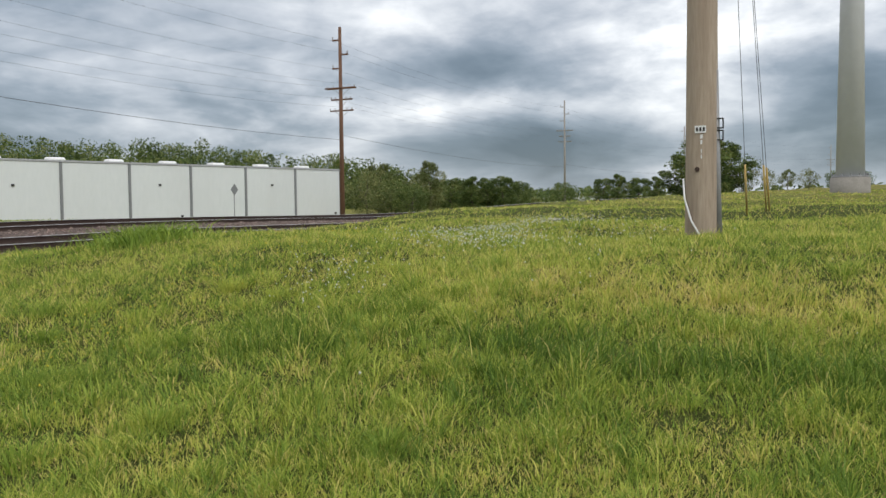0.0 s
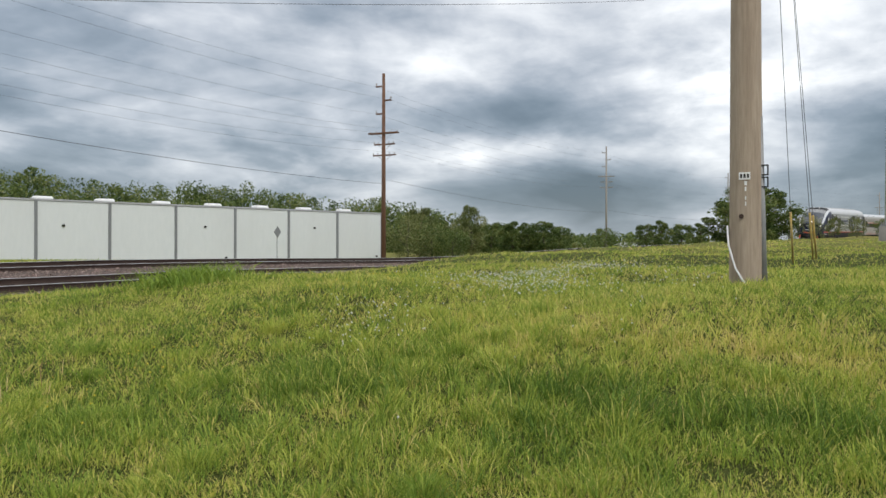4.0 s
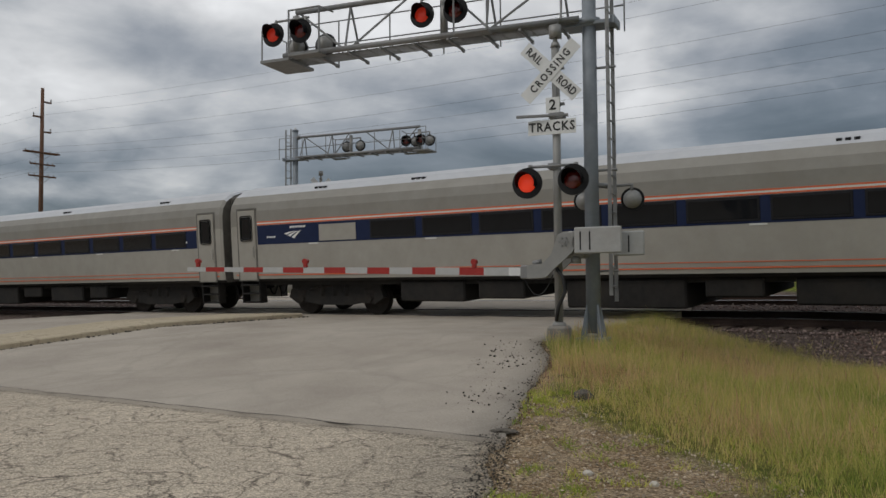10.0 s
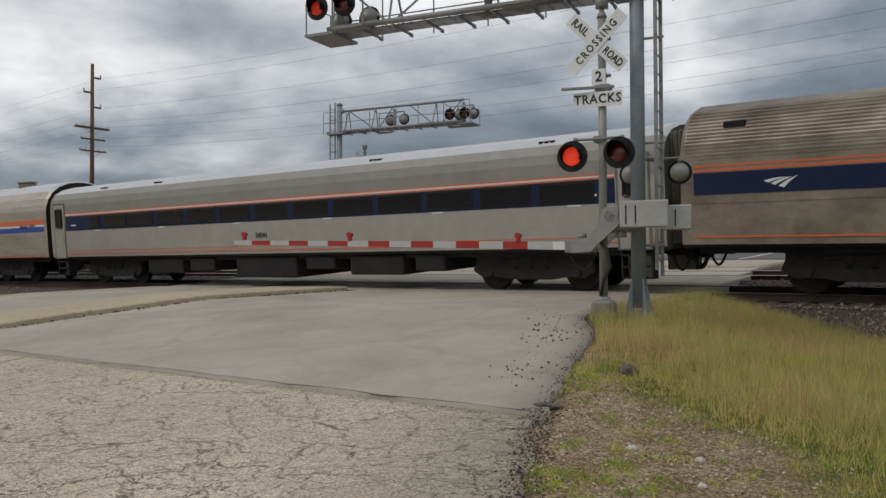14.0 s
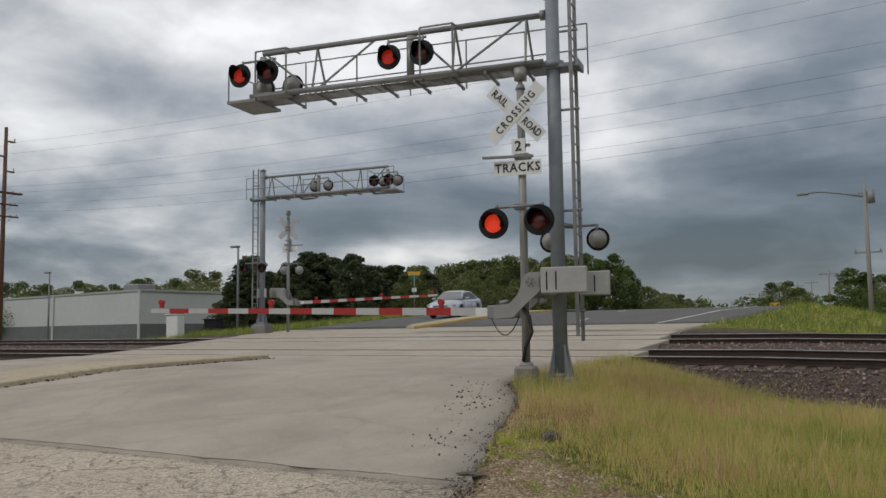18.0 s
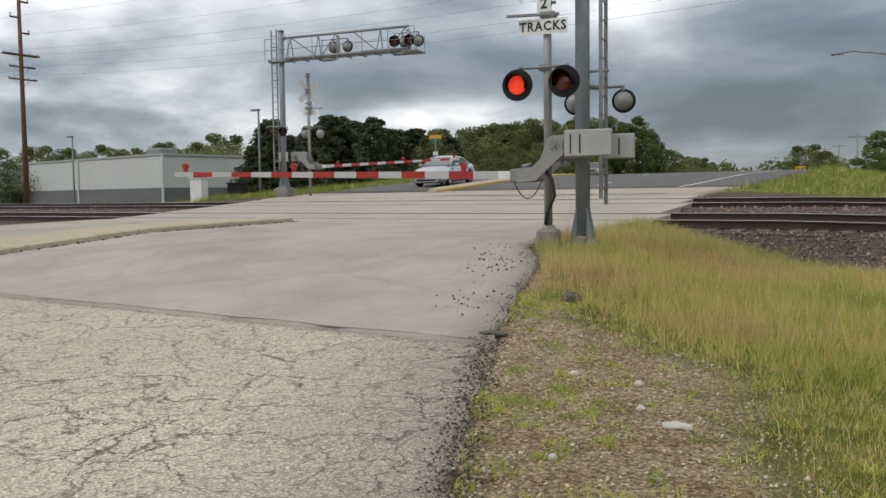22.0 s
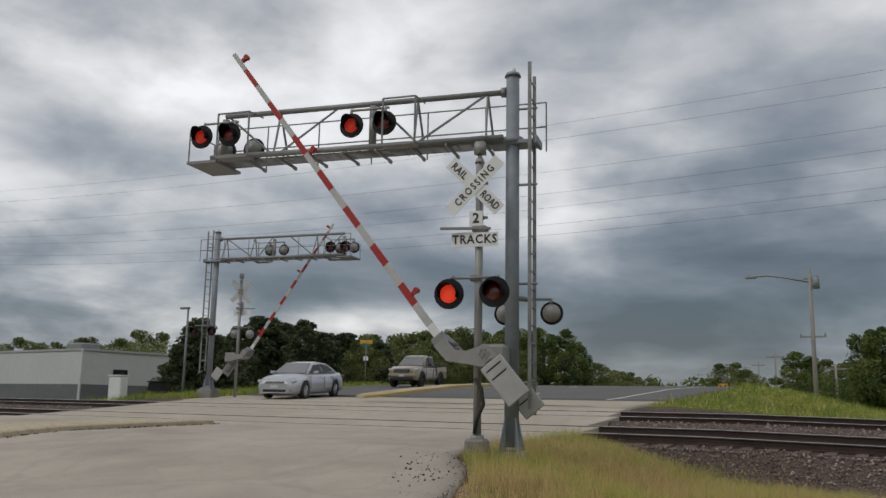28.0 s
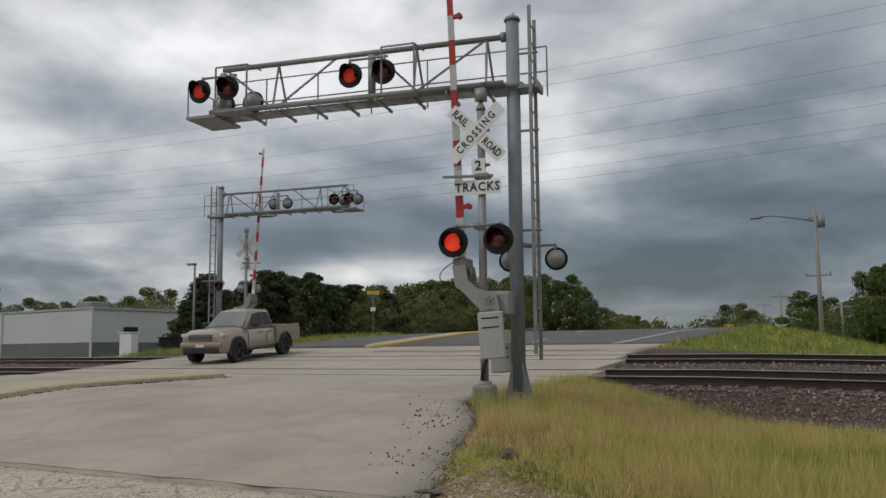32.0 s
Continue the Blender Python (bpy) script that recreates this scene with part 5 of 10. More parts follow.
M_LIGHTWALL = surf("pale_grey_wall", (0.50, 0.525, 0.53), (0.55, 0.57, 0.575), 2, 0.7, 0.05, 0, (0.45, 0.46, 0.46), 0.2, 0.4)


def long_building(name, label, a, b, depth, z0, z1, spans, wall_mat, joint_mat, roof_units, squares=(), base=None):
    """A long shed: its seen wall runs from a to b; panels between downpipes, coping, roof units."""
    ax, ay = a
    bx, by = b
    length = math.hypot(bx - ax, by - ay)
    ang = math.degrees(math.atan2(by - ay, bx - ax))
    h = thing(name, label, "warehouse", pose(ax, ay, 0, 0, 0, ang))
    bm = bmesh.new()
    box(bm, 0, length, 0, depth, z0 - 1.5, z1 - 0.05)
    part("hall", bm, wall_mat, h)
    bm = bmesh.new()
    box(bm, -0.15, length + 0.15, -0.15, depth + 0.15, z1 - 0.08, z1 + 0.12, 0.02)
    part("roof", bm, M_FLATROOF, h)
    n = spans
    for k in range(n):
        x0, x1 = length * k / n, length * (k + 1) / n
        bm = bmesh.new()
        box(bm, x0 + 0.06, x1 - 0.06, -0.08, -0.005, z0 - 0.3, z1 - 0.1, 0.01)
        part("panel", bm, wall_mat, h)
    for k in range(n + 1):
        x = length * k / n
        bm = bmesh.new()
        box(bm, x - 0.13, x + 0.13, -0.22, -0.02, z0 - 0.3, z1 - 0.05, 0.02)
        part("downpipe", bm, joint_mat, h)
    if base:
        bm = bmesh.new()
        box(bm, -0.02, length + 0.02, -0.2, -0.085, z0 - 1.5, base[0], 0.02)
        part("plinth", bm, base[1], h)
    for k in range(roof_units):
        x = length * (k + 0.6) / roof_units
        bm = bmesh.new()
        box(bm, x - 0.9, x + 0.9, 4, 5.2, z1 + 0.1, z1 + 0.65, 0.15)
        part("roof_unit", bm, M_WHITE, h)
    for x, z in squares:
        bm = bmesh.new()
        box(bm, x * length - 0.13, x * length + 0.13, -0.22, -0.08, z - 0.10, z + 0.10, 0.02)
        part("wall_lamp", bm, M_BLACK, h)
    return h


long_building("warehouse", "long white metal-clad warehouse with grey downpipes", (42.5, 74.6), (95.0, 55.3), 42, -0.4, 6.4, 8, M_PANELW, M_JOINT, 9, ((0.05, 4.0), (0.295, 4.04), (0.56, 4.22), (0.815, 4.38), (0.605, 0.9), (0.985, 1.0)))
long_building("warehouse_wing", "beige end bay of the warehouse", (39.6, 75.7), (42.4, 74.65), 42, -0.2, 6.6, 1, M_PANELB, M_PANELB, 0)
dock = long_building("loading_hall", "white loading hall behind the rail yard", (34.3, 90.5), (43.5, 84.5), 30, 0.2, 5.6, 2, M_PANELW, M_PANELW, 0)
bm = bmesh.new()
box(bm, 0.5, 10.4, -2.4, 0, 1.55, 1.85, 0.05)
part("dock_canopy", bm, M_MAST, dock, "dark dock canopy")
for k in range(4):
    bm = bmesh.new()
    box(bm, 0.9 + 2.3 * k, 2.6 + 2.3 * k, -0.3, -0.09, -0.3, 1.5, 0.02)
    part("dock_door", bm, M_WHITE, dock, "white roller dock door")
M_SIGNBLUE = surf("sign_blue", (0.02, 0.04, 0.16), (0.03, 0.05, 0.19), 4, 0.5, 0)
for k in range(5):
    bm = bmesh.new()
    box(bm, 8.9 + 0.36 * k, 9.14 + 0.36 * k, -0.14, -0.09, 4.5, 5.05)
    part("sign_bar", bm, M_SIGNBLUE, dock)
office = long_building("office_block", "beige two-window office block", (26.8, 86.5), (34.2, 84.4), 16, 0.4, 5.5, 1, M_PANELB, M_PANELB, 0)
for x in (1.2, 3.0, 5.0):
    bm = bmesh.new()
    box(bm, x - 0.55, x + 0.55, -0.16, -0.08, 2.2, 3.1, 0.02)
    w = part("window", bm, M_WHITE, office)
    for s in (-0.27, 0.27):
        bm = bmesh.new()
        box(bm, x + s - 0.23, x + s + 0.23, -0.175, -0.10, 2.28, 3.02, 0.0)
        part("pane", bm, T_GLASS, w)
long_building("rear_hall", "far white hall wall", (28.0, 100.2), (26.75, 86.6), 7, 0.4, 5.5, 1, M_LIGHTWALL, M_LIGHTWALL, 0)
left_wh = long_building("warehouse", "low pale grey warehouse with a dark block base", (-150, 58.0), (-62.6, 49.8), 40, 0.6, 5.35, 6, M_LIGHTWALL, M_LIGHTWALL, 0, (), (2.45, M_DARKWALL))
bm = bmesh.new()
box(bm, 87.75, 87.95, -0.1, 40.0, -0.5, 2.45, 0.0)
part("plinth", bm, M_DARKWALL, left_wh)
bm = bmesh.new()
box(bm, 87.7, 87.9, 3.0, 4.4, 1.2, 3.8, 0.0)
part("loading_door", bm, M_BLACK, left_wh)
for x in (40, 77):
    bm = bmesh.new()
    box(bm, x, x + 2.6, 5, 7, 5.3, 6.5, 0.1)
    part("roof_unit", bm, M_GALV, left_wh, "roof ventilation unit")
far_wh = long_building("warehouse", "distant long white warehouse", (236, 74), (250, 55), 30, 0.2, 4.4, 3, M_LIGHTWALL, M_LIGHTWALL, 0)
bm = bmesh.new()
box(bm, 3, 7, -0.3, -0.1, 1.6, 3.8)
part("sign_panel", bm, M_SIGNBLUE, far_wh, "blue sign panel")
for k, (az, r, h, rad) in enumerate(((-12.7, 112, 8.6, 1.7), (-13.9, 114, 8.8, 1.8), (-15.0, 112, 8.8, 1.3))):
    x, y = -r * math.sin(radians(az)), r * math.cos(radians(az))
    z = float(land(x, y))
    s = thing("silo", "white steel storage silo", "silo", pose(x, y, z), "silos")
    bm = bmesh.new()
    rod(bm, (0, 0, -0.5), (0, 0, h), rad, n=24)
    part("shell", bm, M_WHITE, s)
    bm = bmesh.new()
    rod(bm, (0, 0, h), (0, 0, h + 0.35), rad, rad * 0.3, n=24)
    part("roof", bm, M_WHITE, s)
    bm = bmesh.new()
    for a in (-0.25, 0.25):
        rod(bm, (a, -rad - 0.1, 0), (a, -rad - 0.1, h + 0.6), 0.03, n=5)
    part("ladder", bm, M_GALV, s)


# small trackside things
def cabinet(x, y, w, h, label, mat):
    z = float(land(x, y))
    c = thing("signal_cabinet", label, "cabinet", pose(x, y, z, 0, 0, 10))
    bm = bmesh.new()
    box(bm, -w / 2, w / 2, -0.25, 0.25, -0.3, h, 0.03)
    part("body", bm, mat, c)
    bm = bmesh.new()
    box(bm, -w / 2 - 0.04, w / 2 + 0.04, -0.3, 0.3, h, h + 0.05, 0.01)
    part("lid", bm, mat, c)


cabinet(-32.5, 28.0, 0.7, 1.15, "white trackside signal cabinet", M_WHITE)
cabinet(-31.2, 29.2, 0.8, 0.75, "dark trackside bin beside the tracks", M_BLACK)
for (x, y, h, lab) in ((-55.0, 36.1, 5.0, "thin dark yard light pole"), (-33.0, 32.5, 4.6, "thin dark yard light pole")):
    z = float(land(x, y))
    q = thing("light_pole", lab, "light pole", pose(x, y, z), "yard poles")
    bm = bmesh.new()
    rod(bm, (0, 0, -0.5), (0, 0, h), 0.07, 0.05, n=8)
    part("shaft", bm, M_JOINT, q)
    bm = bmesh.new()
    box(bm, -0.5, 0.05, -0.1, 0.1, h - 0.06, h + 0.04, 0.01)
    part("lamp_head", bm, M_JOINT, q)
r = 92.0
x, y = -r * math.sin(radians(11.1)), r * math.cos(radians(11.1))
q = thing("warning_sign", "yellow round railway warning sign on a post", "road sign", pose(x, y, float(land(x, y)), 0, 0, 11))
bm = bmesh.new()
rod(bm, (0, 0, -0.5), (0, 0, 1.8), 0.04, n=8)
part("post", bm, M_GALV, q)
M_SIGNYEL = surf("sign_yellow", (0.62, 0.33, 0.02), (0.68, 0.38, 0.03), 5, 0.5, 0)
bm = bmesh.new()
box(bm, -0.46, 0.46, -0.06, -0.04, 0.95, 1.87, 0.02)
face = part("sign_face", bm, M_SIGNYEL, q)
for a in (45, -45):
    bm = bmesh.new()
    box(bm, -0.5, 0.5, -0.075, -0.065, -0.05, 0.05, 0.0, m=pose(0, 0, 1.41, 0, a, 0))
    part("cross_bar", bm, M_INK, face)
x, y = -31.0, 46.0
q = thing("street_sign", "yellow and green street name signs on a post", "road sign", pose(x, y, float(land(x, y)), 0, 0, 15))
bm = bmesh.new()
rod(bm, (0, 0, -0.5), (0, 0, 2.9), 0.03, n=8)
part("post", bm, M_GALV, q)
for zz_, mt, w in ((2.75, M_SIGNYEL, 0.42), (2.55, surf("sign_green", (0.02, 0.14, 0.09), (0.03, 0.17, 0.1), 5, 0.5, 0), 0.30), (1.7, M_WHITE, 0.16)):
    bm = bmesh.new()
    box(bm, -w, w, -0.02, 0.02, zz_ - 0.12, zz_ + 0.14, 0.01)
    part("sign_plate", bm, mt, q)
# railing of the bridge on the far road
q = thing("bridge_railing", "low pale bridge railing across the far road", "railing")
for k in range(9):
    bm = bmesh.new()
    xx = -26 + k * 2.6
    box(bm, xx - 0.08, xx + 0.08, 107.9, 108.1, 0.5, 3.75)
    part("post", bm, M_GALV, q)
for zz_ in (3.05, 3.6):
    bm = bmesh.new()
    box(bm, -26.3, -4.9, 107.85, 107.9, zz_, zz_ + 0.12)
    part("rail", bm, M_GALV, q)
q = thing("marker_post", "thin grey delineator post with a diamond plate", "post", pose(52.4, 39.5, float(land(52.4, 39.5))))
bm = bmesh.new()
rod(bm, (0, 0, -0.3), (0, 0, 2.3), 0.03, n=6)
part("shaft", bm, M_JOINT, q)
bm = bmesh.new()
box(bm, -0.3, 0.3, -0.02, 0.02, -0.3, 0.3, 0.0, m=pose(0, -0.04, 2.3, 0, 45, 0))
part("plate", bm, M_JOINT, q)


# ---- grass, stones, trees ----
def field_noise(x, y, scale, seed):
    """Smooth uneven field between about -1 and 1, from waves of mixed headings."""
    rs = np.random.RandomState(seed)
    v = np.zeros_like(x)
    for k in range(9):
        a = rs.uniform(0, 6.283)
        f = rs.uniform(0.6, 2.6) / scale
        v += np.sin((x * math.cos(a) + y * math.sin(a)) * f * 6.283 + rs.uniform(0, 6.283) + 1.3 * np.sin((x * math.sin(a) - y * math.cos(a)) * f * 4.1))
    return v / 4.2


def fast_mesh(name, verts, loops, sizes, materials, attrs=()):
    me = bpy.data.meshes.new(name)
    me.vertices.add(len(verts))
    me.vertices.foreach_set("co", np.asarray(verts, np.float32).ravel())
    me.loops.add(len(loops))
    me.loops.foreach_set("vertex_index", np.asarray(loops, np.int32))
    me.polygons.add(len(sizes))
    starts = np.concatenate([[0], np.cumsum(sizes)[:-1]]).astype(np.int32)
    me.polygons.foreach_set("loop_start", starts)
    for m in materials:
        me.materials.append(m)
    for an, av in attrs:
        at = me.attributes.new(an, "FLOAT", "POINT")
        at.data.foreach_set("value", np.asarray(av, np.float32))
    me.update(calc_edges=True)
    return me


def leaf_material(name, stops, trans=0.35, rough=0.6, attr="tone", fleck=0.35, scale=3.0):
    """Thin green matter: colour from a tone per piece, light passing through it."""
    m = bpy.data.materials.new(name)
    m.use_nodes = True
    nt = m.node_tree
    p = nt.nodes["Principled BSDF"]
    out = [n for n in nt.nodes if n.type == "OUTPUT_MATERIAL"][0]
    at = nt.nodes.new("ShaderNodeAttribute")
    at.attribute_name = attr
    co = nt.nodes.new("ShaderNodeTexCoord")
    no = nt.nodes.new("ShaderNodeTexNoise")
    no.inputs["Scale"].default_value, no.inputs["Detail"].default_value = scale, 4
    nt.links.new(co.outputs["Object"], no.inputs["Vector"])
    ma = nt.nodes.new("ShaderNodeMath")
    ma.operation = "MULTIPLY_ADD"
    nt.links.new(no.outputs["Fac"], ma.inputs[0])
    ma.inputs[1].default_value = fleck
    nt.links.new(at.outputs["Fac"], ma.inputs[2])
    mb = nt.nodes.new("ShaderNodeMath")
    mb.operation = "SUBTRACT"
    nt.links.new(ma.outputs[0], mb.inputs[0])
    mb.inputs[1].default_value = fleck * 0.5
    ra = nt.nodes.new("ShaderNodeValToRGB")
    e = ra.color_ramp.elements
    e[0].position, e[0].color = stops[0][0], (*stops[0][1], 1)
    e[1].position, e[1].color = stops[-1][0], (*stops[-1][1], 1)
    for q, c in stops[1:-1]:
        k = e.new(q)
        k.color = (*c, 1)
    nt.links.new(mb.outputs[0], ra.inputs[0])
    nt.links.new(ra.outputs[0], p.inputs["Base Color"])
    p.inputs["Roughness"].default_value = rough
    p.inputs["Specular IOR Level"].default_value = 0.25
    tr = nt.nodes.new("ShaderNodeBsdfTranslucent")
    nt.links.new(ra.outputs[0], tr.inputs[0])
    mx = nt.nodes.new("ShaderNodeMixShader")
    mx.inputs[0].default_value = trans
    nt.links.new(p.outputs[0], mx.inputs[1])
    nt.links.new(tr.outputs[0], mx.inputs[2])
    nt.links.new(mx.outputs[0], out.inputs[0])
    return m


M_GRASS = leaf_material("grass_blades", ((0.0, (0.095, 0.170, 0.026)), (0.25, (0.225, 0.330, 0.048)), (0.48, (0.450, 0.500, 0.085)), (0.66, (0.680, 0.610, 0.160)), (0.84, (0.640, 0.500, 0.230)), (1.0, (0.400, 0.220, 0.130))), 0.32)
M_WILD = leaf_material("wild_grass_blades", ((0.0, (0.130, 0.205, 0.042)), (0.28, (0.360, 0.410, 0.085)), (0.52, (0.660, 0.570, 0.185)), (0.74, (0.760, 0.570, 0.310)), (0.9, (0.560, 0.330, 0.200)), (1.0, (0.360, 0.180, 0.125))), 0.35)
M_CLOVER = surf("clover_flower", (0.62, 0.62, 0.56), (0.74, 0.74, 0.68), 30, 0.8, 0)
M_BUTTER = surf("yellow_flower", (0.60, 0.46, 0.03), (0.66, 0.52, 0.05), 30, 0.8, 0)


def blades(name, label, x, y, height, width, tone, lean, seed, flop=0.5, outward=None, mat=None, plain=False):
    rs = np.random.RandomState(seed)
    n = len(x)
    z = land(x, y) - 0.012
    face = rs.uniform(0, 6.283, n)
    ca, sa = np.cos(face), np.sin(face)
    dirn = rs.uniform(0, 6.283, n) if outward is None else outward + 0.5 * rs.randn(n)
    bend_ = height * rs.uniform(0.15, flop + 0.3, n) * lean
    dx, dy = np.cos(dirn) * bend_, np.sin(dirn) * bend_
    hw = width * 0.5
    if plain:
        v = np.zeros((n, 3, 3), np.float32)
        for k, (side, up, ben) in enumerate(((-1, 0, 0), (1, 0, 0), (0, 1.0, 1.0))):
            v[:, k, 0] = x + side * hw * ca + dx * ben
            v[:, k, 1] = y + side * hw * sa + dy * ben
            v[:, k, 2] = z + height * up * (1 - 0.12 * ben * lean)
        me = fast_mesh(name, v.reshape(-1, 3), np.arange(n * 3), np.full(n, 3), [mat or M_GRASS], (("tone", np.repeat(tone, 3)),))
        return tagged(new(name, me), label, "grass", kind="stuff")
    v = np.zeros((n, 5, 3), np.float32)
    for k, (side, w, up, ben) in enumerate(((-1, 1.0, 0, 0), (1, 1.0, 0, 0), (1, 0.75, 0.55, 0.32), (-1, 0.75, 0.55, 0.32), (0, 0, 1.0, 1.0))):
        v[:, k, 0] = x + side * hw * w * ca + dx * ben
        v[:, k, 1] = y + side * hw * w * sa + dy * ben
        v[:, k, 2] = z + height * up * (1 - 0.12 * ben * lean)
    base = (np.arange(n) * 5)[:, None]
    loops = np.concatenate([base + 0, base + 1, base + 2, base + 3, base + 3, base + 2, base + 4], 1).ravel()
    sizes = np.tile([4, 3], n)
    me = fast_mesh(name, v.reshape(-1, 3), loops, sizes, [mat or M_GRASS], (("tone", np.repeat(tone, 5)),))
    return tagged(new(name, me), label, "grass", kind="stuff")


def fan(n, r0, r1, a0, a1, rs):
    """Even scatter on a ring sector round the standpoint; headings in degrees, left positive."""
    r = np.sqrt(rs.uniform(r0 * r0, r1 * r1, n))
    a = np.radians(rs.uniform(a0, a1, n))
    return -r * np.sin(a), r * np.cos(a)


def lawn():
    rs = np.random.RandomState(11)
    got = {k: [] for k in ("x", "y", "h", "w", "t", "ox", "oy", "near")}
    rings = ((2.7, 4.6, 4300, 15, 0.0055, 0.034, -98, 8), (4.6, 7.2, 6200, 14, 0.0064, 0.044, -98, 14), (7.2, 12.0, 12500, 11, 0.0110, 0.065, -98, 16), (12.0, 18.0, 9800, 8, 0.018, 0.09, -98, 12), (18.0, 30.0, 9500, 6, 0.024, 0.15, -98, 24), (30.0, 60.0, 8500, 4, 0.060, 0.3, -100, 30))
    for r0, r1, n, per, w, spread, a0, a1 in rings:
        # loose tussocks, plus single blades between them
        cx_, cy_ = fan(n, r0, r1, a0, a1, rs)
        ch, ct = rs.uniform(0.5, 1.5, n) ** 1.2, 0.15 * rs.randn(n)
        ox, oy = spread * rs.randn(n * per), spread * rs.randn(n * per)
        x, y = np.repeat(cx_, per) + ox, np.repeat(cy_, per) + oy
        ch, ct = np.repeat(ch, per), np.repeat(ct, per)
        x2, y2 = fan(int(n * per * 0.7), r0, r1, a0, a1, rs)
        k2 = len(x2)
        x, y = np.concatenate([x, x2]), np.concatenate([y, y2])
        ch, ct = np.concatenate([ch, np.full(k2, 0.6)]), np.concatenate([ct, 0.05 + 0.10 * rs.randn(k2)])
        ox, oy = np.concatenate([ox / spread, rs.randn(k2)]), np.concatenate([oy / spread, rs.randn(k2)])
        m = len(x)
        d = x - edge_right(y)
        yb = y - bend(x)
        inn = x - gravel_edge(y) + 0.35 * field_noise(x, y, 1.2, 5)
        bare = 1 - smooth(-0.3, 0.5, inn)
        tuft = field_noise(x, y, 0.7, 21) + 0.8 * field_noise(x, y, 0.28, 22)
        keep = (d > 0.06) & ((yb < 15.4 + 0.5 * field_noise(x, y, 1.5, 3)) | (yb > 27.2))
        keep &= (bare < 0.2) | ((tuft > 0.55) & (rs.rand(m) < 0.75))
        keep &= ~((np.abs(x - 11.42) < 0.22) & (np.abs(y - 1.42) < 0.22))
        # the wild strip by the signals has grass of its own; scuffed soil shows through here and there
        wild = (1 - smooth(0.6, 2.4, x)) * smooth(3, 5, y) + smooth(8.5, 10.5, y) * (1 - smooth(2.5, 5.0, x))
        keep &= (rs.rand(m) > 0.9 * np.clip(wild, 0, 1)) | (y > 26)
        scuff = field_noise(x, y, 1.0, 81) + 0.4 * field_noise(x, y, 0.3, 82)
        keep &= (scuff < 1.25) | (rs.rand(m) < 0.25) | (np.hypot(x, y) > 9)
        x, y, bare, ch, ct, ox, oy = [q[keep] for q in (x, y, bare, ch, ct, ox, oy)]
        m = len(x)
        r = np.hypot(x, y)
        yb_ = y - bend(x)
        f1, f2, f3 = field_noise(x, y, 2.6, 1), field_noise(x, y, 0.55, 2), field_noise(x, y, 7.0, 9)
        fringe = smooth(12.2, 14.4, yb_) * (1 - smooth(16, 17, yb_))
        # a darker lusher belt, then a paler one behind it
        lush = np.exp(-((x - 5.4 - 0.25 * np.sin(y * 1.7)) / 0.55) ** 2) * (1 - smooth(3.4, 4.6, y)) * smooth(-0.9, 0.3, f2 + 0.6 * f1)
        pale = np.exp(-((x - 7.0) / 0.8) ** 2) * (1 - smooth(2.6, 4.4, y))
        clump = smooth(0.25, 0.9, field_noise(x, y, 0.75, 33) + 0.3 * field_noise(x, y, 0.2, 34)) * (1 - fringe) * (1 - 0.6 * smooth(7, 12, r))
        h = 0.058 + 0.014 * f1 + 0.020 * f2 + 0.055 * lush + 0.02 * pale + 0.06 * fringe + 0.055 * clump
        h = np.clip(h, 0.025, 0.3) * rs.uniform(0.55, 1.45, m) * ch
        t = 0.40 - 0.10 * f1 - 0.05 * f2 + 0.06 * f3 + ct + 0.12 * rs.randn(m) - 0.20 * lush + 0.17 * pale - 0.16 * clump
        t = t + 0.10 * bare + 0.05 * smooth(8, 18, r) + 0.20 * fringe + 0.10 * (1 - smooth(1.5, 3.5, x)) - 0.16 * (y > 26)
        straw = (field_noise(x, y, 1.7, 77) > 0.62) & (rs.rand(m) < 0.5)
        t = np.where(straw, np.maximum(t, 0.66 + 0.09 * rs.randn(m)), t)
        h = np.where(straw, h * 0.7, h)
        dead = rs.rand(m) < 0.05
        t = np.where(dead, 0.74 + 0.06 * rs.randn(m), t)
        for k, q in zip(("x", "y", "h", "w", "t", "ox", "oy", "near"), (x, y, h, w * rs.uniform(0.6, 1.5, m), np.clip(t, 0.02, 0.74), ox, oy, np.full(m, r1 < 7.5))):
            got[k].append(q)
    a = {k: np.concatenate(v) for k, v in got.items()}
    for near_, sown in ((True, 5), (False, 6)):
        k = a["near"] == near_
        blades("grass", "short yellow-green lawn grass with darker tufts and straw patches", a["x"][k], a["y"][k], a["h"][k], a["w"][k], a["t"][k], 1.0, sown, 0.8, np.arctan2(a["oy"], a["ox"])[k], None, not near_)


lawn()


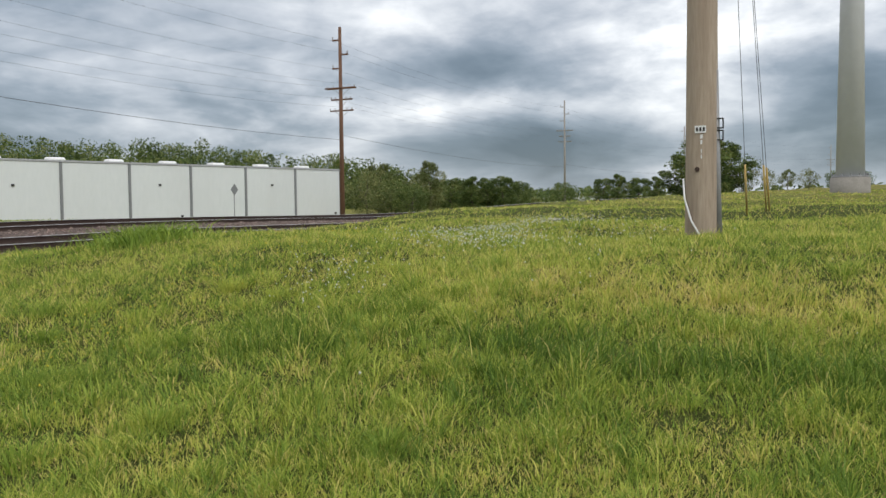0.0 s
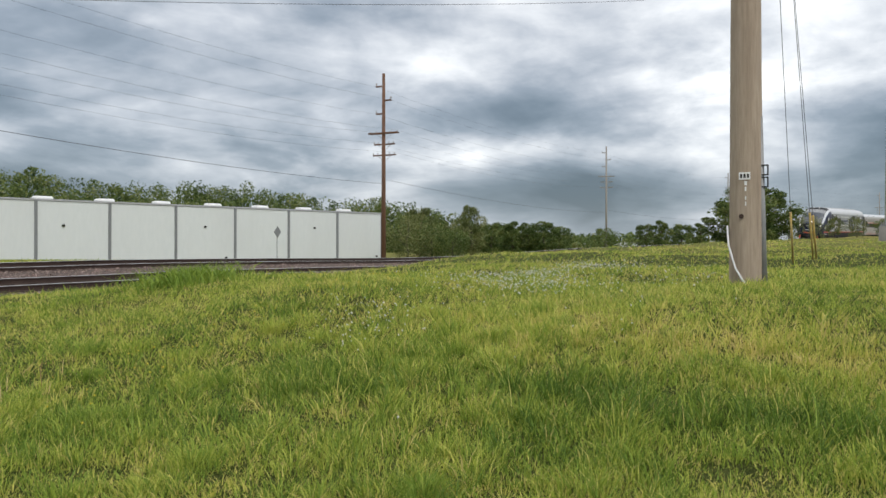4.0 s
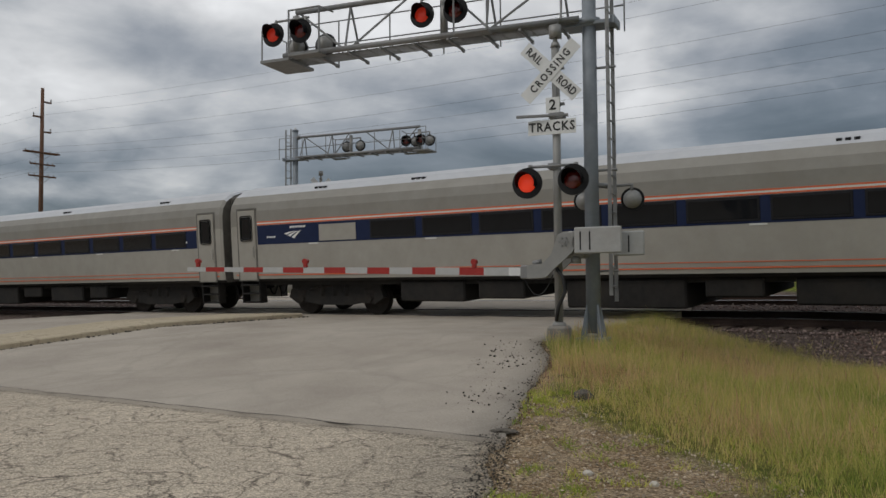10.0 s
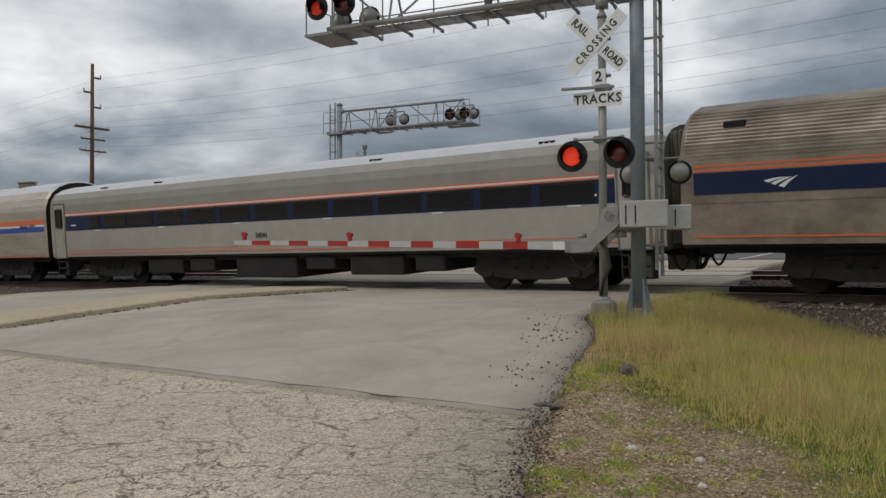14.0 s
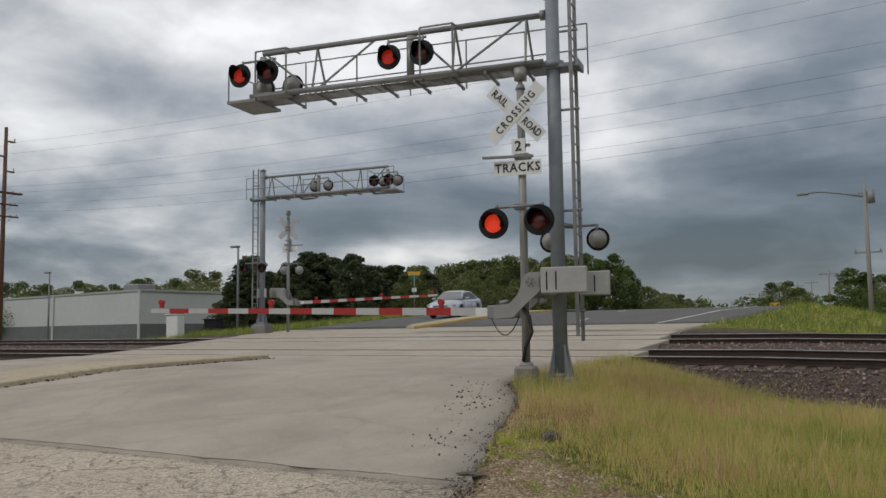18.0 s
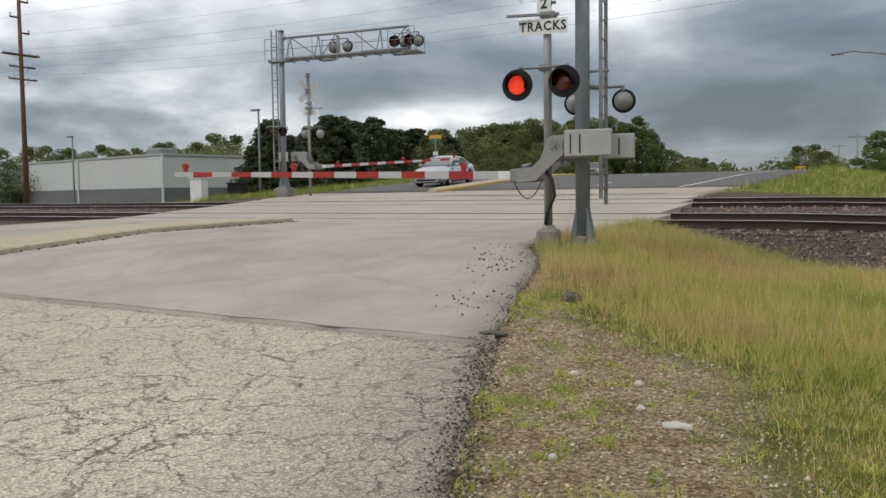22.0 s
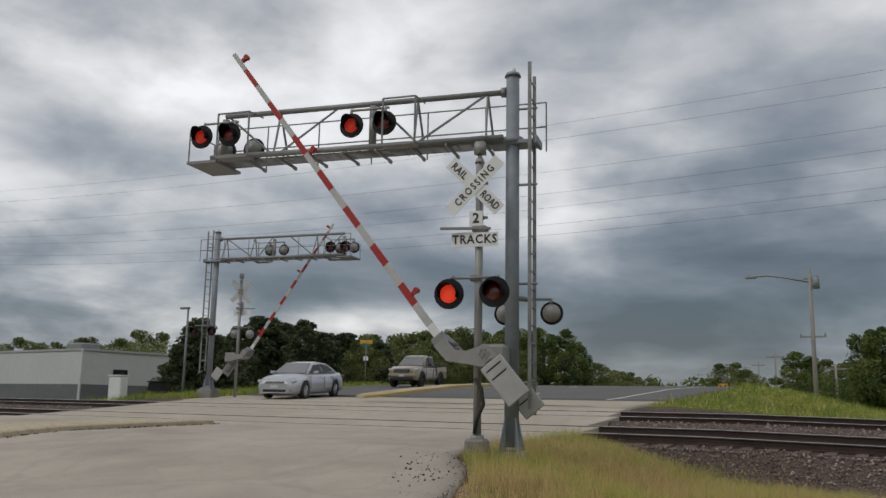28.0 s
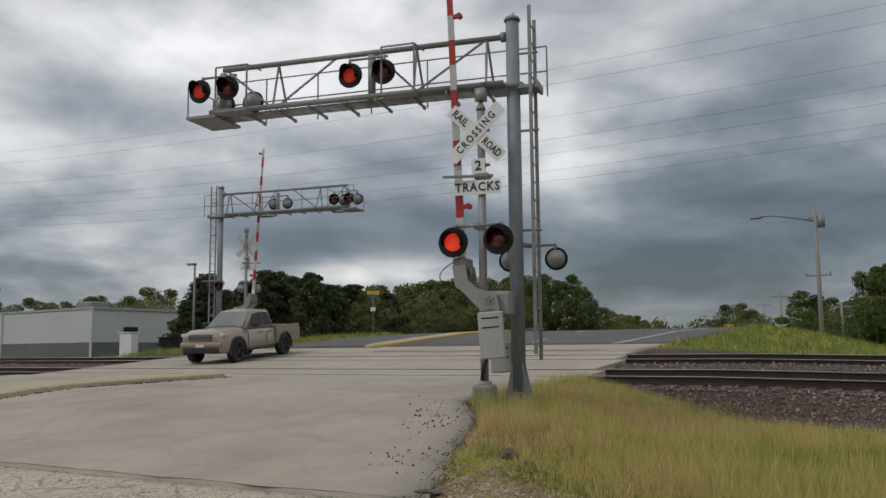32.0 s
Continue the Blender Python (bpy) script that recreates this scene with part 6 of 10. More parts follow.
def lawn_tufts():
    """Longer arching tufts that the mower left."""
    rs = np.random.RandomState(207)
    cx_, cy_ = fan(330, 2.7, 8.5, -98, 4, rs)
    inn = cx_ - gravel_edge(cy_) + 0.35 * field_noise(cx_, cy_, 1.2, 5)
    wild = (1 - smooth(0.6, 2.4, cx_)) * smooth(3, 5, cy_) + smooth(8.5, 10.5, cy_) * (1 - smooth(2.5, 5.0, cx_))
    keep = (inn > 0.5) & (wild < 0.4) & (cx_ - edge_right(cy_) > 0.5) & (np.hypot(cx_ - 11.42, cy_ - 1.42) > 0.5)
    cx_, cy_ = cx_[keep], cy_[keep]
    got = [[], [], [], [], [], []]
    for a, b in zip(cx_, cy_):
        n = rs.randint(90, 230)
        size = rs.uniform(0.06, 0.19)
        ox, oy = rs.randn(n) * size, rs.randn(n) * size * 0.8
        tall = rs.uniform(0.09, 0.17)
        tone_ = rs.uniform(0.20, 0.50)
        near_mid = np.exp(-(ox * ox + oy * oy) / (2 * size * size))
        for k, q in enumerate((a + ox, b + oy, tall * (0.45 + 0.55 * near_mid) * rs.uniform(0.6, 1.3, n), rs.uniform(0.0035, 0.0075, n), np.clip(tone_ + 0.09 * rs.randn(n), 0.05, 0.70), np.arctan2(oy, ox))):
            got[k].append(q)
    x, y, h, w, t, out = [np.concatenate(q) for q in got]
    blades("grass_tufts", "longer arching tufts of pale green grass in the lawn", x, y, h, w, t, 1.0, 208, 0.9, out)


lawn_tufts()


def spread_at(x, y, cx_, cy_, sx, sy):
    return np.exp(-((x - cx_) / sx) ** 2 - ((y - cy_) / sy) ** 2)


def rough_grass():
    """Fine wild grass between the road, the signals and the track."""
    rs = np.random.RandomState(41)
    n = 470000
    x, y = rs.uniform(-6.6, 6.0, n), rs.uniform(2.4, 17.8, n)
    inn = x - gravel_edge(y) + 0.30 * field_noise(x, y, 0.9, 15) + 0.10 * rs.randn(n)
    k = (x - edge_right(y) > 0.10) & (inn > 0) & (y < np.interp(x, [-6.6, -4.4, -2.8, -1.5, 0, 1.5], [17.6, 17.4, 17.0, 16.4, 15.3, 15.3]) + 0.35 * field_noise(x, y, 1.3, 14) + 0.3 * rs.randn(n))
    k &= rs.rand(n) > np.clip(smooth(0.8, 3.2, x) * (1 - smooth(8.0, 10.5, y)) + 0.5 * smooth(3.5, 6.0, x), 0, 1)
    k &= field_noise(x, y, 0.40, 16) + 0.45 * field_noise(x, y, 0.16, 19) + 0.35 * rs.randn(n) + 0.75 * smooth(0, 2.2, inn) * smooth(5, 8, y) > 0.05
    x, y, inn = x[k], y[k], inn[k]
    n = len(x)
    f1, f2 = field_noise(x, y, 2.4, 17), field_noise(x, y, 0.6, 18)
    h = np.clip(0.17 + 0.06 * f1 + 0.06 * f2, 0.05, 0.4) * rs.uniform(0.4, 1.6, n) * (0.35 + 0.65 * smooth(0.0, 1.2, inn)) * (1 - 0.4 * smooth(1.5, 5, x)) * (0.55 + 0.45 * smooth(5, 9, y))
    rust = spread_at(x, y, -4.4, 10.3, 1.0, 0.7) + 0.9 * spread_at(x, y, -4.0, 14.3, 1.5, 0.9) + 0.8 * spread_at(x, y, -2.0, 8.5, 0.8, 0.45) + 0.7 * spread_at(x, y, -0.9, 4.6, 0.6, 0.6) + 0.7 * spread_at(x, y, 3.5, 13.5, 3, 1.0)
    lush = spread_at(x, y, -5.8, 12.2, 0.6, 0.7) + spread_at(x, y, -1.0, 12.2, 1.8, 1.5) + 0.9 * spread_at(x, y, -0.6, 7.4, 1.0, 1.2) + 0.5 * spread_at(x, y, 0.6, 5.0, 0.8, 1.0)
    t = 0.47 - 0.10 * f1 + 0.09 * f2 + 0.15 * rs.randn(n) + 0.10 * field_noise(x, y, 0.25, 20) - 0.20 * np.clip(lush, 0, 1) + 0.10 * (1 - smooth(4, 7, y))
    t = np.where(rs.rand(n) < 0.75 * np.clip(rust + 0.25 * f2, 0, 1), 0.82 + 0.10 * rs.randn(n), t)
    return blades("wild_grass", "fine wild grass in yellow-green, straw and rust tones", x, y, h, rs.uniform(0.0036, 0.0075, n), np.clip(t, 0.04, 0.99), 0.8, 43, 0.6, None, M_WILD, True)


rough_grass()


def edge_tufts():
    """Low bright weeds that root along the broken pavement edge."""
    rs = np.random.RandomState(61)
    cx_ = np.concatenate([rs.normal(-4.35, 0.28, 60), rs.normal(-3.1, 0.9, 70), rs.normal(-2.0, 0.8, 90)])
    cy_ = np.concatenate([rs.normal(8.5, 0.5, 60), rs.normal(5.6, 1.2, 70), rs.normal(4.6, 1.0, 90)])
    x, y = np.repeat(cx_, 30) + 0.05 * rs.randn(6600), np.repeat(cy_, 30) + 0.05 * rs.randn(6600)
    t = np.repeat(rs.uniform(0.28, 0.62, 220), 30) + 0.05 * rs.randn(6600)
    k = x - edge_right(y) > 0.05
    x, y, t = x[k], y[k], t[k]
    return blades("edge_weeds", "low bright green weeds in the gravel", x, y, rs.uniform(0.025, 0.085, len(x)), rs.uniform(0.005, 0.011, len(x)), np.clip(t, 0, 1), 1.3, 62, 0.9)


edge_tufts()


def broad_weeds():
    """Low broad-leaved weeds in a patch of the lawn, and a taller clump by the ballast."""
    rs = np.random.RandomState(63)
    x = np.concatenate([2.7 + 0.75 * rs.randn(9000), 9.2 + 0.45 * rs.randn(900)])
    y = np.concatenate([7.0 + 0.9 * rs.randn(9000), 8.5 + 0.30 * rs.randn(900)])
    n = len(x)
    tall = np.arange(n) >= 9000
    k = (field_noise(x, y, 0.4, 64) + 0.5 * rs.randn(n) > -0.1) | tall
    x, y, tall = x[k], y[k], tall[k]
    n = len(x)
    h = np.where(tall, rs.uniform(0.10, 0.34, n), rs.uniform(0.025, 0.07, n))
    t = np.where(tall, 0.22 + 0.08 * rs.randn(n), 0.44 + 0.12 * rs.randn(n))
    return blades("broad_weeds", "low broad-leaved yellow-green weeds in the lawn", x, y, h, np.where(tall, 0.02, rs.uniform(0.014, 0.030, n)), np.clip(t, 0.05, 0.7), 1.2, 65, 0.9)


broad_weeds()


def far_verge():
    """Rank grass on the verge beyond the tracks, round the feet of the far signals and along the far road."""
    rs = np.random.RandomState(71)
    n = 42000
    y = np.concatenate([rs.uniform(26.3, 50, n), rs.uniform(27.5, 58, n)])
    off = np.concatenate([rs.uniform(0.05, 7, n), rs.uniform(0.1, 26, n)])
    x = np.concatenate([edge_left(y[:n]) - off[:n], edge_right(y[n:]) + off[n:]])
    k = (field_noise(x, y, 1.6, 72) + 0.6 * rs.randn(2 * n) > -0.2) & ((y - bend(x)) > 26.6)
    x, y = x[k], y[k]
    n = len(x)
    f = field_noise(x, y, 4.0, 73)
    h = np.clip(0.28 + 0.10 * f, 0.08, 0.6) * rs.uniform(0.5, 1.4, n)
    t = np.clip(0.13 - 0.08 * f + 0.12 * rs.randn(n) + 0.25 * (field_noise(x, y, 2.2, 74) > 0.4), 0.02, 0.95)
    return blades("verge_grass", "rank olive and straw grass on the far verge", x, y, h, rs.uniform(0.014, 0.032, n), t, 0.9, 75, 0.5, None, M_WILD, True)


far_verge()


def tall_weeds():
    """Thin seed stalks that stand above the grass by the track and the signals."""
    rs = np.random.RandomState(31)
    x = np.concatenate([rs.uniform(-6.2, 5, 4200), rs.uniform(1, 26, 4200), rs.uniform(0.5, 5, 700), rs.uniform(-6.8, -5.0, 260)])
    y = np.concatenate([rs.uniform(8.5, 15.6, 4200), rs.uniform(13.2, 15.6, 4200), rs.uniform(5.5, 9, 700), rs.uniform(11.9, 13.9, 260)])
    y[4200:8400] += bend(x[4200:8400])
    keep = (x - edge_right(y) > 0.12) & (field_noise(x, y, 2.2, 8) + 0.5 * rs.randn(len(x)) > -0.3)
    x, y = x[keep], y[keep]
    n = len(x)
    tall = 1 - 0.55 * smooth(0, 8, x)
    return blades("seed_stalks", "thin tall seed stalks of wild grass", x, y, rs.uniform(0.16, 0.48, n) * tall, rs.uniform(0.004, 0.009, n), np.clip(0.78 + 0.14 * rs.randn(n), 0.4, 0.99), 0.7, 9, 0.25, None, M_WILD)


tall_weeds()


def pebbles(name, label, x, y, z, size, mat, seed, cat="stones", flat=0.65):
    """Small angular stones, each a skewed lump of eight faces."""
    rs = np.random.RandomState(seed)
    n = len(x)
    base = np.array([(1, 0, 0), (0, 1, 0), (-1, 0, 0), (0, -1, 0), (0, 0, 1), (0, 0, -1)], float)
    v = base[None] * (size[:, None, None] * 0.5) * rs.uniform(0.65, 1.3, (n, 6, 1)) + rs.uniform(-0.16, 0.16, (n, 6, 3)) * size[:, None, None]
    v[:, :, 2] *= flat
    a = rs.uniform(0, 6.283, n)
    b = rs.uniform(-0.7, 0.7, n)
    ca, sa, cb, sb = np.cos(a)[:, None], np.sin(a)[:, None], np.cos(b)[:, None], np.sin(b)[:, None]
    vx, vy, vz = v[:, :, 0].copy(), v[:, :, 1].copy(), v[:, :, 2].copy()
    vy, vz = vy * cb - vz * sb, vy * sb + vz * cb
    v[:, :, 0], v[:, :, 1], v[:, :, 2] = vx * ca - vy * sa, vx * sa + vy * ca, vz
    v += np.stack([x, y, z + size * 0.16], 1)[:, None]
    tri = np.array([(0, 1, 4), (1, 2, 4), (2, 3, 4), (3, 0, 4), (1, 0, 5), (2, 1, 5), (3, 2, 5), (0, 3, 5)])
    loops = ((np.arange(n) * 6)[:, None, None] + tri[None]).ravel()
    me = fast_mesh(name, v.reshape(-1, 3), loops, np.full(n * 8, 3), [mat])
    return tagged(new(name, me), label, cat, kind="stuff")


def ballast():
    rs = np.random.RandomState(3)
    xs, ys = [], []
    for x0, x1, y0, y1, n in ((-6.6, 14, 15.0, 18.1, 15000), (14, 34, 15.6, 18.1, 5000), (-6.6, 20, 18.1, 25.6, 9000), (20, 45, 18.1, 25.6, 4000), (-60, -27, 17.0, 25.8, 5000)):
        x = rs.uniform(x0, x1, n)
        yb = rs.uniform(y0, y1, n)
        xs.append(x)
        ys.append(yb + bend(x))
    x, y = np.concatenate(xs), np.concatenate(ys)
    yb = y - bend(x)
    rail_ = np.min([np.abs(yb - c - o) for c in (TRACK_Y, TRACK2_Y) for o in (-0.7525, 0.7525)], 0)
    k = ((x > edge_right(y) + 0.25) | (x < edge_left(y) - 0.2)) & (rail_ > 0.09)
    x, y = x[k], y[k]
    pebbles("ballast", "angular red-grey ballast stones along the tracks", x, y, land(x, y), 0.028 + 0.062 * rs.rand(len(x)) ** 1.6, M_STONE, 4, "stones", 0.85)


M_GRAVEL = surf("mixed_gravel", (0.26, 0.20, 0.135), (0.68, 0.58, 0.45), 30, 0.9, 0.3, 0, (0.30, 0.22, 0.16), 3.0, 0.5, island=0.5)
M_TARLUMP = surf("broken_asphalt", (0.045, 0.041, 0.036), (0.14, 0.125, 0.105), 25, 0.95, 0.5, island=0.4, spec=0.08)
M_PALESTONE = surf("pale_limestone", (0.50, 0.46, 0.40), (0.64, 0.60, 0.53), 20, 0.9, 0.4, 0, (0.36, 0.31, 0.25), 4, 0.4)
ballast()


def gravel():
    rs = np.random.RandomState(6)
    x, y = fan(46000, 2.4, 9.8, -14, 48, rs)
    d = x - edge_right(y)
    k = (d > -0.12) & (x < gravel_edge(y) + 0.5) & (field_noise(x, y, 1.2, 61) + 0.7 * rs.randn(len(x)) > -0.25)
    x, y = x[k], y[k]
    s = 0.008 + 0.032 * rs.rand(len(x)) ** 4
    pebbles("gravel", "loose tan and grey gravel at the pavement edge", x, y, np.where(x > edge_right(y), land(x, y), profile(y)), s, M_GRAVEL, 7)
    # crumbled edge of the asphalt
    y = np.concatenate([rs.uniform(2.3, 7.2, 3400), rs.uniform(7.2, 12.5, 700), 11.0 + 0.8 * rs.randn(130), 8.6 + 0.4 * rs.randn(60)])
    off = np.concatenate([0.03 + 0.10 * rs.randn(3400), 0.03 + 0.07 * rs.randn(700), -0.55 + 0.30 * rs.randn(130), -0.45 + 0.2 * rs.randn(60)])
    x = edge_right(y) + off
    s = 0.006 + 0.022 * rs.rand(len(x)) ** 3
    s[4100:] *= 1.9
    ky = rs.uniform(8.4, 17.4, 240)
    kx = np.interp(ky, [8.2, 17.2], [-17.3, -16.15]) + 0.06 + 0.07 * np.abs(rs.randn(240))
    x, y, off = np.concatenate([x, kx]), np.concatenate([y, ky]), np.concatenate([off, np.full(240, -1.0)])
    s = np.concatenate([s, 0.02 + 0.06 * rs.rand(240) ** 2])
    pebbles("asphalt_crumbs", "dark crumbs of broken asphalt along the road edge", x, y, np.where(off > 0.03, land(x, y), profile(y) + 0.02), s, M_TARLUMP, 8, "rubble")


gravel()


def lump(name, label, x, y, sx, sy, sz, mat, seed, turn=0.0, lift=0.0):
    bm = bmesh.new()
    bmesh.ops.create_icosphere(bm, subdivisions=2, radius=0.5)
    for v in bm.verts:
        k = 1 + 0.28 * noise.noise(v.co * 3.1 + Vector((seed, 0, 0)))
        v.co = Vector((v.co.x * k * sx, v.co.y * k * sy, v.co.z * k * sz))
    z = float(profile(y)) if x < edge_right(y) else float(land(x, y))
    return tagged(part(name, bm, mat, at=pose(x, y, z + sz * 0.3 + lift, 0, 0, turn)), label, "stone")


lump("stone", "long pale chip of concrete lying in the gravel", -1.6, 5.31, 0.20, 0.075, 0.06, M_PALESTONE, 1, 8)
lump("stone", "pale limestone pebble in the gravel", -1.94, 5.6, 0.06, 0.07, 0.05, M_PALESTONE, 2)
lump("stone", "pale limestone pebble in the gravel", -2.0, 4.41, 0.06, 0.05, 0.045, M_PALESTONE, 3)
lump("stone", "pale limestone pebble in the gravel", -2.75, 6.3, 0.09, 0.06, 0.05, M_PALESTONE, 4)
lump("stone", "pale limestone pebble in the gravel", -2.2, 6.25, 0.07, 0.05, 0.05, M_PALESTONE, 5)
lump("asphalt_lump", "black lump of broken asphalt in the weeds", -4.02, 8.94, 0.24, 0.18, 0.15, M_TARLUMP, 6)
lump("asphalt_lump", "loose slab of broken asphalt at the road edge", -4.10, 7.35, 0.28, 0.16, 0.05, M_TARLUMP, 7, 20)
lump("stone", "white stone lying between the tracks", 1.0, 21.6, 0.16, 0.12, 0.11, M_PALESTONE, 8)


def flowers():
    rs = np.random.RandomState(17)
    ax, ay = [], []
    for cx_, cy_, sx, sy, n in ((9.4, 3.7, 0.55, 0.45, 330), (11.2, 4.1, 1.0, 0.5, 300), (14.0, 4.5, 1.8, 0.5, 330), (17.2, 4.9, 1.6, 0.6, 220), (7.3, 4.3, 0.35, 0.3, 55), (6.5, 4.0, 0.45, 0.3, 45), (12.5, 2.4, 1.6, 0.5, 110), (8.0, 1.8, 1.6, 0.9, 30)):
        ax.append(cx_ + sx * rs.randn(n))
        ay.append(cy_ + sy * rs.randn(n))
    x, y = np.concatenate(ax), np.concatenate(ay)
    pebbles("clover_flowers", "white clover flower heads in the grass", x, y, land(x, y) + rs.uniform(0.06, 0.12, len(x)), rs.uniform(0.011, 0.021, len(x)), M_CLOVER, 18, "flowers", 1.0)
    x = np.concatenate([8.6 + 1.2 * rs.randn(110), 5.6 + 1.0 * rs.randn(60), 11 + 1.0 * rs.randn(40), 2.7 + 0.6 * rs.randn(420)])
    y = np.concatenate([5.3 + 0.45 * rs.randn(110), 5.2 + 0.4 * rs.randn(60), 6.2 + 0.4 * rs.randn(40), 7.0 + 0.8 * rs.randn(420)])
    pebbles("yellow_flowers", "small yellow meadow flowers in the grass", x, y, land(x, y) + rs.uniform(0.05, 0.10, len(x)), rs.uniform(0.012, 0.024, len(x)), M_BUTTER, 19, "flowers", 0.7)


flowers()

# ---- trees ----
M_BARK = surf("rough_bark", (0.075, 0.058, 0.045), (0.14, 0.115, 0.09), 9, 0.95, 0.7, 0, (0.05, 0.045, 0.035), 1, 0.4, stretch=(3, 3, 0.6))
LEAF = ((0.0, (0.040, 0.070, 0.018)), (0.4, (0.095, 0.140, 0.034)), (0.7, (0.165, 0.205, 0.055)), (1.0, (0.25, 0.26, 0.09)))
M_LEAF = leaf_material("broad_leaves", LEAF, 0.3, fleck=0.5, scale=0.5)
M_SPRING = leaf_material("young_leaves", ((0.0, (0.085, 0.110, 0.036)), (0.5, (0.175, 0.200, 0.066)), (1.0, (0.28, 0.28, 0.12))), 0.3, fleck=0.5, scale=0.5)
M_PINE = leaf_material("pine_needles", ((0.0, (0.026, 0.042, 0.020)), (0.5, (0.072, 0.094, 0.042)), (1.0, (0.135, 0.150, 0.072))), 0.15, fleck=0.4, scale=0.7)


def leaf_cards(cen, rad, per, size, rs, squash=0.8):
    """Small bent leaf clumps scattered through the puffs of a crown, denser towards their skins."""
    n = len(cen) * per
    c = np.repeat(cen, per, 0)
    r = np.repeat(rad, per)
    d = rs.randn(n, 3)
    d /= np.linalg.norm(d, axis=1)[:, None]
    q = c + d * (r * rs.uniform(0.35, 1.06, n) ** 0.6)[:, None] * np.array([1, 1, squash])
    nrm = d + 0.8 * rs.randn(n, 3)
    nrm /= np.linalg.norm(nrm, axis=1)[:, None]
    u = np.cross(nrm, rs.randn(n, 3))
    u /= np.linalg.norm(u, axis=1)[:, None]
    w = np.cross(nrm, u)
    s = (size * rs.uniform(0.5, 1.5, n))[:, None]
    v = np.stack([q - u * s, q + w * s * 0.75 + nrm * s * 0.25, q + u * s], 1)
    tone = np.clip(0.42 + 0.22 * rs.randn(n) + np.repeat(0.16 * rs.randn(len(cen)), per), 0, 1)
    return v.reshape(-1, 3), np.repeat(tone, 3)


def crown_mesh(name, cen, rad, per, size, rs, mat, squash=0.8):
    v, tone = leaf_cards(np.asarray(cen, float), np.asarray(rad, float), int(per * 1.9), size * 0.72, rs, squash)
    n = len(v) // 3
    return fast_mesh(name, v, np.arange(n * 3), np.full(n, 3), [mat], (("tone", tone),))


def limb(bm, a, b, r0, r1, rs, n=7):
    prev = Vector(a)
    for i in range(1, 4):
        t = i / 3
        q = Vector(a).lerp(Vector(b), t) + Vector(rs.uniform(-0.04, 0.04, 3).tolist()) * (Vector(b) - Vector(a)).length * (t < 1)
        rod(bm, prev, q, r0 + (r1 - r0) * (i - 1) / 3, r0 + (r1 - r0) * t, n=n, caps=False)
        prev = q


def broad_tree(seed, mat, label, per=150, puffs=24, spread=0.36, trunk_share=0.13, size=0.27, dense=1.0):
    """A tree ten metres high."""
    rs = np.random.RandomState(seed)
    t = thing("tree", label, "tree", group="trees")
    cen, rad = [], []
    for k in range(puffs):
        a = k * 2.399 + rs.uniform(-0.5, 0.5)
        h = trunk_share + (0.93 - trunk_share) * (k + 0.5) / puffs
        prof = math.sin(math.pi * min(1, max(0.05, (h - trunk_share + 0.1) / (1.08 - trunk_share)))) ** 0.7
        rr = 10 * spread * prof * rs.uniform(0.35, 1.0)
        cen.append((rr * math.cos(a), rr * math.sin(a), 10 * h + rs.uniform(-0.3, 0.3)))
        rad.append(10 * spread * rs.uniform(0.26, 0.46) * dense * (0.55 + 0.5 * prof))
    bm = bmesh.new()
    limb(bm, (0, 0, -0.6), (rs.uniform(-0.3, 0.3), rs.uniform(-0.3, 0.3), 6.0), 0.24, 0.10, rs, 9)
    part("trunk", bm, M_BARK, t)
    for k in range(2, puffs, 3):
        bm = bmesh.new()
        z0 = max(10 * trunk_share * 0.8, cen[k][2] * 0.55)
        limb(bm, (0, 0, min(z0, 5.6)), cen[k], 0.09, 0.03, rs, 5)
        part("limb", bm, M_BARK, t)
    cr = new("crown", crown_mesh("crown", cen, rad, per, size, rs, mat))
    cr.parent = t
    return t


def pine_tree(seed, label):
    """A dark bushy pine ten metres high, clothed to the ground."""
    rs = np.random.RandomState(seed)
    t = thing("pine_tree", label, "tree", group="pines")
    cen, rad = [], []
    for k in range(44):
        h = 0.06 + 0.90 * (k / 44) ** 0.9
        a = k * 2.399 + rs.uniform(-0.5, 0.5)
        rr = 10 * 0.30 * (1.05 - h) ** 0.75 * rs.uniform(0.5, 1.12)
        cen.append((rr * math.cos(a), rr * math.sin(a), 10 * h))
        rad.append(0.55 + 0.85 * (1.05 - h) * rs.uniform(0.6, 1.2))
    bm = bmesh.new()
    limb(bm, (0, 0, -0.6), (0, 0, 9.6), 0.22, 0.04, rs, 8)
    part("trunk", bm, M_BARK, t)
    for k in range(1, 44, 4):
        bm = bmesh.new()
        limb(bm, (0, 0, cen[k][2]), cen[k], 0.05, 0.02, rs, 5)
        part("limb", bm, M_BARK, t)
    cr = new("crown", crown_mesh("crown", cen, rad, 120, 0.27, rs, M_PINE, 0.7))
    cr.parent = t
    return t


def spot(az, r):
    return -r * math.sin(radians(az)), r * math.cos(radians(az))


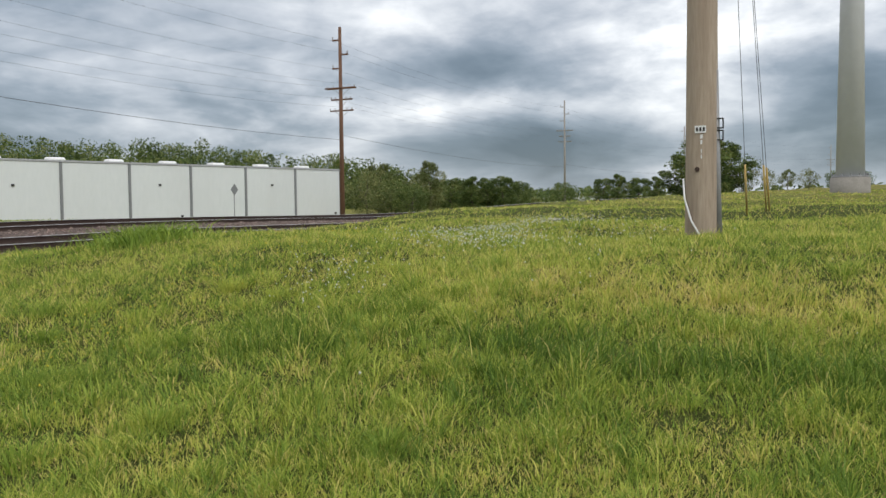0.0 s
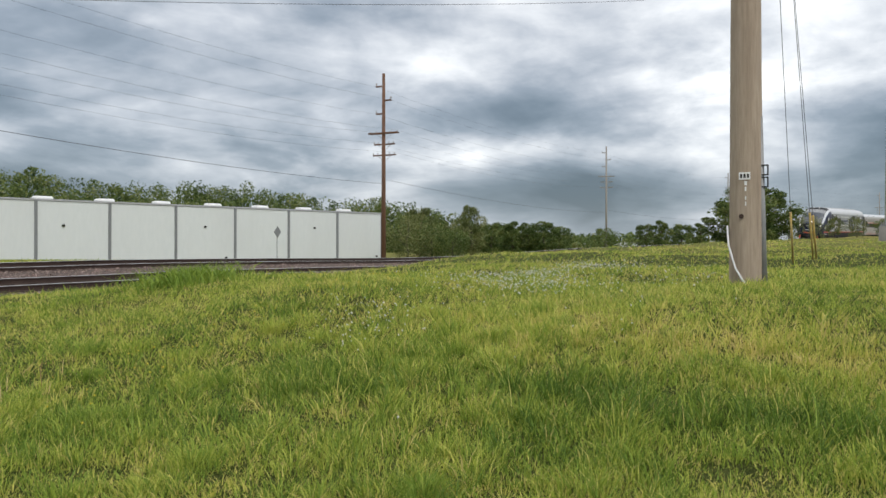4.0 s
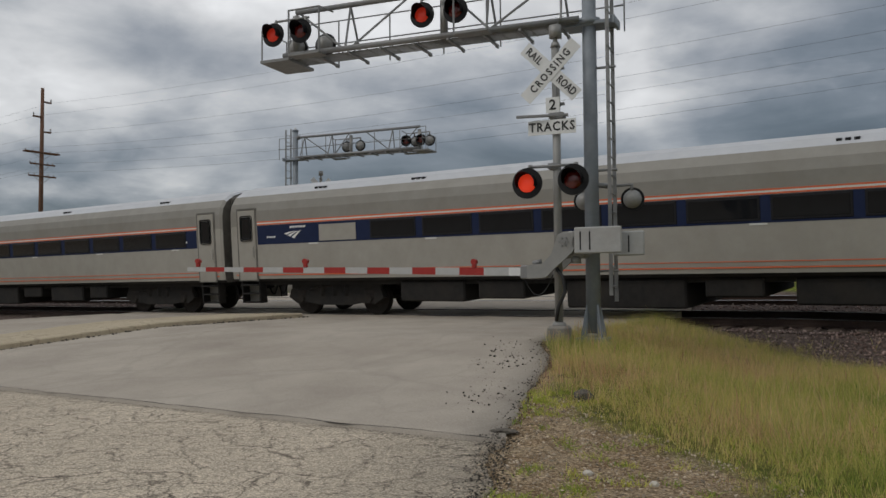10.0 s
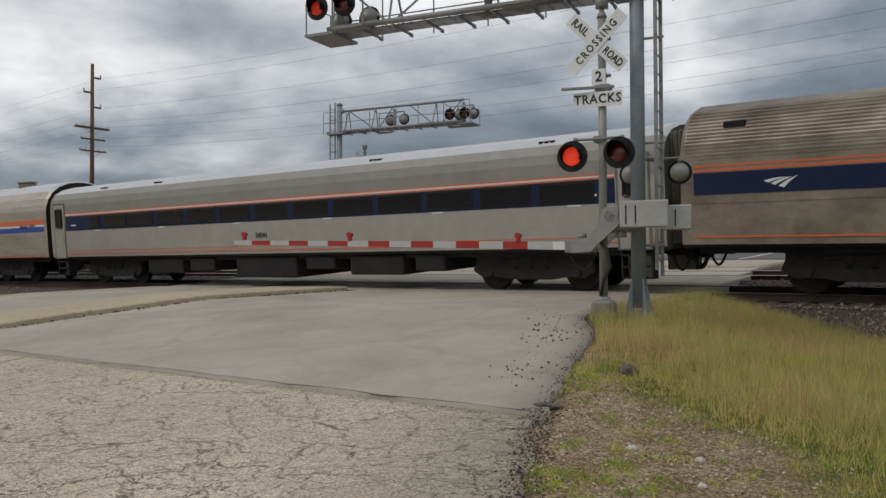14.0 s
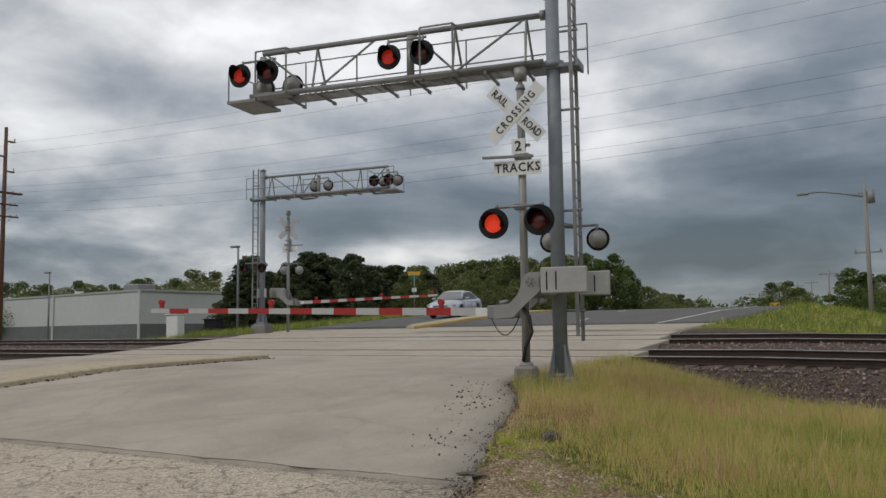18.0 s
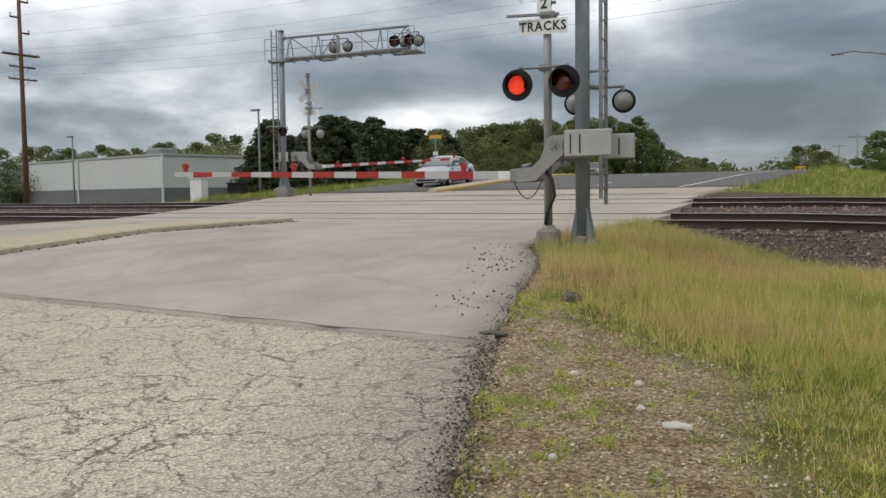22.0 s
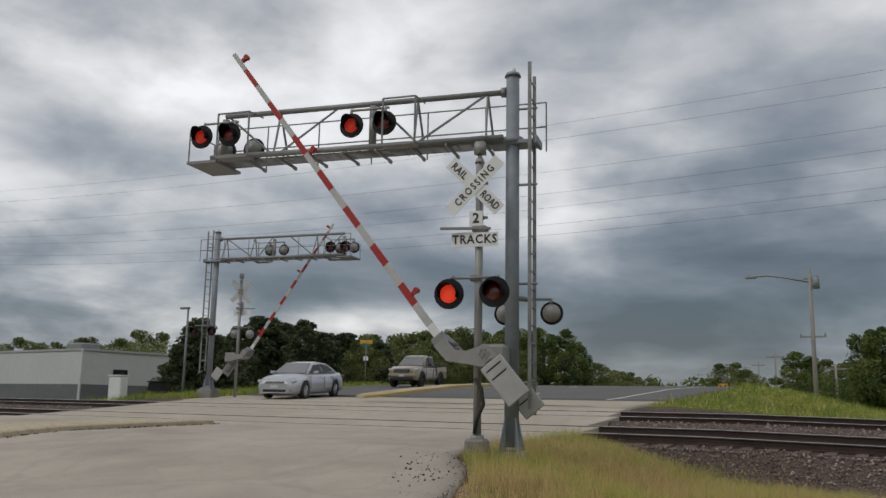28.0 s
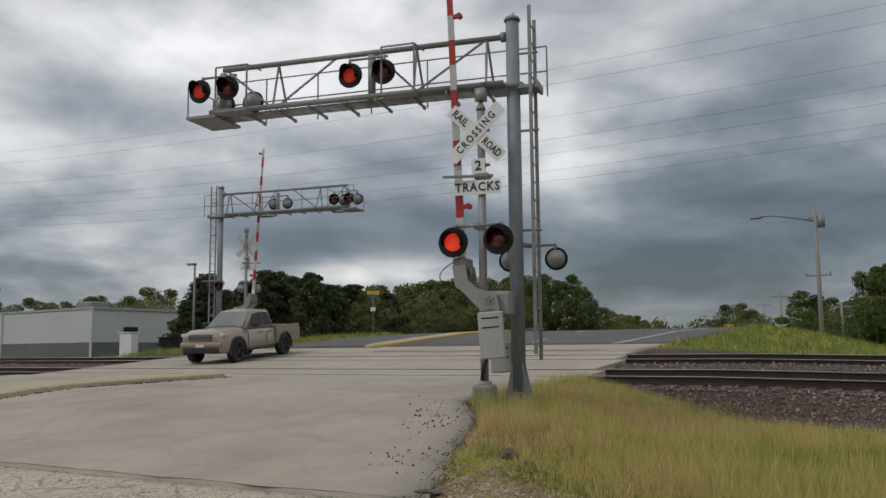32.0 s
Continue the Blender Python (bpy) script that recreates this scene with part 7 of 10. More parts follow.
KINDS = {
    "oak": [broad_tree(101, M_LEAF, "broad leafy tree with a rounded green crown"), broad_tree(102, M_LEAF, "broad leafy tree with an uneven green crown", spread=0.42), broad_tree(103, M_LEAF, "tall leafy tree with a ragged crown", spread=0.30, puffs=20)],
    "young": [broad_tree(111, M_SPRING, "pale spring-green tree with a thin open crown", per=140, spread=0.36), broad_tree(112, M_SPRING, "pale spring-green tree with a broken crown", per=130, spread=0.40, puffs=20)],
    "pine": [pine_tree(121, "dark bushy pine tree beside the road"), pine_tree(122, "dark dense pine tree beside the road")],
    "bush": [broad_tree(131, M_LEAF, "low dense green bush", per=150, puffs=22, spread=0.62, trunk_share=0.06, size=0.3), broad_tree(132, M_SPRING, "low pale green bush", per=120, puffs=18, spread=0.66, trunk_share=0.06, size=0.3)],
}
used = set()
turn_rs = np.random.RandomState(55)


def plant(kind, az, r, top, wide=1.0):
    """Sets a tree at a heading and distance, its top at the given elevation."""
    x, y = spot(az, r)
    z = float(land(x, y))
    h = 1.5 + r * math.tan(radians(top)) - z
    k = int(turn_rs.randint(len(KINDS[kind])))
    m = pose(x, y, z, 0, 0, float(turn_rs.uniform(0, 360))) @ Matrix.Diagonal((h / 10 * wide, h / 10 * wide, h / 10, 1))
    src = KINDS[kind][k]
    if (kind, k) not in used:
        used.add((kind, k))
        src.matrix_basis = m
        bpy.context.view_layer.update()
        return src
    return copy_thing(src, m @ Matrix.Diagonal((1 / src.scale[0], 1 / src.scale[1], 1 / src.scale[2], 1)))


lone = broad_tree(141, M_LEAF, "small round dense green tree standing alone in the grass", per=230, puffs=30, spread=0.40, trunk_share=0.10, size=0.30)
lx, ly = spot(2.25, 50)
lone.matrix_basis = pose(lx, ly, float(land(lx, ly)) - 0.1) @ Matrix.Diagonal((0.40, 0.40, 0.46, 1))
# pines beyond the crossing
for az, r, top in ((45.6, 60, 3.7), (44.7, 62, 4.9), (43.3, 66, 4.4), (42.0, 60, 4.8), (40.6, 62, 5.25), (39.2, 66, 4.8), (38.0, 60, 5.2), (36.8, 63, 4.6), (35.4, 70, 4.3), (34.2, 66, 3.9), (33.2, 72, 4.1), (31.0, 75, 3.6), (29.2, 78, 3.4), (27.0, 80, 3.2), (24.2, 82, 3.3)):
    plant("pine" if az > 34.5 or az == 33.2 else "young", az, r, top + float(turn_rs.uniform(-0.35, 0.25)), float(turn_rs.uniform(1.15, 1.6)))
for az, r, top, w in ((22.3, 84, 5.0, 1.0), (21.0, 82, 4.9, 1.1), (23.4, 88, 4.6, 1.0), (20.2, 86, 4.2, 0.9)):
    plant("oak", az, r, top, w)
rs_t = np.random.RandomState(77)
for az in np.arange(23.5, 37, 1.15):
    plant("young", az + rs_t.uniform(-0.3, 0.3), rs_t.uniform(100, 125), 4.75 + rs_t.uniform(-0.35, 0.45), 1.3)
for az, top in ((47.9, 4.3), (49.3, 3.8), (51.6, 3.7), (53.2, 3.4), (55.0, 3.6), (57.2, 3.3), (58.8, 3.4), (61.0, 3.2), (63.2, 3.3)):
    plant("young", az, rs_t.uniform(110, 135), top - 0.1, 1.3)
    plant("bush", az + 0.9, rs_t.uniform(100, 110), top - 1.1, 1.3)
for az, top, r in ((19.0, 2.8, 120), (18.2, 2.5, 140), (17.2, 2.2, 160), (16.2, 1.9, 180), (10.8, 2.8, 140), (9.9, 2.4, 150), (6.6, 3.5, 105), (5.6, 3.0, 125), (4.2, 2.9, 115), (3.0, 2.9, 125), (0.6, 3.2, 115), (-0.7, 2.9, 125), (-1.6, 3.3, 115), (-2.8, 3.5, 120), (-4.1, 4.0, 110), (-5.2, 3.8, 115), (-6.4, 3.6, 125), (-7.8, 3.7, 120), (-9.2, 3.5, 125), (-10.6, 3.4, 130), (-12.0, 3.3, 130), (-16.2, 3.3, 135), (-17.6, 3.4, 140), (-19, 3.3, 140)):
    plant("oak" if az in (6.6, -4.1, -16.2) else "young", az, r, top, 1.5)
    plant("bush", az - 0.5, r * 0.93, top * 0.62, 1.3)
# trees in the low ground beyond the warehouse, and by the right horizon
for kind, az, r, top, w in (("bush", -61.6, 96, 2.4, 1.0), ("bush", -63.2, 98, 1.9, 1.1), ("young", -62.4, 112, 3.0, 1.0), ("young", -65.8, 108, 3.15, 0.9), ("young", -65.0, 112, 2.4, 1.0), ("bush", -64.6, 95, 1.6, 1.1), ("oak", -67.2, 130, 2.0, 1.4), ("oak", -68.5, 130, 2.1, 1.4), ("oak", -69.6, 132, 2.0, 1.4), ("oak", -70.6, 130, 2.15, 1.4), ("oak", -71.6, 135, 1.8, 1.4), ("oak", -78.2, 150, 2.1, 1.3), ("oak", -77.2, 170, 1.9, 1.4), ("oak", -79.4, 160, 1.9, 1.5), ("oak", -80.6, 150, 1.9, 1.4), ("bush", -74.6, 120, 1.6, 1.0), ("oak", -82.2, 66, 3.3, 1.7), ("oak", -83.6, 64, 4.3, 1.6), ("oak", -84.8, 66, 3.8, 1.7), ("bush", -85.8, 68, 2.7, 0.9), ("bush", -87.3, 72, 2.1, 0.7), ("young", -88.4, 78, 2.2, 1.0), ("bush", -89.6, 80, 2.1, 0.9), ("bush", -91, 84, 2.0, 0.9), ("bush", -92.6, 80, 1.95, 0.9)):
    plant(kind, az, r, top, w)
for kind, items in KINDS.items():
    for k, src in enumerate(items):
        if (kind, k) not in used:
            sx_, sy_ = spot(40 + 3 * k, 150)
            src.matrix_basis = pose(sx_, sy_, float(land(sx_, sy_))) @ Matrix.Diagonal((0.8, 0.8, 0.8, 1))


def far_woods(name, label, table, layers, count, mat, size, seed, per=26):
    """Wooded rise in the distance: overlapping crowns that step up to an uneven skyline."""
    rs = np.random.RandomState(seed)
    azs, els = [p[0] for p in table], [p[1] for p in table]
    cen, rad = [], []
    for r, share_ in layers:
        for k in range(count):
            az = rs.uniform(azs[0], azs[-1])
            top = float(np.interp(az, azs, els)) * share_ * rs.uniform(0.93, 1.05) - 0.12
            rr = r * rs.uniform(0.95, 1.05)
            x, y = spot(az, rr)
            zt_ = 1.5 + rr * math.tan(radians(top))
            w = rs.uniform(1.6, 3.4) * r / 180
            for j in range(4):
                cen.append((x + rs.uniform(-1, 1) * w, y + rs.uniform(-1, 1) * w, zt_ - w * 0.6 - j * w * 0.8))
                rad.append(w * rs.uniform(0.65, 1.0))
    me = crown_mesh(name, cen, rad, per, size, rs, mat)
    return tagged(new(name, me), label, "trees", kind="stuff")


far_woods("wooded_hill", "wooded hillside of mixed green trees behind the warehouse", ((-76, 1.1), (-71, 1.6), (-66, 2.3), (-62.9, 3.0), (-61.6, 3.3), (-58.4, 3.65), (-55.5, 3.8), (-51.6, 4.1), (-50.9, 4.6), (-50.3, 4.1), (-47.4, 4.5), (-44, 4.3), (-41.8, 4.4), (-38.4, 5.1), (-36.5, 4.9), (-35.0, 4.3), (-33.4, 3.6), (-30, 3.4), (-24, 3.3), (-19, 3.3)), ((170, 0.55), (190, 0.80), (215, 1.0)), 210, M_LEAF, 0.50, 91, 50)
far_woods("distant_woods", "low distant woods on the horizon", ((-120, 0.9), (-100, 1.3), (-92, 1.4), (-80, 1.5), (-72, 1.3), (-60, 1.0)), ((300, 0.9),), 120, M_LEAF, 1.3, 92)
far_woods("distant_woods", "low distant woods on the horizon", ((-16, 2.2), (0, 2.0), (4, 1.9), (10, 1.8), (14.5, 2.0), (18, 2.0), (24, 2.0), (40, 2.2), (62, 2.4), (80, 2.2)), ((330, 0.75), (380, 1.0)), 150, M_LEAF, 1.5, 93)


# ---- the passenger train ----
T_BLUE = surf("navy_train_paint", (0.005, 0.010, 0.044), (0.007, 0.013, 0.052), 3, 0.32, 0.02, 0, (0.014, 0.022, 0.07), 0.6, 0.4, coat=0.05, spec=0.25)
T_SILVER = surf("silver_grey_train_paint", (0.30, 0.315, 0.33), (0.34, 0.35, 0.36), 2.5, 0.42, 0.03, 0.15, (0.27, 0.27, 0.27), 0.7, 0.5)
T_ROOF = surf("pale_roof_paint", (0.49, 0.51, 0.54), (0.57, 0.58, 0.60), 3, 0.5, 0.05, 0, (0.46, 0.46, 0.45), 0.5, 0.4)
T_RED = surf("red_train_stripe", (0.56, 0.075, 0.030), (0.62, 0.095, 0.04), 5, 0.45, 0.02)
T_ORANGE = surf("orange_train_stripe", (0.66, 0.13, 0.045), (0.70, 0.16, 0.06), 5, 0.45, 0.02, 0, (0.55, 0.14, 0.07), 0.8, 0.4)
T_STRIPEW = surf("white_train_stripe", (0.66, 0.66, 0.63), (0.72, 0.72, 0.69), 5, 0.5, 0.02, 0, (0.54, 0.53, 0.49), 0.8, 0.4)
T_MIDBLUE = surf("blue_train_stripe", (0.012, 0.055, 0.30), (0.016, 0.065, 0.34), 5, 0.45, 0.02)
T_BAND = surf("dark_blue_window_band", (0.009, 0.017, 0.056), (0.013, 0.023, 0.068), 4, 0.5, 0.02, 0, (0.020, 0.028, 0.066), 0.7, 0.4, spec=0.2)
T_DIAPHRAGM = surf("soot_grey_gangway_plate", (0.13, 0.122, 0.108), (0.19, 0.18, 0.16), 5, 0.6, 0.08, 0.1, (0.06, 0.054, 0.047), 1.4, 0.6)
T_CREAM = surf("warm_grey_coach_paint", (0.335, 0.318, 0.278), (0.385, 0.366, 0.325), 2.5, 0.5, 0.03, 0.05, (0.27, 0.245, 0.205), 0.55, 0.5)
T_UPPER = surf("mid_grey_coach_paint", (0.245, 0.234, 0.208), (0.29, 0.277, 0.247), 2.5, 0.5, 0.03, 0.1, (0.21, 0.192, 0.16), 0.6, 0.5)
T_STEEL = surf("stainless_steel_side", (0.42, 0.375, 0.31), (0.53, 0.48, 0.41), 5, 0.44, 0.06, 0.55, (0.27, 0.215, 0.165), 0.8, 0.6, stretch=(0.4, 1, 2.5))
T_DIRTY = surf("dirty_stainless_side", (0.27, 0.225, 0.175), (0.37, 0.315, 0.25), 5, 0.46, 0.1, 0.5, (0.105, 0.080, 0.062), 0.8, 0.95, stretch=(0.8, 1, 1.2))
T_ROLLER = surf("grey_roller_slats", (0.15, 0.135, 0.115), (0.21, 0.19, 0.165), 6, 0.6, 0.1, 0.1, (0.10, 0.085, 0.07), 0.9, 0.7)
T_UNDER = surf("grimy_undercarriage", (0.008, 0.007, 0.0065), (0.020, 0.018, 0.016), 6, 0.85, 0.3, 0, (0.038, 0.030, 0.023), 1.2, 0.5)
T_SKIRT = surf("charcoal_skirt_paint", (0.010, 0.0105, 0.012), (0.016, 0.0165, 0.018), 4, 0.6, 0.05, 0, (0.03, 0.027, 0.024), 0.8, 0.4, spec=0.2)
T_GRILLE = surf("brown_grille_mesh", (0.10, 0.092, 0.082), (0.15, 0.14, 0.125), 40, 0.6, 0.4, 0.3, (0.07, 0.06, 0.05), 1.5, 0.5, stretch=(1, 1, 6))
T_GRILLEBAR = surf("dull_grille_bar", (0.17, 0.16, 0.145), (0.21, 0.20, 0.18), 9, 0.6, 0.05, 0.1)
T_FRAME = surf("grille_frame_grey", (0.36, 0.37, 0.38), (0.42, 0.43, 0.44), 6, 0.45, 0.03, 0.1)
M_TRIMDARK = surf("dark_window_frame", (0.012, 0.012, 0.014), (0.022, 0.022, 0.025), 8, 0.55, 0.05, spec=0.2)
T_SCREEN = surf("sky_lit_windscreen", (0.030, 0.034, 0.038), (0.040, 0.044, 0.048), 3, 0.05, 0, coat=1.0)
T_SCREEN.node_tree.nodes["Principled BSDF"].inputs["IOR"].default_value = 2.2
T_LAMP = glow("headlamp_glow", (1.0, 0.97, 0.90), 0.7)
T_PLOUGH = surf("worn_plough_steel", (0.10, 0.095, 0.09), (0.16, 0.15, 0.145), 6, 0.6, 0.15, 0.2, (0.05, 0.04, 0.035), 1.2, 0.6)
T_WHEEL = surf("wheel_steel", (0.018, 0.015, 0.013), (0.042, 0.035, 0.030), 8, 0.7, 0.2, 0.1, spec=0.25)
T_DOORDARK = surf("bronzed_steel_door", (0.20, 0.165, 0.12), (0.26, 0.22, 0.165), 6, 0.45, 0.08, 0.45, (0.12, 0.09, 0.065), 1.0, 0.6)


def loft(bm, stations, pick, closed_ends=True):
    """Skins through the cross-sections; pick(i, j) gives the material of a face."""
    rows = [[bm.verts.new(p) for p in s] for s in stations]
    n = len(rows[0])
    for i, (a, b) in enumerate(zip(rows, rows[1:])):
        for j in range(n - 1):
            f = bm.faces.new((a[j], a[j + 1], b[j + 1], b[j]))
            f.material_index = pick(i, j)
    if closed_ends:
        for r in (rows[0], rows[-1]):
            f = bm.faces.new(r)
            f.material_index = pick(-1 if r is rows[0] else -2, 0)
    bmesh.ops.recalc_face_normals(bm, faces=bm.faces)


def both(half):
    """Full section from the near bottom over the roof to the far bottom."""
    return [(-w, z) for w, z in half] + [(w, z) for w, z in half[-2::-1]]


def disc_mesh(bm, cx, cz, r, y, n=10):
    bm.faces.new([bm.verts.new((cx + r * math.cos(2 * math.pi * k / n), y, cz + r * math.sin(2 * math.pi * k / n))) for k in range(n)])


def side_panel(parent, name, x0, x1, z0, z1, material, y=-1.52, proud=0.006, bevel=0.0, label="", sides=(-1, 1)):
    """A flat piece on the near and the far flank."""
    out = []
    for s in sides:
        bm = bmesh.new()
        yy = s * abs(y)
        box(bm, x0, x1, yy - proud, yy + proud, z0, z1, bevel)
        out.append(part(name, bm, material, parent, label))
    return out


def wheelset(parent, x, r=0.46):
    bm = bmesh.new()
    for s in (-1, 1):
        rod(bm, (x, s * 0.68, r), (x, s * 0.82, r), r, n=24)
        rod(bm, (x, s * 0.66, r), (x, s * 0.69, r), r + 0.025, n=24)
        rod(bm, (x, s * 0.82, r), (x, s * 0.90, r), 0.13, 0.10, n=12)
    rod(bm, (x, -0.7, r), (x, 0.7, r), 0.08, n=10)
    part("wheelset", bm, T_WHEEL, parent)


def bogie(parent, x, base=2.6, r=0.46):
    b = new("bogie")
    b.parent = parent
    for dx in (-base / 2, base / 2):
        wheelset(b, x + dx, r)
    for s in (-1, 1):
        y = s * 1.02
        bm = bmesh.new()
        prism(bm, [(x - base / 2 - 0.5, 0.50), (x - base / 2 - 0.2, 0.32), (x - base / 2 + 0.28, 0.34), (x - 0.55, 0.28), (x + 0.55, 0.28), (x + base / 2 - 0.28, 0.34), (x + base / 2 + 0.2, 0.32), (x + base / 2 + 0.5, 0.50), (x + base / 2 + 0.4, 0.74), (x + 0.7, 0.66), (x - 0.7, 0.66), (x - base / 2 - 0.4, 0.74)], y - 0.09, y + 0.09)
        bmesh.ops.recalc_face_normals(bm, faces=bm.faces)
        part("side_frame", bm, T_UNDER, b)
        bm = bmesh.new()
        box(bm, x - base / 2 - 0.42, x + base / 2 + 0.42, y + s * 0.02 - 0.05, y + s * 0.02 + 0.05, 0.62, 0.90, 0.03)
        part("equaliser_beam", bm, T_UNDER, b)
        for dx in (-0.45, 0.0, 0.45):
            bm = bmesh.new()
            rod(bm, (x + dx, y, 0.55), (x + dx, y, 0.92), 0.12, n=12)
            part("spring", bm, T_UNDER, b)
        for dx in (-base / 2, base / 2):
            bm = bmesh.new()
            rod(bm, (x + dx, y - s * 0.02, r), (x + dx, y + s * 0.15, r), 0.14, 0.11, n=12)
            box(bm, x + dx - 0.18, x + dx + 0.18, y - 0.1, y + 0.1, r - 0.02, r + 0.26, 0.03)
            part("axle_box", bm, T_WHEEL, b)
        bm = bmesh.new()
        rod(bm, (x - 0.9, y + s * 0.08, 0.72), (x + 0.1, y + s * 0.08, 0.86), 0.035, n=8)
        part("damper", bm, T_WHEEL, b)
    bm = bmesh.new()
    box(bm, x - 0.3, x + 0.3, -1.1, 1.1, 0.45, 0.9, 0.05)
    part("bolster", bm, T_UNDER, b)
    return b


def hanging_box(parent, x0, x1, z0, z1, y0=-1.35, y1=1.35, material=None):
    bm = bmesh.new()
    box(bm, x0, x1, y0, y1, z0, z1, 0.04)
    return part("underfloor_box", bm, material or T_UNDER, parent)


def end_gear(parent, x, d):
    """Gangway bellows, coupler and hoses at one end."""
    bm = bmesh.new()
    for k in range(4):
        w = 1.12 - 0.03 * (k % 2)
        box(bm, x + d * (0.03 + 0.055 * k) - 0.028, x + d * (0.03 + 0.055 * k) + 0.028, -w, w, 1.10, 3.56 - 0.03 * (k % 2), 0.02)
    part("gangway", bm, T_DIAPHRAGM, parent, "soot-grey folded gangway diaphragm")
    bm = bmesh.new()
    rod(bm, (x - d * 0.6, 0, 0.85), (x + d * 0.10, 0, 0.85), 0.09, n=10)
    box(bm, x - 0.12 + d * 0.02, x + 0.12 + d * 0.02, -0.16, 0.16, 0.68, 1.02, 0.04)
    part("coupler", bm, T_UNDER, parent)
    for y in (-0.55, 0.55):
        bm = bmesh.new()
        pts = [Vector((x - d * 0.25 + d * 0.42 * t, y, 0.85 - 1.5 * t * (1 - t))) for t in [k / 8 for k in range(9)]]
        tube(bm, pts, 0.03)
        part("hose", bm, M_RUBBER, parent)


def swoosh(parent, x, z, s, material, y=-1.532):
    """A plain three-bladed emblem of curved bars that meet at the upper tip."""
    left, wide = x - 0.95 * s, 1.85 * s
    blades_ = (((0.0, 0.230), (0.36, 0.330), (0.70, 0.310), (0.138, 0.165), (0.40, 0.280), (0.74, 0.305)),
               ((0.207, 0.145), (0.46, 0.270), (0.80, 0.310), (0.335, 0.080), (0.58, 0.245), (0.84, 0.305)),
               ((0.426, 0.052), (0.66, 0.230), (1.0, 0.345), (0.60, 0.0), (0.74, 0.180), (1.0, 0.340)))
    for a0, a1, a2, b0, b1, b2 in blades_:
        bm = bmesh.new()
        prev = None
        for i in range(11):
            t = i / 10
            row = []
            for p, q, r_ in ((b0, b1, b2), (a0, a1, a2)):
                u = (1 - t) ** 2 * p[0] + 2 * t * (1 - t) * q[0] + t * t * r_[0]
                v = (1 - t) ** 2 * p[1] + 2 * t * (1 - t) * q[1] + t * t * r_[1]
                row.append(bm.verts.new((left + wide * u, y, z + wide * (v - 0.17))))
            if prev:
                bm.faces.new((prev[0], row[0], row[1], prev[1]))
            prev = row
        part("emblem", bm, material, parent)


def bars(parent, x, z, w, h, n, material, y=-1.532, fill=0.74, slant=0.14):
    """Lettering kept as plain slanted bars."""
    step = w / n
    for k in range(n):
        bm = bmesh.new()
        box(bm, x + k * step, x + k * step + step * fill, y - 0.002, y + 0.002, z, z + h)
        for v in bm.verts:
            v.co.x += slant * (v.co.z - z)
        part("letter_bar", bm, material, parent)


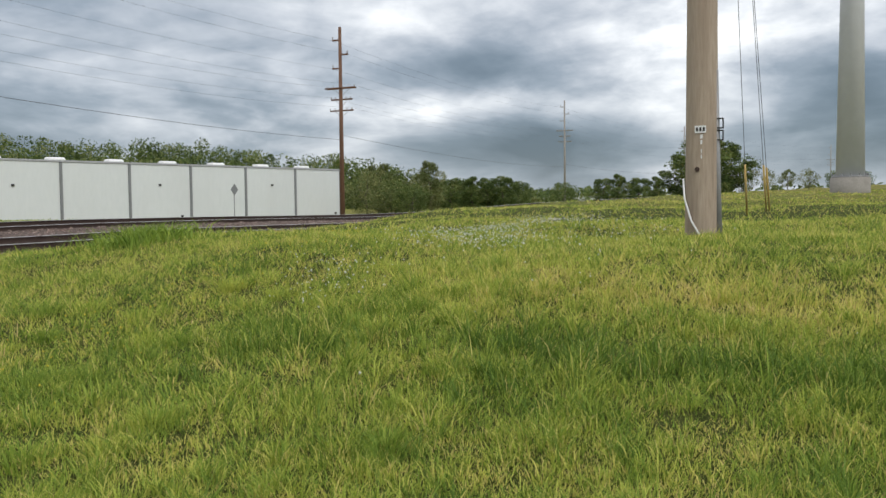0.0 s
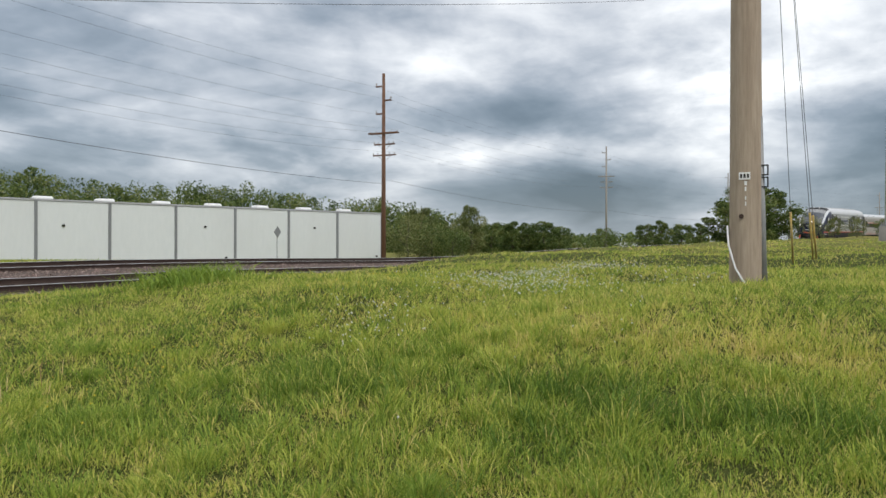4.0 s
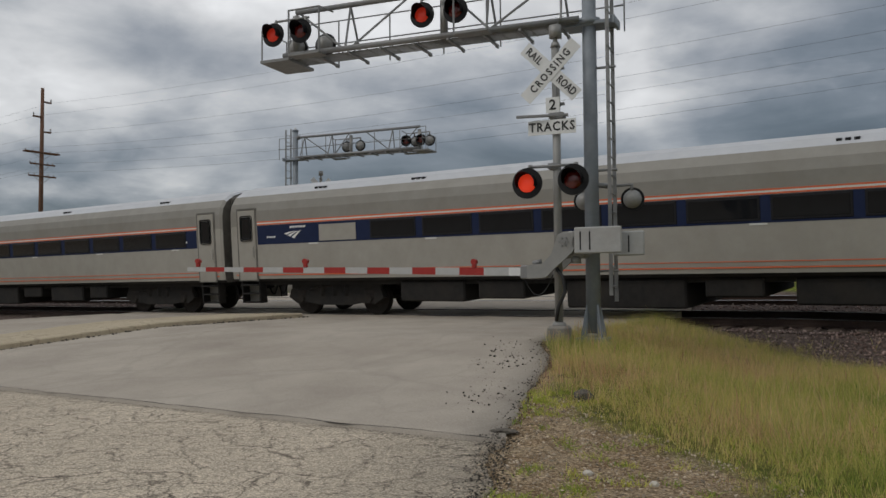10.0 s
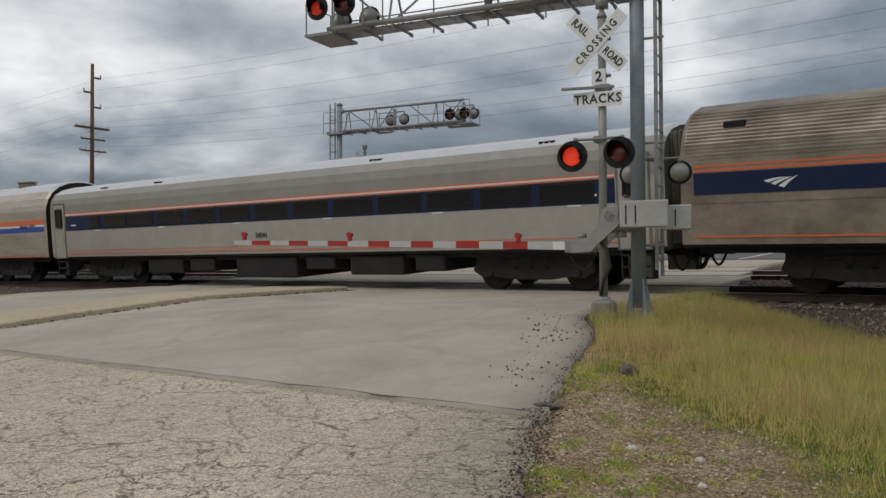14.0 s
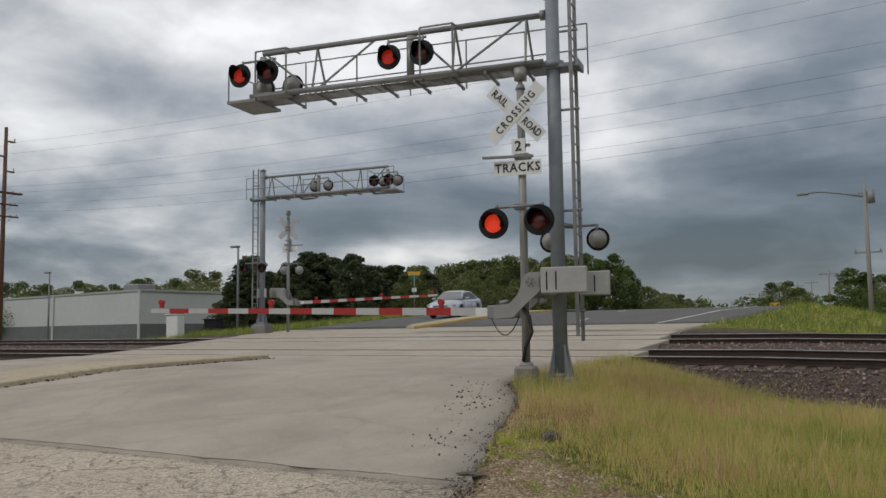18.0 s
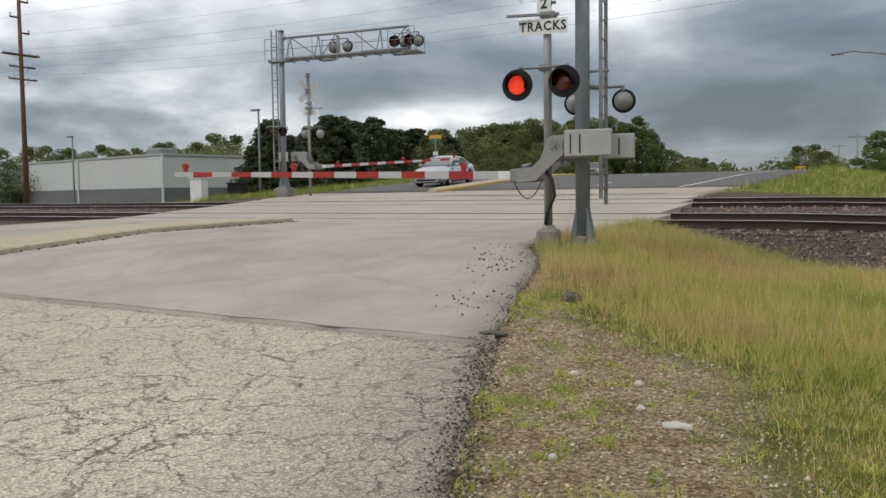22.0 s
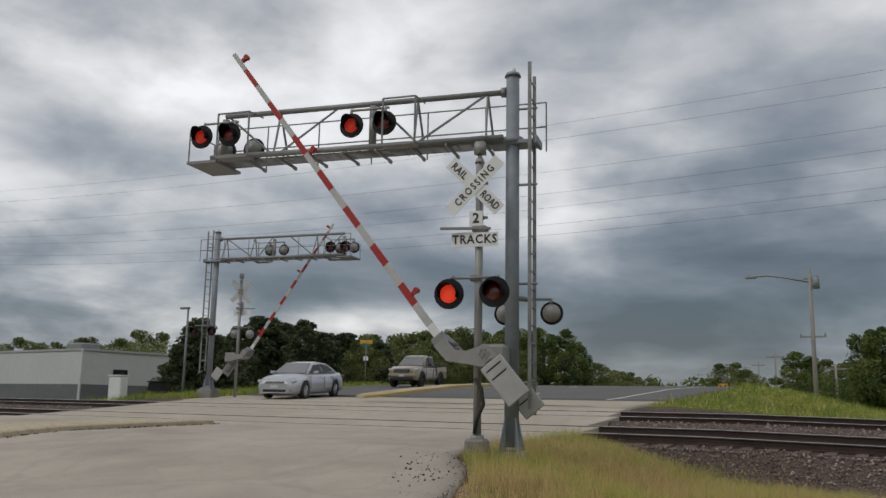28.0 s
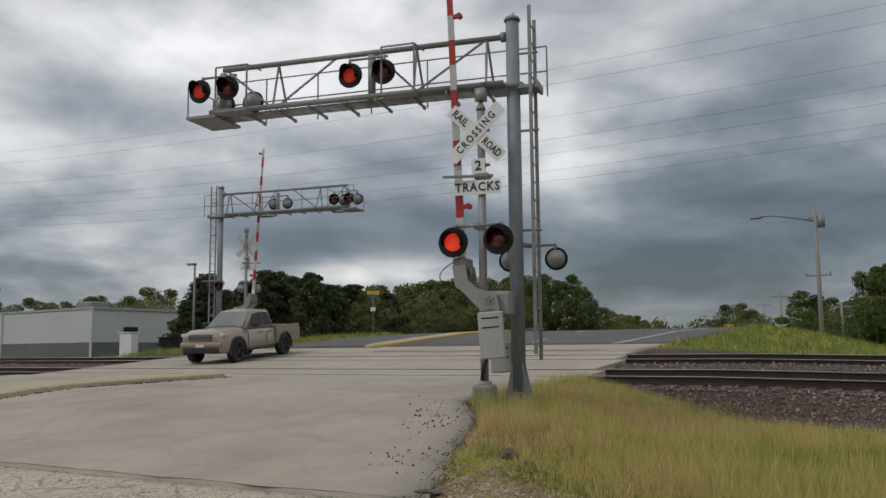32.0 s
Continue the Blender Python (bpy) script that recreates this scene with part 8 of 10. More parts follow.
def locomotive():
    lo = thing("locomotive", "navy and silver diesel locomotive with a red stripe", "locomotive", group="passenger train")
    shape = [(1.0, 0.0), (1.0, 0.155), (1.0, 0.17), (1.0, 0.45), (1.0, 0.70), (0.985, 0.79), (0.93, 0.875), (0.80, 0.945), (0.55, 0.985), (0.28, 0.998), (0.0, 1.0)]

    def section(x, w, z0, zt):
        h = [(w * a, z0 + (zt - z0) * b) for a, b in shape]
        return [(x, y, z) for y, z in both(h)]

    n = len(shape)
    ns = 2 * n - 1

    def pick_body(i, j):
        jj = min(j, ns - 2 - j)
        if i < 0:
            return 3
        return 2 if jj == 0 else 0 if jj == 1 else 0 if jj < 5 else 1

    bm = bmesh.new()
    xs = [3.25, 5.2, 9.0, 13.0, 17.0, 20.6, 21.15, 21.35]
    st = [section(x, 1.5 if x < 21 else 1.5 - 0.5 * (x - 21), 0.92, 4.31 - (0.0 if x < 20.7 else 0.55 * (x - 20.6))) for x in xs]
    loft(bm, st, pick_body)
    part("body", bm, [T_SILVER, T_ROOF, T_SKIRT, T_UNDER], lo, "silver-grey engine hood with white roof")
    prof = [(0.0, 2.30, 1.30), (0.06, 2.42, 1.38), (0.30, 2.52, 1.44), (0.74, 3.10, 1.48), (1.37, 3.70, 1.50), (2.19, 4.09, 1.50), (2.75, 4.26, 1.50), (3.25, 4.31, 1.50)]

    def pick_cab(i, j):
        jj = min(j, ns - 2 - j)
        if i < 0:
            return 0
        if jj == 0:
            return 2
        if 2 <= i <= 4 and jj >= 7:
            return 3
        if i >= 5 and jj >= 7:
            return 4
        if 2 <= i and 5 <= jj <= 6:
            return 1 if jj == 6 else 0
        if i >= 5 and jj >= 5:
            return 1
        return 0

    bm = bmesh.new()
    loft(bm, [section(x, w, 0.92, zt) for x, zt, w in prof], pick_cab)
    cab = part("cab", bm, [T_BLUE, T_ROOF, T_SKIRT, T_SCREEN, T_SKIRT], lo, "navy streamlined driving cab")
    # windscreen: pillar and wipers
    bm = bmesh.new()
    rod(bm, (0.32, 0, 2.56), (1.95, 0, 4.02), 0.02, n=6)
    part("screen_pillar", bm, T_SKIRT, cab)
    for s in (-1, 1):
        bm = bmesh.new()
        rod(bm, (0.28, s * 0.55, 2.60), (0.95, s * 0.25, 3.38), 0.014, n=5)
        rod(bm, (0.75, s * 0.62, 3.12), (1.15, s * 0.05, 3.58), 0.012, n=5)
        part("wiper", bm, M_BLACK, cab)
    # nose: dark visor band, lamps, red bar, buffer beam, plough
    bm = bmesh.new()
    box(bm, -0.035, 0.05, -1.05, 1.05, 1.98, 2.30, 0.02)
    part("nose_band", bm, M_BLACK, cab)
    bm = bmesh.new()
    box(bm, -0.05, -0.02, -0.42, 0.42, 2.06, 2.20, 0.01)
    part("number_board", bm, T_FRAME, cab)
    for y in (-1.12, 1.12):
        for z, lit in ((2.16, True), (1.90, False)):
            bm = bmesh.new()
            rod(bm, (0.06, y, z), (-0.04, y, z), 0.12, 0.10, n=16)
            hl = part("headlamp", bm, T_FRAME, cab)
            bm = bmesh.new()
            rod(bm, (-0.03, y, z), (-0.055, y, z), 0.085, 0.08, n=16)
            part("lens", bm, T_LAMP if lit else M_REDLENS, hl)
    for y in (-0.11, 0.11):
        bm = bmesh.new()
        rod(bm, (0.30, y, 2.62), (0.20, y, 2.60), 0.06, n=12)
        part("top_lamp", bm, T_LAMP, cab)
    bm = bmesh.new()
    box(bm, -0.06, 0.02, -0.62, 0.62, 1.26, 1.40, 0.02)
    part("red_bar", bm, T_RED, cab)
    bm = bmesh.new()
    box(bm, -0.18, 0.35, -1.42, 1.42, 0.86, 1.22, 0.05)
    part("buffer_beam", bm, T_SKIRT, lo)
    bm = bmesh.new()
    v = [bm.verts.new(p) for p in ((-0.14, -0.40, 0.14), (-0.14, 0.40, 0.14), (0.30, -1.25, 0.14), (0.30, 1.25, 0.14), (0.0, -0.40, 0.66), (0.0, 0.40, 0.66), (0.36, -1.22, 0.66), (0.36, 1.22, 0.66))]
    for q in ((0, 1, 5, 4), (0, 4, 6, 2), (1, 3, 7, 5), (2, 6, 7, 3), (4, 5, 7, 6), (0, 2, 3, 1)):
        bm.faces.new([v[k] for k in q])
    bmesh.ops.recalc_face_normals(bm, faces=bm.faces)
    part("plough", bm, T_PLOUGH, lo, "grey steel pilot plough")
    for y in (-0.95, 0.95):
        bm = bmesh.new()
        for dz in (0.0, 0.16):
            rod(bm, (-0.2, y, 1.0 - dz), (-0.42, y + 0.04, 0.72 - dz), 0.04, n=8)
        part("brake_hose", bm, T_RED, lo, "red brake hose pair")
    bm = bmesh.new()
    rod(bm, (0.2, 0, 0.88), (-0.55, 0, 0.88), 0.10, n=10)
    box(bm, -0.86, -0.5, -0.2, 0.2, 0.68, 1.08, 0.06)
    part("coupler", bm, T_UNDER, lo)
    # flanks
    side_panel(lo, "red_stripe", 0.12, 21.30, 1.43, 1.53, T_RED, 1.502)
    side_panel(lo, "livery_line", 8.02, 12.30, 2.22, 2.30, T_STRIPEW, 1.504)
    side_panel(lo, "livery_line", 8.02, 12.30, 3.26, 3.34, T_STRIPEW, 1.504)
    side_panel(lo, "livery_line", 15.95, 21.28, 2.22, 2.30, T_STRIPEW, 1.504)
    side_panel(lo, "livery_line", 5.98, 6.5, 3.33, 3.41, T_STRIPEW, 1.504)
    side_panel(lo, "livery_line", 18.4, 19.3, 3.22, 3.32, T_STRIPEW, 1.504)
    side_panel(lo, "gutter", 3.3, 21.0, 3.60, 3.64, T_FRAME, 1.497)
    for s in (-1, 1):
        for curve in ("low", "high"):
            bm = bmesh.new()
            prev = None
            for i in range(13):
                t = i / 12
                if curve == "low":
                    x, z = 3.75 + 2.75 * t, 1.55 + 0.62 * math.sin(t * math.pi / 2) ** 1.3
                else:
                    x, z = 3.28 + 2.0 * t, 3.66 - 0.30 * math.sin(t * math.pi / 2)
                row = [bm.verts.new((x, s * 1.505, z - 0.045)), bm.verts.new((x, s * 1.505, z + 0.045))]
                if prev:
                    bm.faces.new((prev[0], row[0], row[1], prev[1]))
                prev = row
            part("livery_curve", bm, T_STRIPEW, lo)
        bm = bmesh.new()
        x = 3.36
        col = 0
        while x < 6.5:
            r = 0.092 - 0.055 * (x - 3.3) / 3.2
            lowz = 1.66 + (0.62 * math.sin(max(0, (x - 3.75) / 2.75) * math.pi / 2) ** 1.3 if x > 3.75 else 0)
            z = 3.50 - 0.085 * (col % 2)
            while z > lowz:
                if not (5.2 < x < 6.0 and z > 2.68) and z < 3.62 - 0.25 * min(1, (x - 3.28) / 2.0):
                    disc_mesh(bm, x, z, r, s * 1.505)
                z -= 0.17
            x += 0.175
            col += 2
        tagged(part("dot_pattern", bm, M_INK, lo, "dark halftone dots"), kind="stuff")
        bm = bmesh.new()
        x, col = 18.5, 0
        while x < 21.2:
            r = 0.03 + 0.062 * min(1, (x - 18.5) / 2.2)
            z = 2.42
            while z < (3.12 if x < 19.4 else 3.52):
                disc_mesh(bm, x, z, r, s * 1.505)
                z += 0.17
            x += 0.175
        tagged(part("dot_pattern", bm, M_INK, lo, "dark halftone dots"), kind="stuff")
        for x0, x1, z0, z1, mt in ((5.28, 5.93, 2.76, 3.51, T_GRILLE), (6.64, 7.87, 1.79, 3.18, T_GRILLE), (12.53, 13.3, 1.85, 3.2, T_SKIRT), (16.27, 17.43, 2.55, 3.40, T_GRILLE), (17.75, 18.30, 2.70, 3.42, T_GRILLE)):
            bm = bmesh.new()
            box(bm, x0 - 0.06, x1 + 0.06, s * 1.505 - 0.012, s * 1.505 + 0.012, z0 - 0.06, z1 + 0.06, 0.01)
            fr = part("grille_frame", bm, T_FRAME, lo)
            bm = bmesh.new()
            box(bm, x0, x1, s * 1.515 - 0.008, s * 1.515 + 0.008, z0, z1, 0.0)
            k = 1
            while z0 + 0.045 * k < z1:
                box(bm, x0, x1, s * 1.526 - 0.006, s * 1.526 + 0.006, z0 + 0.045 * k - 0.012, z0 + 0.045 * k + 0.008)
                k += 1
            part("grille", bm, mt, fr, "louvred intake grille")
            for q in range(1, int((x1 - x0) / 0.22)):
                bm = bmesh.new()
                xq = x0 + (x1 - x0) * q / int((x1 - x0) / 0.22)
                box(bm, xq - 0.012, xq + 0.012, s * 1.534 - 0.006, s * 1.534 + 0.006, z0, z1)
                part("grille_bar", bm, T_GRILLEBAR, fr)
        # crossed radiator panel
        bm = bmesh.new()
        box(bm, 13.62, 15.88, s * 1.506 - 0.01, s * 1.506 + 0.01, 1.62, 3.50, 0.0)
        panel = part("radiator_panel", bm, T_SKIRT, lo, "dark radiator opening with crossed braces")
        for x0, z0, x1, z1 in ((13.62, 1.62, 15.88, 3.50), (13.62, 3.50, 15.88, 1.62)):
            bm = bmesh.new()
            dx, dz = x1 - x0, z1 - z0
            ln = math.hypot(dx, dz)
            ang = -math.degrees(math.atan2(dz, dx))
            box(bm, -ln / 2, ln / 2, -0.012, 0.012, -0.09, 0.09, 0.0, m=pose((x0 + x1) / 2, s * 1.522, (z0 + z1) / 2, 0, ang, 0))
            part("cross_brace", bm, T_SILVER, panel)
        # cab door, windows, rails
        bm = bmesh.new()
        box(bm, 1.96, 2.90, s * 1.503 - 0.012, s * 1.503 + 0.012, 1.55, 3.25, 0.02)
        dr = part("cab_door", bm, T_BLUE, lo)
        bm = bmesh.new()
        box(bm, 2.22, 2.66, s * 1.513 - 0.01, s * 1.513 + 0.01, 2.50, 3.05, 0.01)
        part("door_window", bm, T_GLASS, dr)
        bm = bmesh.new()
        rod(bm, (2.05, s * 1.55, 2.25), (2.30, s * 1.55, 2.25), 0.018, n=6)
        rod(bm, (2.05, s * 1.55, 1.75), (2.25, s * 1.55, 1.75), 0.018, n=6)
        part("door_handle", bm, M_RAILTOP, dr)
        for x in (1.93, 2.93):
            bm = bmesh.new()
            rod(bm, (x, s * 1.57, 1.15), (x, s * 1.57, 3.2), 0.016, n=6)
            rod(bm, (x, s * 1.49, 3.18), (x, s * 1.57, 3.18), 0.014, n=6)
            part("grab_rail", bm, M_RAILTOP, lo)
        for x in (2.03, 2.78):
            bm = bmesh.new()
            box(bm, x - 0.025, x + 0.025, s * 1.555 - 0.01, s * 1.555 + 0.01, 2.05, 2.55, 0.0)
            part("hand_plate", bm, M_WHITE, lo)
        bm = bmesh.new()
        box(bm, 1.30, 1.78, s * 1.503 - 0.01, s * 1.503 + 0.01, 2.50, 3.10, 0.02)
        part("cab_window", bm, T_GLASS, lo)
        bm = bmesh.new()
        box(bm, 1.44, 1.60, s * 1.60 - 0.05, s * 1.60 + 0.05, 2.48, 3.12, 0.02)
        part("mirror", bm, M_WHITE, lo, "white cab mirror")
        ladder_ = new("cab_steps")
        ladder_.parent = lo
        for z in (0.35, 0.62, 0.89, 1.16):
            bm = bmesh.new()
            box(bm, 2.15, 2.70, s * 1.42 - 0.1, s * 1.42 + 0.1, z - 0.015, z + 0.015)
            part("step", bm, T_UNDER, ladder_)
        for x in (2.15, 2.70):
            bm = bmesh.new()
            box(bm, x - 0.02, x + 0.02, s * 1.42 - 0.1, s * 1.42 + 0.1, 0.33, 1.45)
            part("stringer", bm, T_UNDER, ladder_)
    letters("fleet_number", "4632", 0.27, M_WHITE, lo, pose(0.80, -1.515, 1.90) @ UPRIGHT, 1.0, 0.95)
    bars(lo, 0.66, 2.19, 0.40, 0.10, 4, M_WHITE, -1.512)
    bars(lo, 0.45, 1.20, 1.0, 0.07, 11, M_WHITE, -1.512)
    bars(lo, 5.25, 1.66, 0.55, 0.08, 7, surf("teal_lettering", (0.02, 0.22, 0.22), (0.03, 0.25, 0.25), 5, 0.5, 0), -1.512)
    bars(lo, 9.80, 2.72, 2.20, 0.21, 6, T_BAND, -1.512, 0.82)
    bars(lo, 9.80, 2.41, 2.25, 0.17, 7, T_BAND, -1.512, 0.50)
    bars(lo, 17.1, 1.85, 0.5, 0.07, 8, T_SKIRT, -1.512)
    bars(lo, 18.1, 1.85, 0.4, 0.08, 6, T_BAND, -1.512)
    bars(lo, 20.2, 1.20, 0.8, 0.07, 7, M_WHITE, -1.512)
    swoosh(lo, 9.09, 2.70, 0.88, T_BAND, -1.512)
    bm = bmesh.new()
    for k in range(3):
        box(bm, -0.04, -0.02, -0.5 + 0.22 * k, -0.33 + 0.22 * k, 1.62, 1.72)
    box(bm, -0.04, -0.02, 0.15, 0.55, 1.64, 1.70)
    part("nose_bars", bm, M_WHITE, cab)
    # roof gear
    bm = bmesh.new()
    box(bm, 3.45, 4.05, -1.24, -0.95, 3.90, 4.03, 0.02)
    part("roof_vent", bm, T_SKIRT, lo)
    for x0, x1, h in ((6.6, 9.0, 0.03), (9.4, 12.6, 0.05), (13.4, 16.4, 0.08), (17.0, 19.6, 0.04)):
        bm = bmesh.new()
        box(bm, x0, x1, -0.70, 0.70, 4.20, 4.33 + h, 0.04)
        part("roof_hatch", bm, T_FRAME, lo)
    for x, y in ((2.35, -0.3), (2.6, 0.35), (5.0, 0.0)):
        bm = bmesh.new()
        rod(bm, (x, y, 4.0), (x, y, 4.36), 0.10, 0.07, n=10)
        part("roof_horn", bm, T_FRAME, lo)
    for x in (5.6, 16.9):
        for s in (-1, 1):
            bm = bmesh.new()
            box(bm, x - 0.012, x + 0.012, s * 1.25 - 0.3, s * 1.25 + 0.3, 3.70, 3.715)
            part("roof_joint", bm, M_BLACK, lo)
    # running gear
    bogie(lo, 4.2, 3.0, 0.51)
    bogie(lo, 17.7, 3.0, 0.51)
    hanging_box(lo, 7.3, 14.6, 0.22, 1.0, -1.42, 1.42, T_SKIRT)
    hanging_box(lo, 19.8, 20.9, 0.35, 0.95, -1.4, 1.4, T_SKIRT)
    hanging_box(lo, 6.2, 7.2, 0.45, 0.95, -1.3, 1.3)
    hanging_box(lo, 14.8, 15.7, 0.45, 0.95, -1.3, 1.3)
    bm = bmesh.new()
    box(bm, 0.4, 21.2, -1.3, 1.3, 0.75, 1.0, 0.0)
    part("underframe", bm, T_UNDER, lo)
    end_gear(lo, 21.36, 1)
    return lo


HALF = 12.78


def coach_body(car, half_section, zones, mats, end_mat, name="body", label=""):
    """Car shell; zones[j] is the material of each strip of the half section."""
    sec = both(half_section)
    ns = len(sec)
    xs = [-HALF, -HALF + 0.10, -6.4, 0.0, 6.4, HALF - 0.10, HALF]
    st = []
    for x in xs:
        k = 1.0 if abs(x) < HALF - 0.01 else 0.975
        st.append([(x, y * k, z if z < 1.3 else z * (1 - (1 - k) * 0.6)) for y, z in sec])

    def pick(i, j):
        if i < 0:
            return end_mat
        return zones[min(j, ns - 2 - j)]

    bm = bmesh.new()
    loft(bm, st, pick)
    return part(name, bm, mats, car, label)


def window(car, x, w, z0, z1, y, glass=None, frame_mat=None):
    for s in (-1, 1):
        bm = bmesh.new()
        box(bm, x - w / 2 - 0.05, x + w / 2 + 0.05, s * y - 0.012, s * y + 0.012, z0 - 0.05, z1 + 0.05, 0.012)
        fr = part("window", bm, frame_mat or M_TRIMDARK, car)
        bm = bmesh.new()
        box(bm, x - w / 2, x + w / 2, s * (y + 0.006) - 0.012, s * (y + 0.006) + 0.012, z0, z1, 0.006)
        part("pane", bm, glass or T_GLASS, fr)


def end_door(car, x, w, material, y, z0=1.0, z1=3.08, win=True):
    for s in (-1, 1):
        bm = bmesh.new()
        box(bm, x - w / 2 - 0.05, x + w / 2 + 0.05, s * y - 0.006, s * y + 0.006, z0, z1 + 0.06, 0.0)
        part("door_surround", bm, T_DIAPHRAGM, car)
        bm = bmesh.new()
        box(bm, x - w / 2, x + w / 2, s * (y + 0.006) - 0.012, s * (y + 0.006) + 0.012, z0 + 0.02, z1, 0.02)
        dr = part("door", bm, material, car)
        if win:
            bm = bmesh.new()
            box(bm, x - w * 0.34, x + w * 0.34, s * (y + 0.012) - 0.012, s * (y + 0.012) + 0.012, 2.17, 2.93, 0.05)
            part("window_gasket", bm, M_RUBBER, dr)
            bm = bmesh.new()
            box(bm, x - w * 0.28, x + w * 0.28, s * (y + 0.018) - 0.012, s * (y + 0.018) + 0.012, 2.22, 2.88, 0.05)
            part("door_window", bm, T_GLASS, dr)
        bm = bmesh.new()
        rod(bm, (x + w * 0.38, s * (y + 0.05), 1.7), (x + w * 0.38, s * (y + 0.05), 2.0), 0.015, n=6)
        part("door_handle", bm, M_RAILTOP, dr)
        bm = bmesh.new()
        for k, z in enumerate((0.36, 0.62, 0.88)):
            box(bm, x - w / 2, x + w / 2, s * (y - 0.22 + 0.05 * k) - 0.12, s * (y - 0.22 + 0.05 * k) + 0.12, z - 0.02, z + 0.02)
        for dx in (-w / 2, w / 2):
            box(bm, x + dx - 0.02, x + dx + 0.02, s * (y - 0.2) - 0.14, s * (y - 0.2) + 0.14, 0.34, 1.0)
        part("step_well", bm, T_UNDER, car)
        bm = bmesh.new()
        box(bm, x - w / 2 + 0.02, x + w / 2 - 0.02, s * (y - 0.34) - 0.01, s * (y - 0.34) + 0.01, 0.34, 1.0)
        part("step_back", bm, T_UPPER, car)


def under_gear(car, boxes):
    bogie(car, -9.1, 2.5)
    bogie(car, 9.1, 2.5)
    bm = bmesh.new()
    box(bm, -HALF + 0.3, HALF - 0.3, -1.25, 1.25, 0.86, 1.03, 0.0)
    part("underframe", bm, T_UNDER, car)
    for x0, x1, z0 in boxes:
        hanging_box(car, x0, x1, z0, 0.95)
    end_gear(car, HALF, 1)
    end_gear(car, -HALF, -1)


def ribs(car, z0, z1, step, y, material, gaps=(), lean=None):
    """Fluted steel: one long rib per course, cut at the doors."""
    spans, a = [], -HALF + 0.12
    for g0, g1 in sorted(gaps):
        spans.append((a, g0))
        a = g1
    spans.append((a, HALF - 0.12))
    bm = bmesh.new()
    z = z0
    while z < z1:
        yy = y if lean is None else lean(z)
        for s in (-1, 1):
            for x0, x1 in spans:
                if x1 - x0 > 0.1:
                    box(bm, x0, x1, s * yy - 0.012, s * yy + 0.012, z - step * 0.28, z + step * 0.28)
        z += step
    return tagged(part("fluting", bm, material, car, "horizontal fluted ribs"), kind="stuff")


def roof_vent(car, x, y=-1.02, z=3.60):
    bm = bmesh.new()
    for k in range(3):
        box(bm, x + 0.16 * k, x + 0.16 * k + 0.10, y - 0.16, y + 0.16, z - 0.03, z + 0.03, 0.0, m=None)
    part("roof_vent", bm, T_SKIRT, car)


H_COACH = [(1.42, 0.98), (1.50, 1.06), (1.515, 1.30), (1.52, 2.0), (1.52, 2.62), (1.51, 3.05), (1.46, 3.28), (1.30, 3.50), (1.0, 3.68), (0.5, 3.80), (0.0, 3.84)]


def grey_coach(blank=None, number=""):
    car = thing("coach", "grey passenger coach with blue window band and red pinstripes", "railway coach", group="passenger train")
    coach_body(car, H_COACH, [2, 0, 0, 0, 1, 1, 1, 3, 3, 3], [T_CREAM, T_UPPER, T_UNDER, T_ROOF, T_DIAPHRAGM], 4, label="smooth warm grey coach shell with white roof")
    side_panel(car, "window_band", -HALF + 1.16, HALF - 1.16, 2.06, 2.615, T_BAND, 1.521, 0.004, label="dark blue window band")
    for z0, z1 in ((2.625, 2.66), (2.70, 2.735)):
        side_panel(car, "pinstripe", -HALF + 1.16, HALF - 1.16, z0, z1, T_ORANGE, 1.521, 0.004)
    side_panel(car, "pinstripe", -HALF + 1.16, HALF - 1.16, 2.66, 2.70, T_STRIPEW, 1.521, 0.003)
    for z0, z1 in ((1.285, 1.305), (1.16, 1.19)):
        side_panel(car, "pinstripe", -HALF + 0.2, HALF - 0.2, z0, z1, T_ORANGE, 1.518, 0.004)
    n = 12
    for k in range(n):
        x = -HALF + 4.9 + k * 1.70 - 0.45
        w = 1.40
        if k == 0:
            x += 0.1
        if blank is not None and k == blank:
            side_panel(car, "blanked_window", x - 0.96, x + 0.36, 2.10, 2.55, T_CREAM, 1.53, 0.006)
            continue
        window(car, x, w, 2.155, 2.56, 1.528)
    for x, lettered in ((-HALF + 2.75, blank is not None), (HALF - 2.75, blank is None)):
        if lettered:
            swoosh(car, x + (0.15 if x > 0 else -0.15), 2.31, 0.36, M_WHITE, -1.532)
            bars(car, x - 0.27, 2.50, 0.62, 0.055, 6, M_WHITE, -1.532)
        else:
            window(car, x - math.copysign(0.5, x), 0.55, 2.155, 2.56, 1.528)
        bars(car, x + math.copysign(1.0, x) - 0.2, 2.24, 0.36, 0.05, 5, M_WHITE, -1.532)
    for x in (-HALF + 0.72, HALF - 0.72):
        end_door(car, x, 0.72, T_CREAM, 1.522)
    if number:
        letters("fleet_number", number, 0.16, M_INK, car, pose(-0.3, -1.53, 1.62) @ UPRIGHT)
    for x in (-9.6, -6.2, 4.0, 9.5):
        roof_vent(car, x)
    for x in range(-10, 11, 4):
        bm = bmesh.new()
        box(bm, x + 0.4, x + 0.75, -1.53, -1.52, 2.02, 2.06)
        part("label_plate", bm, T_STRIPEW, car)
    under_gear(car, ((-6.6, -4.6, 0.42), (-4.2, -2.9, 0.5), (-1.8, 1.0, 0.30), (1.4, 2.6, 0.55), (3.2, 5.2, 0.40), (5.6, 6.6, 0.5)))
    return car


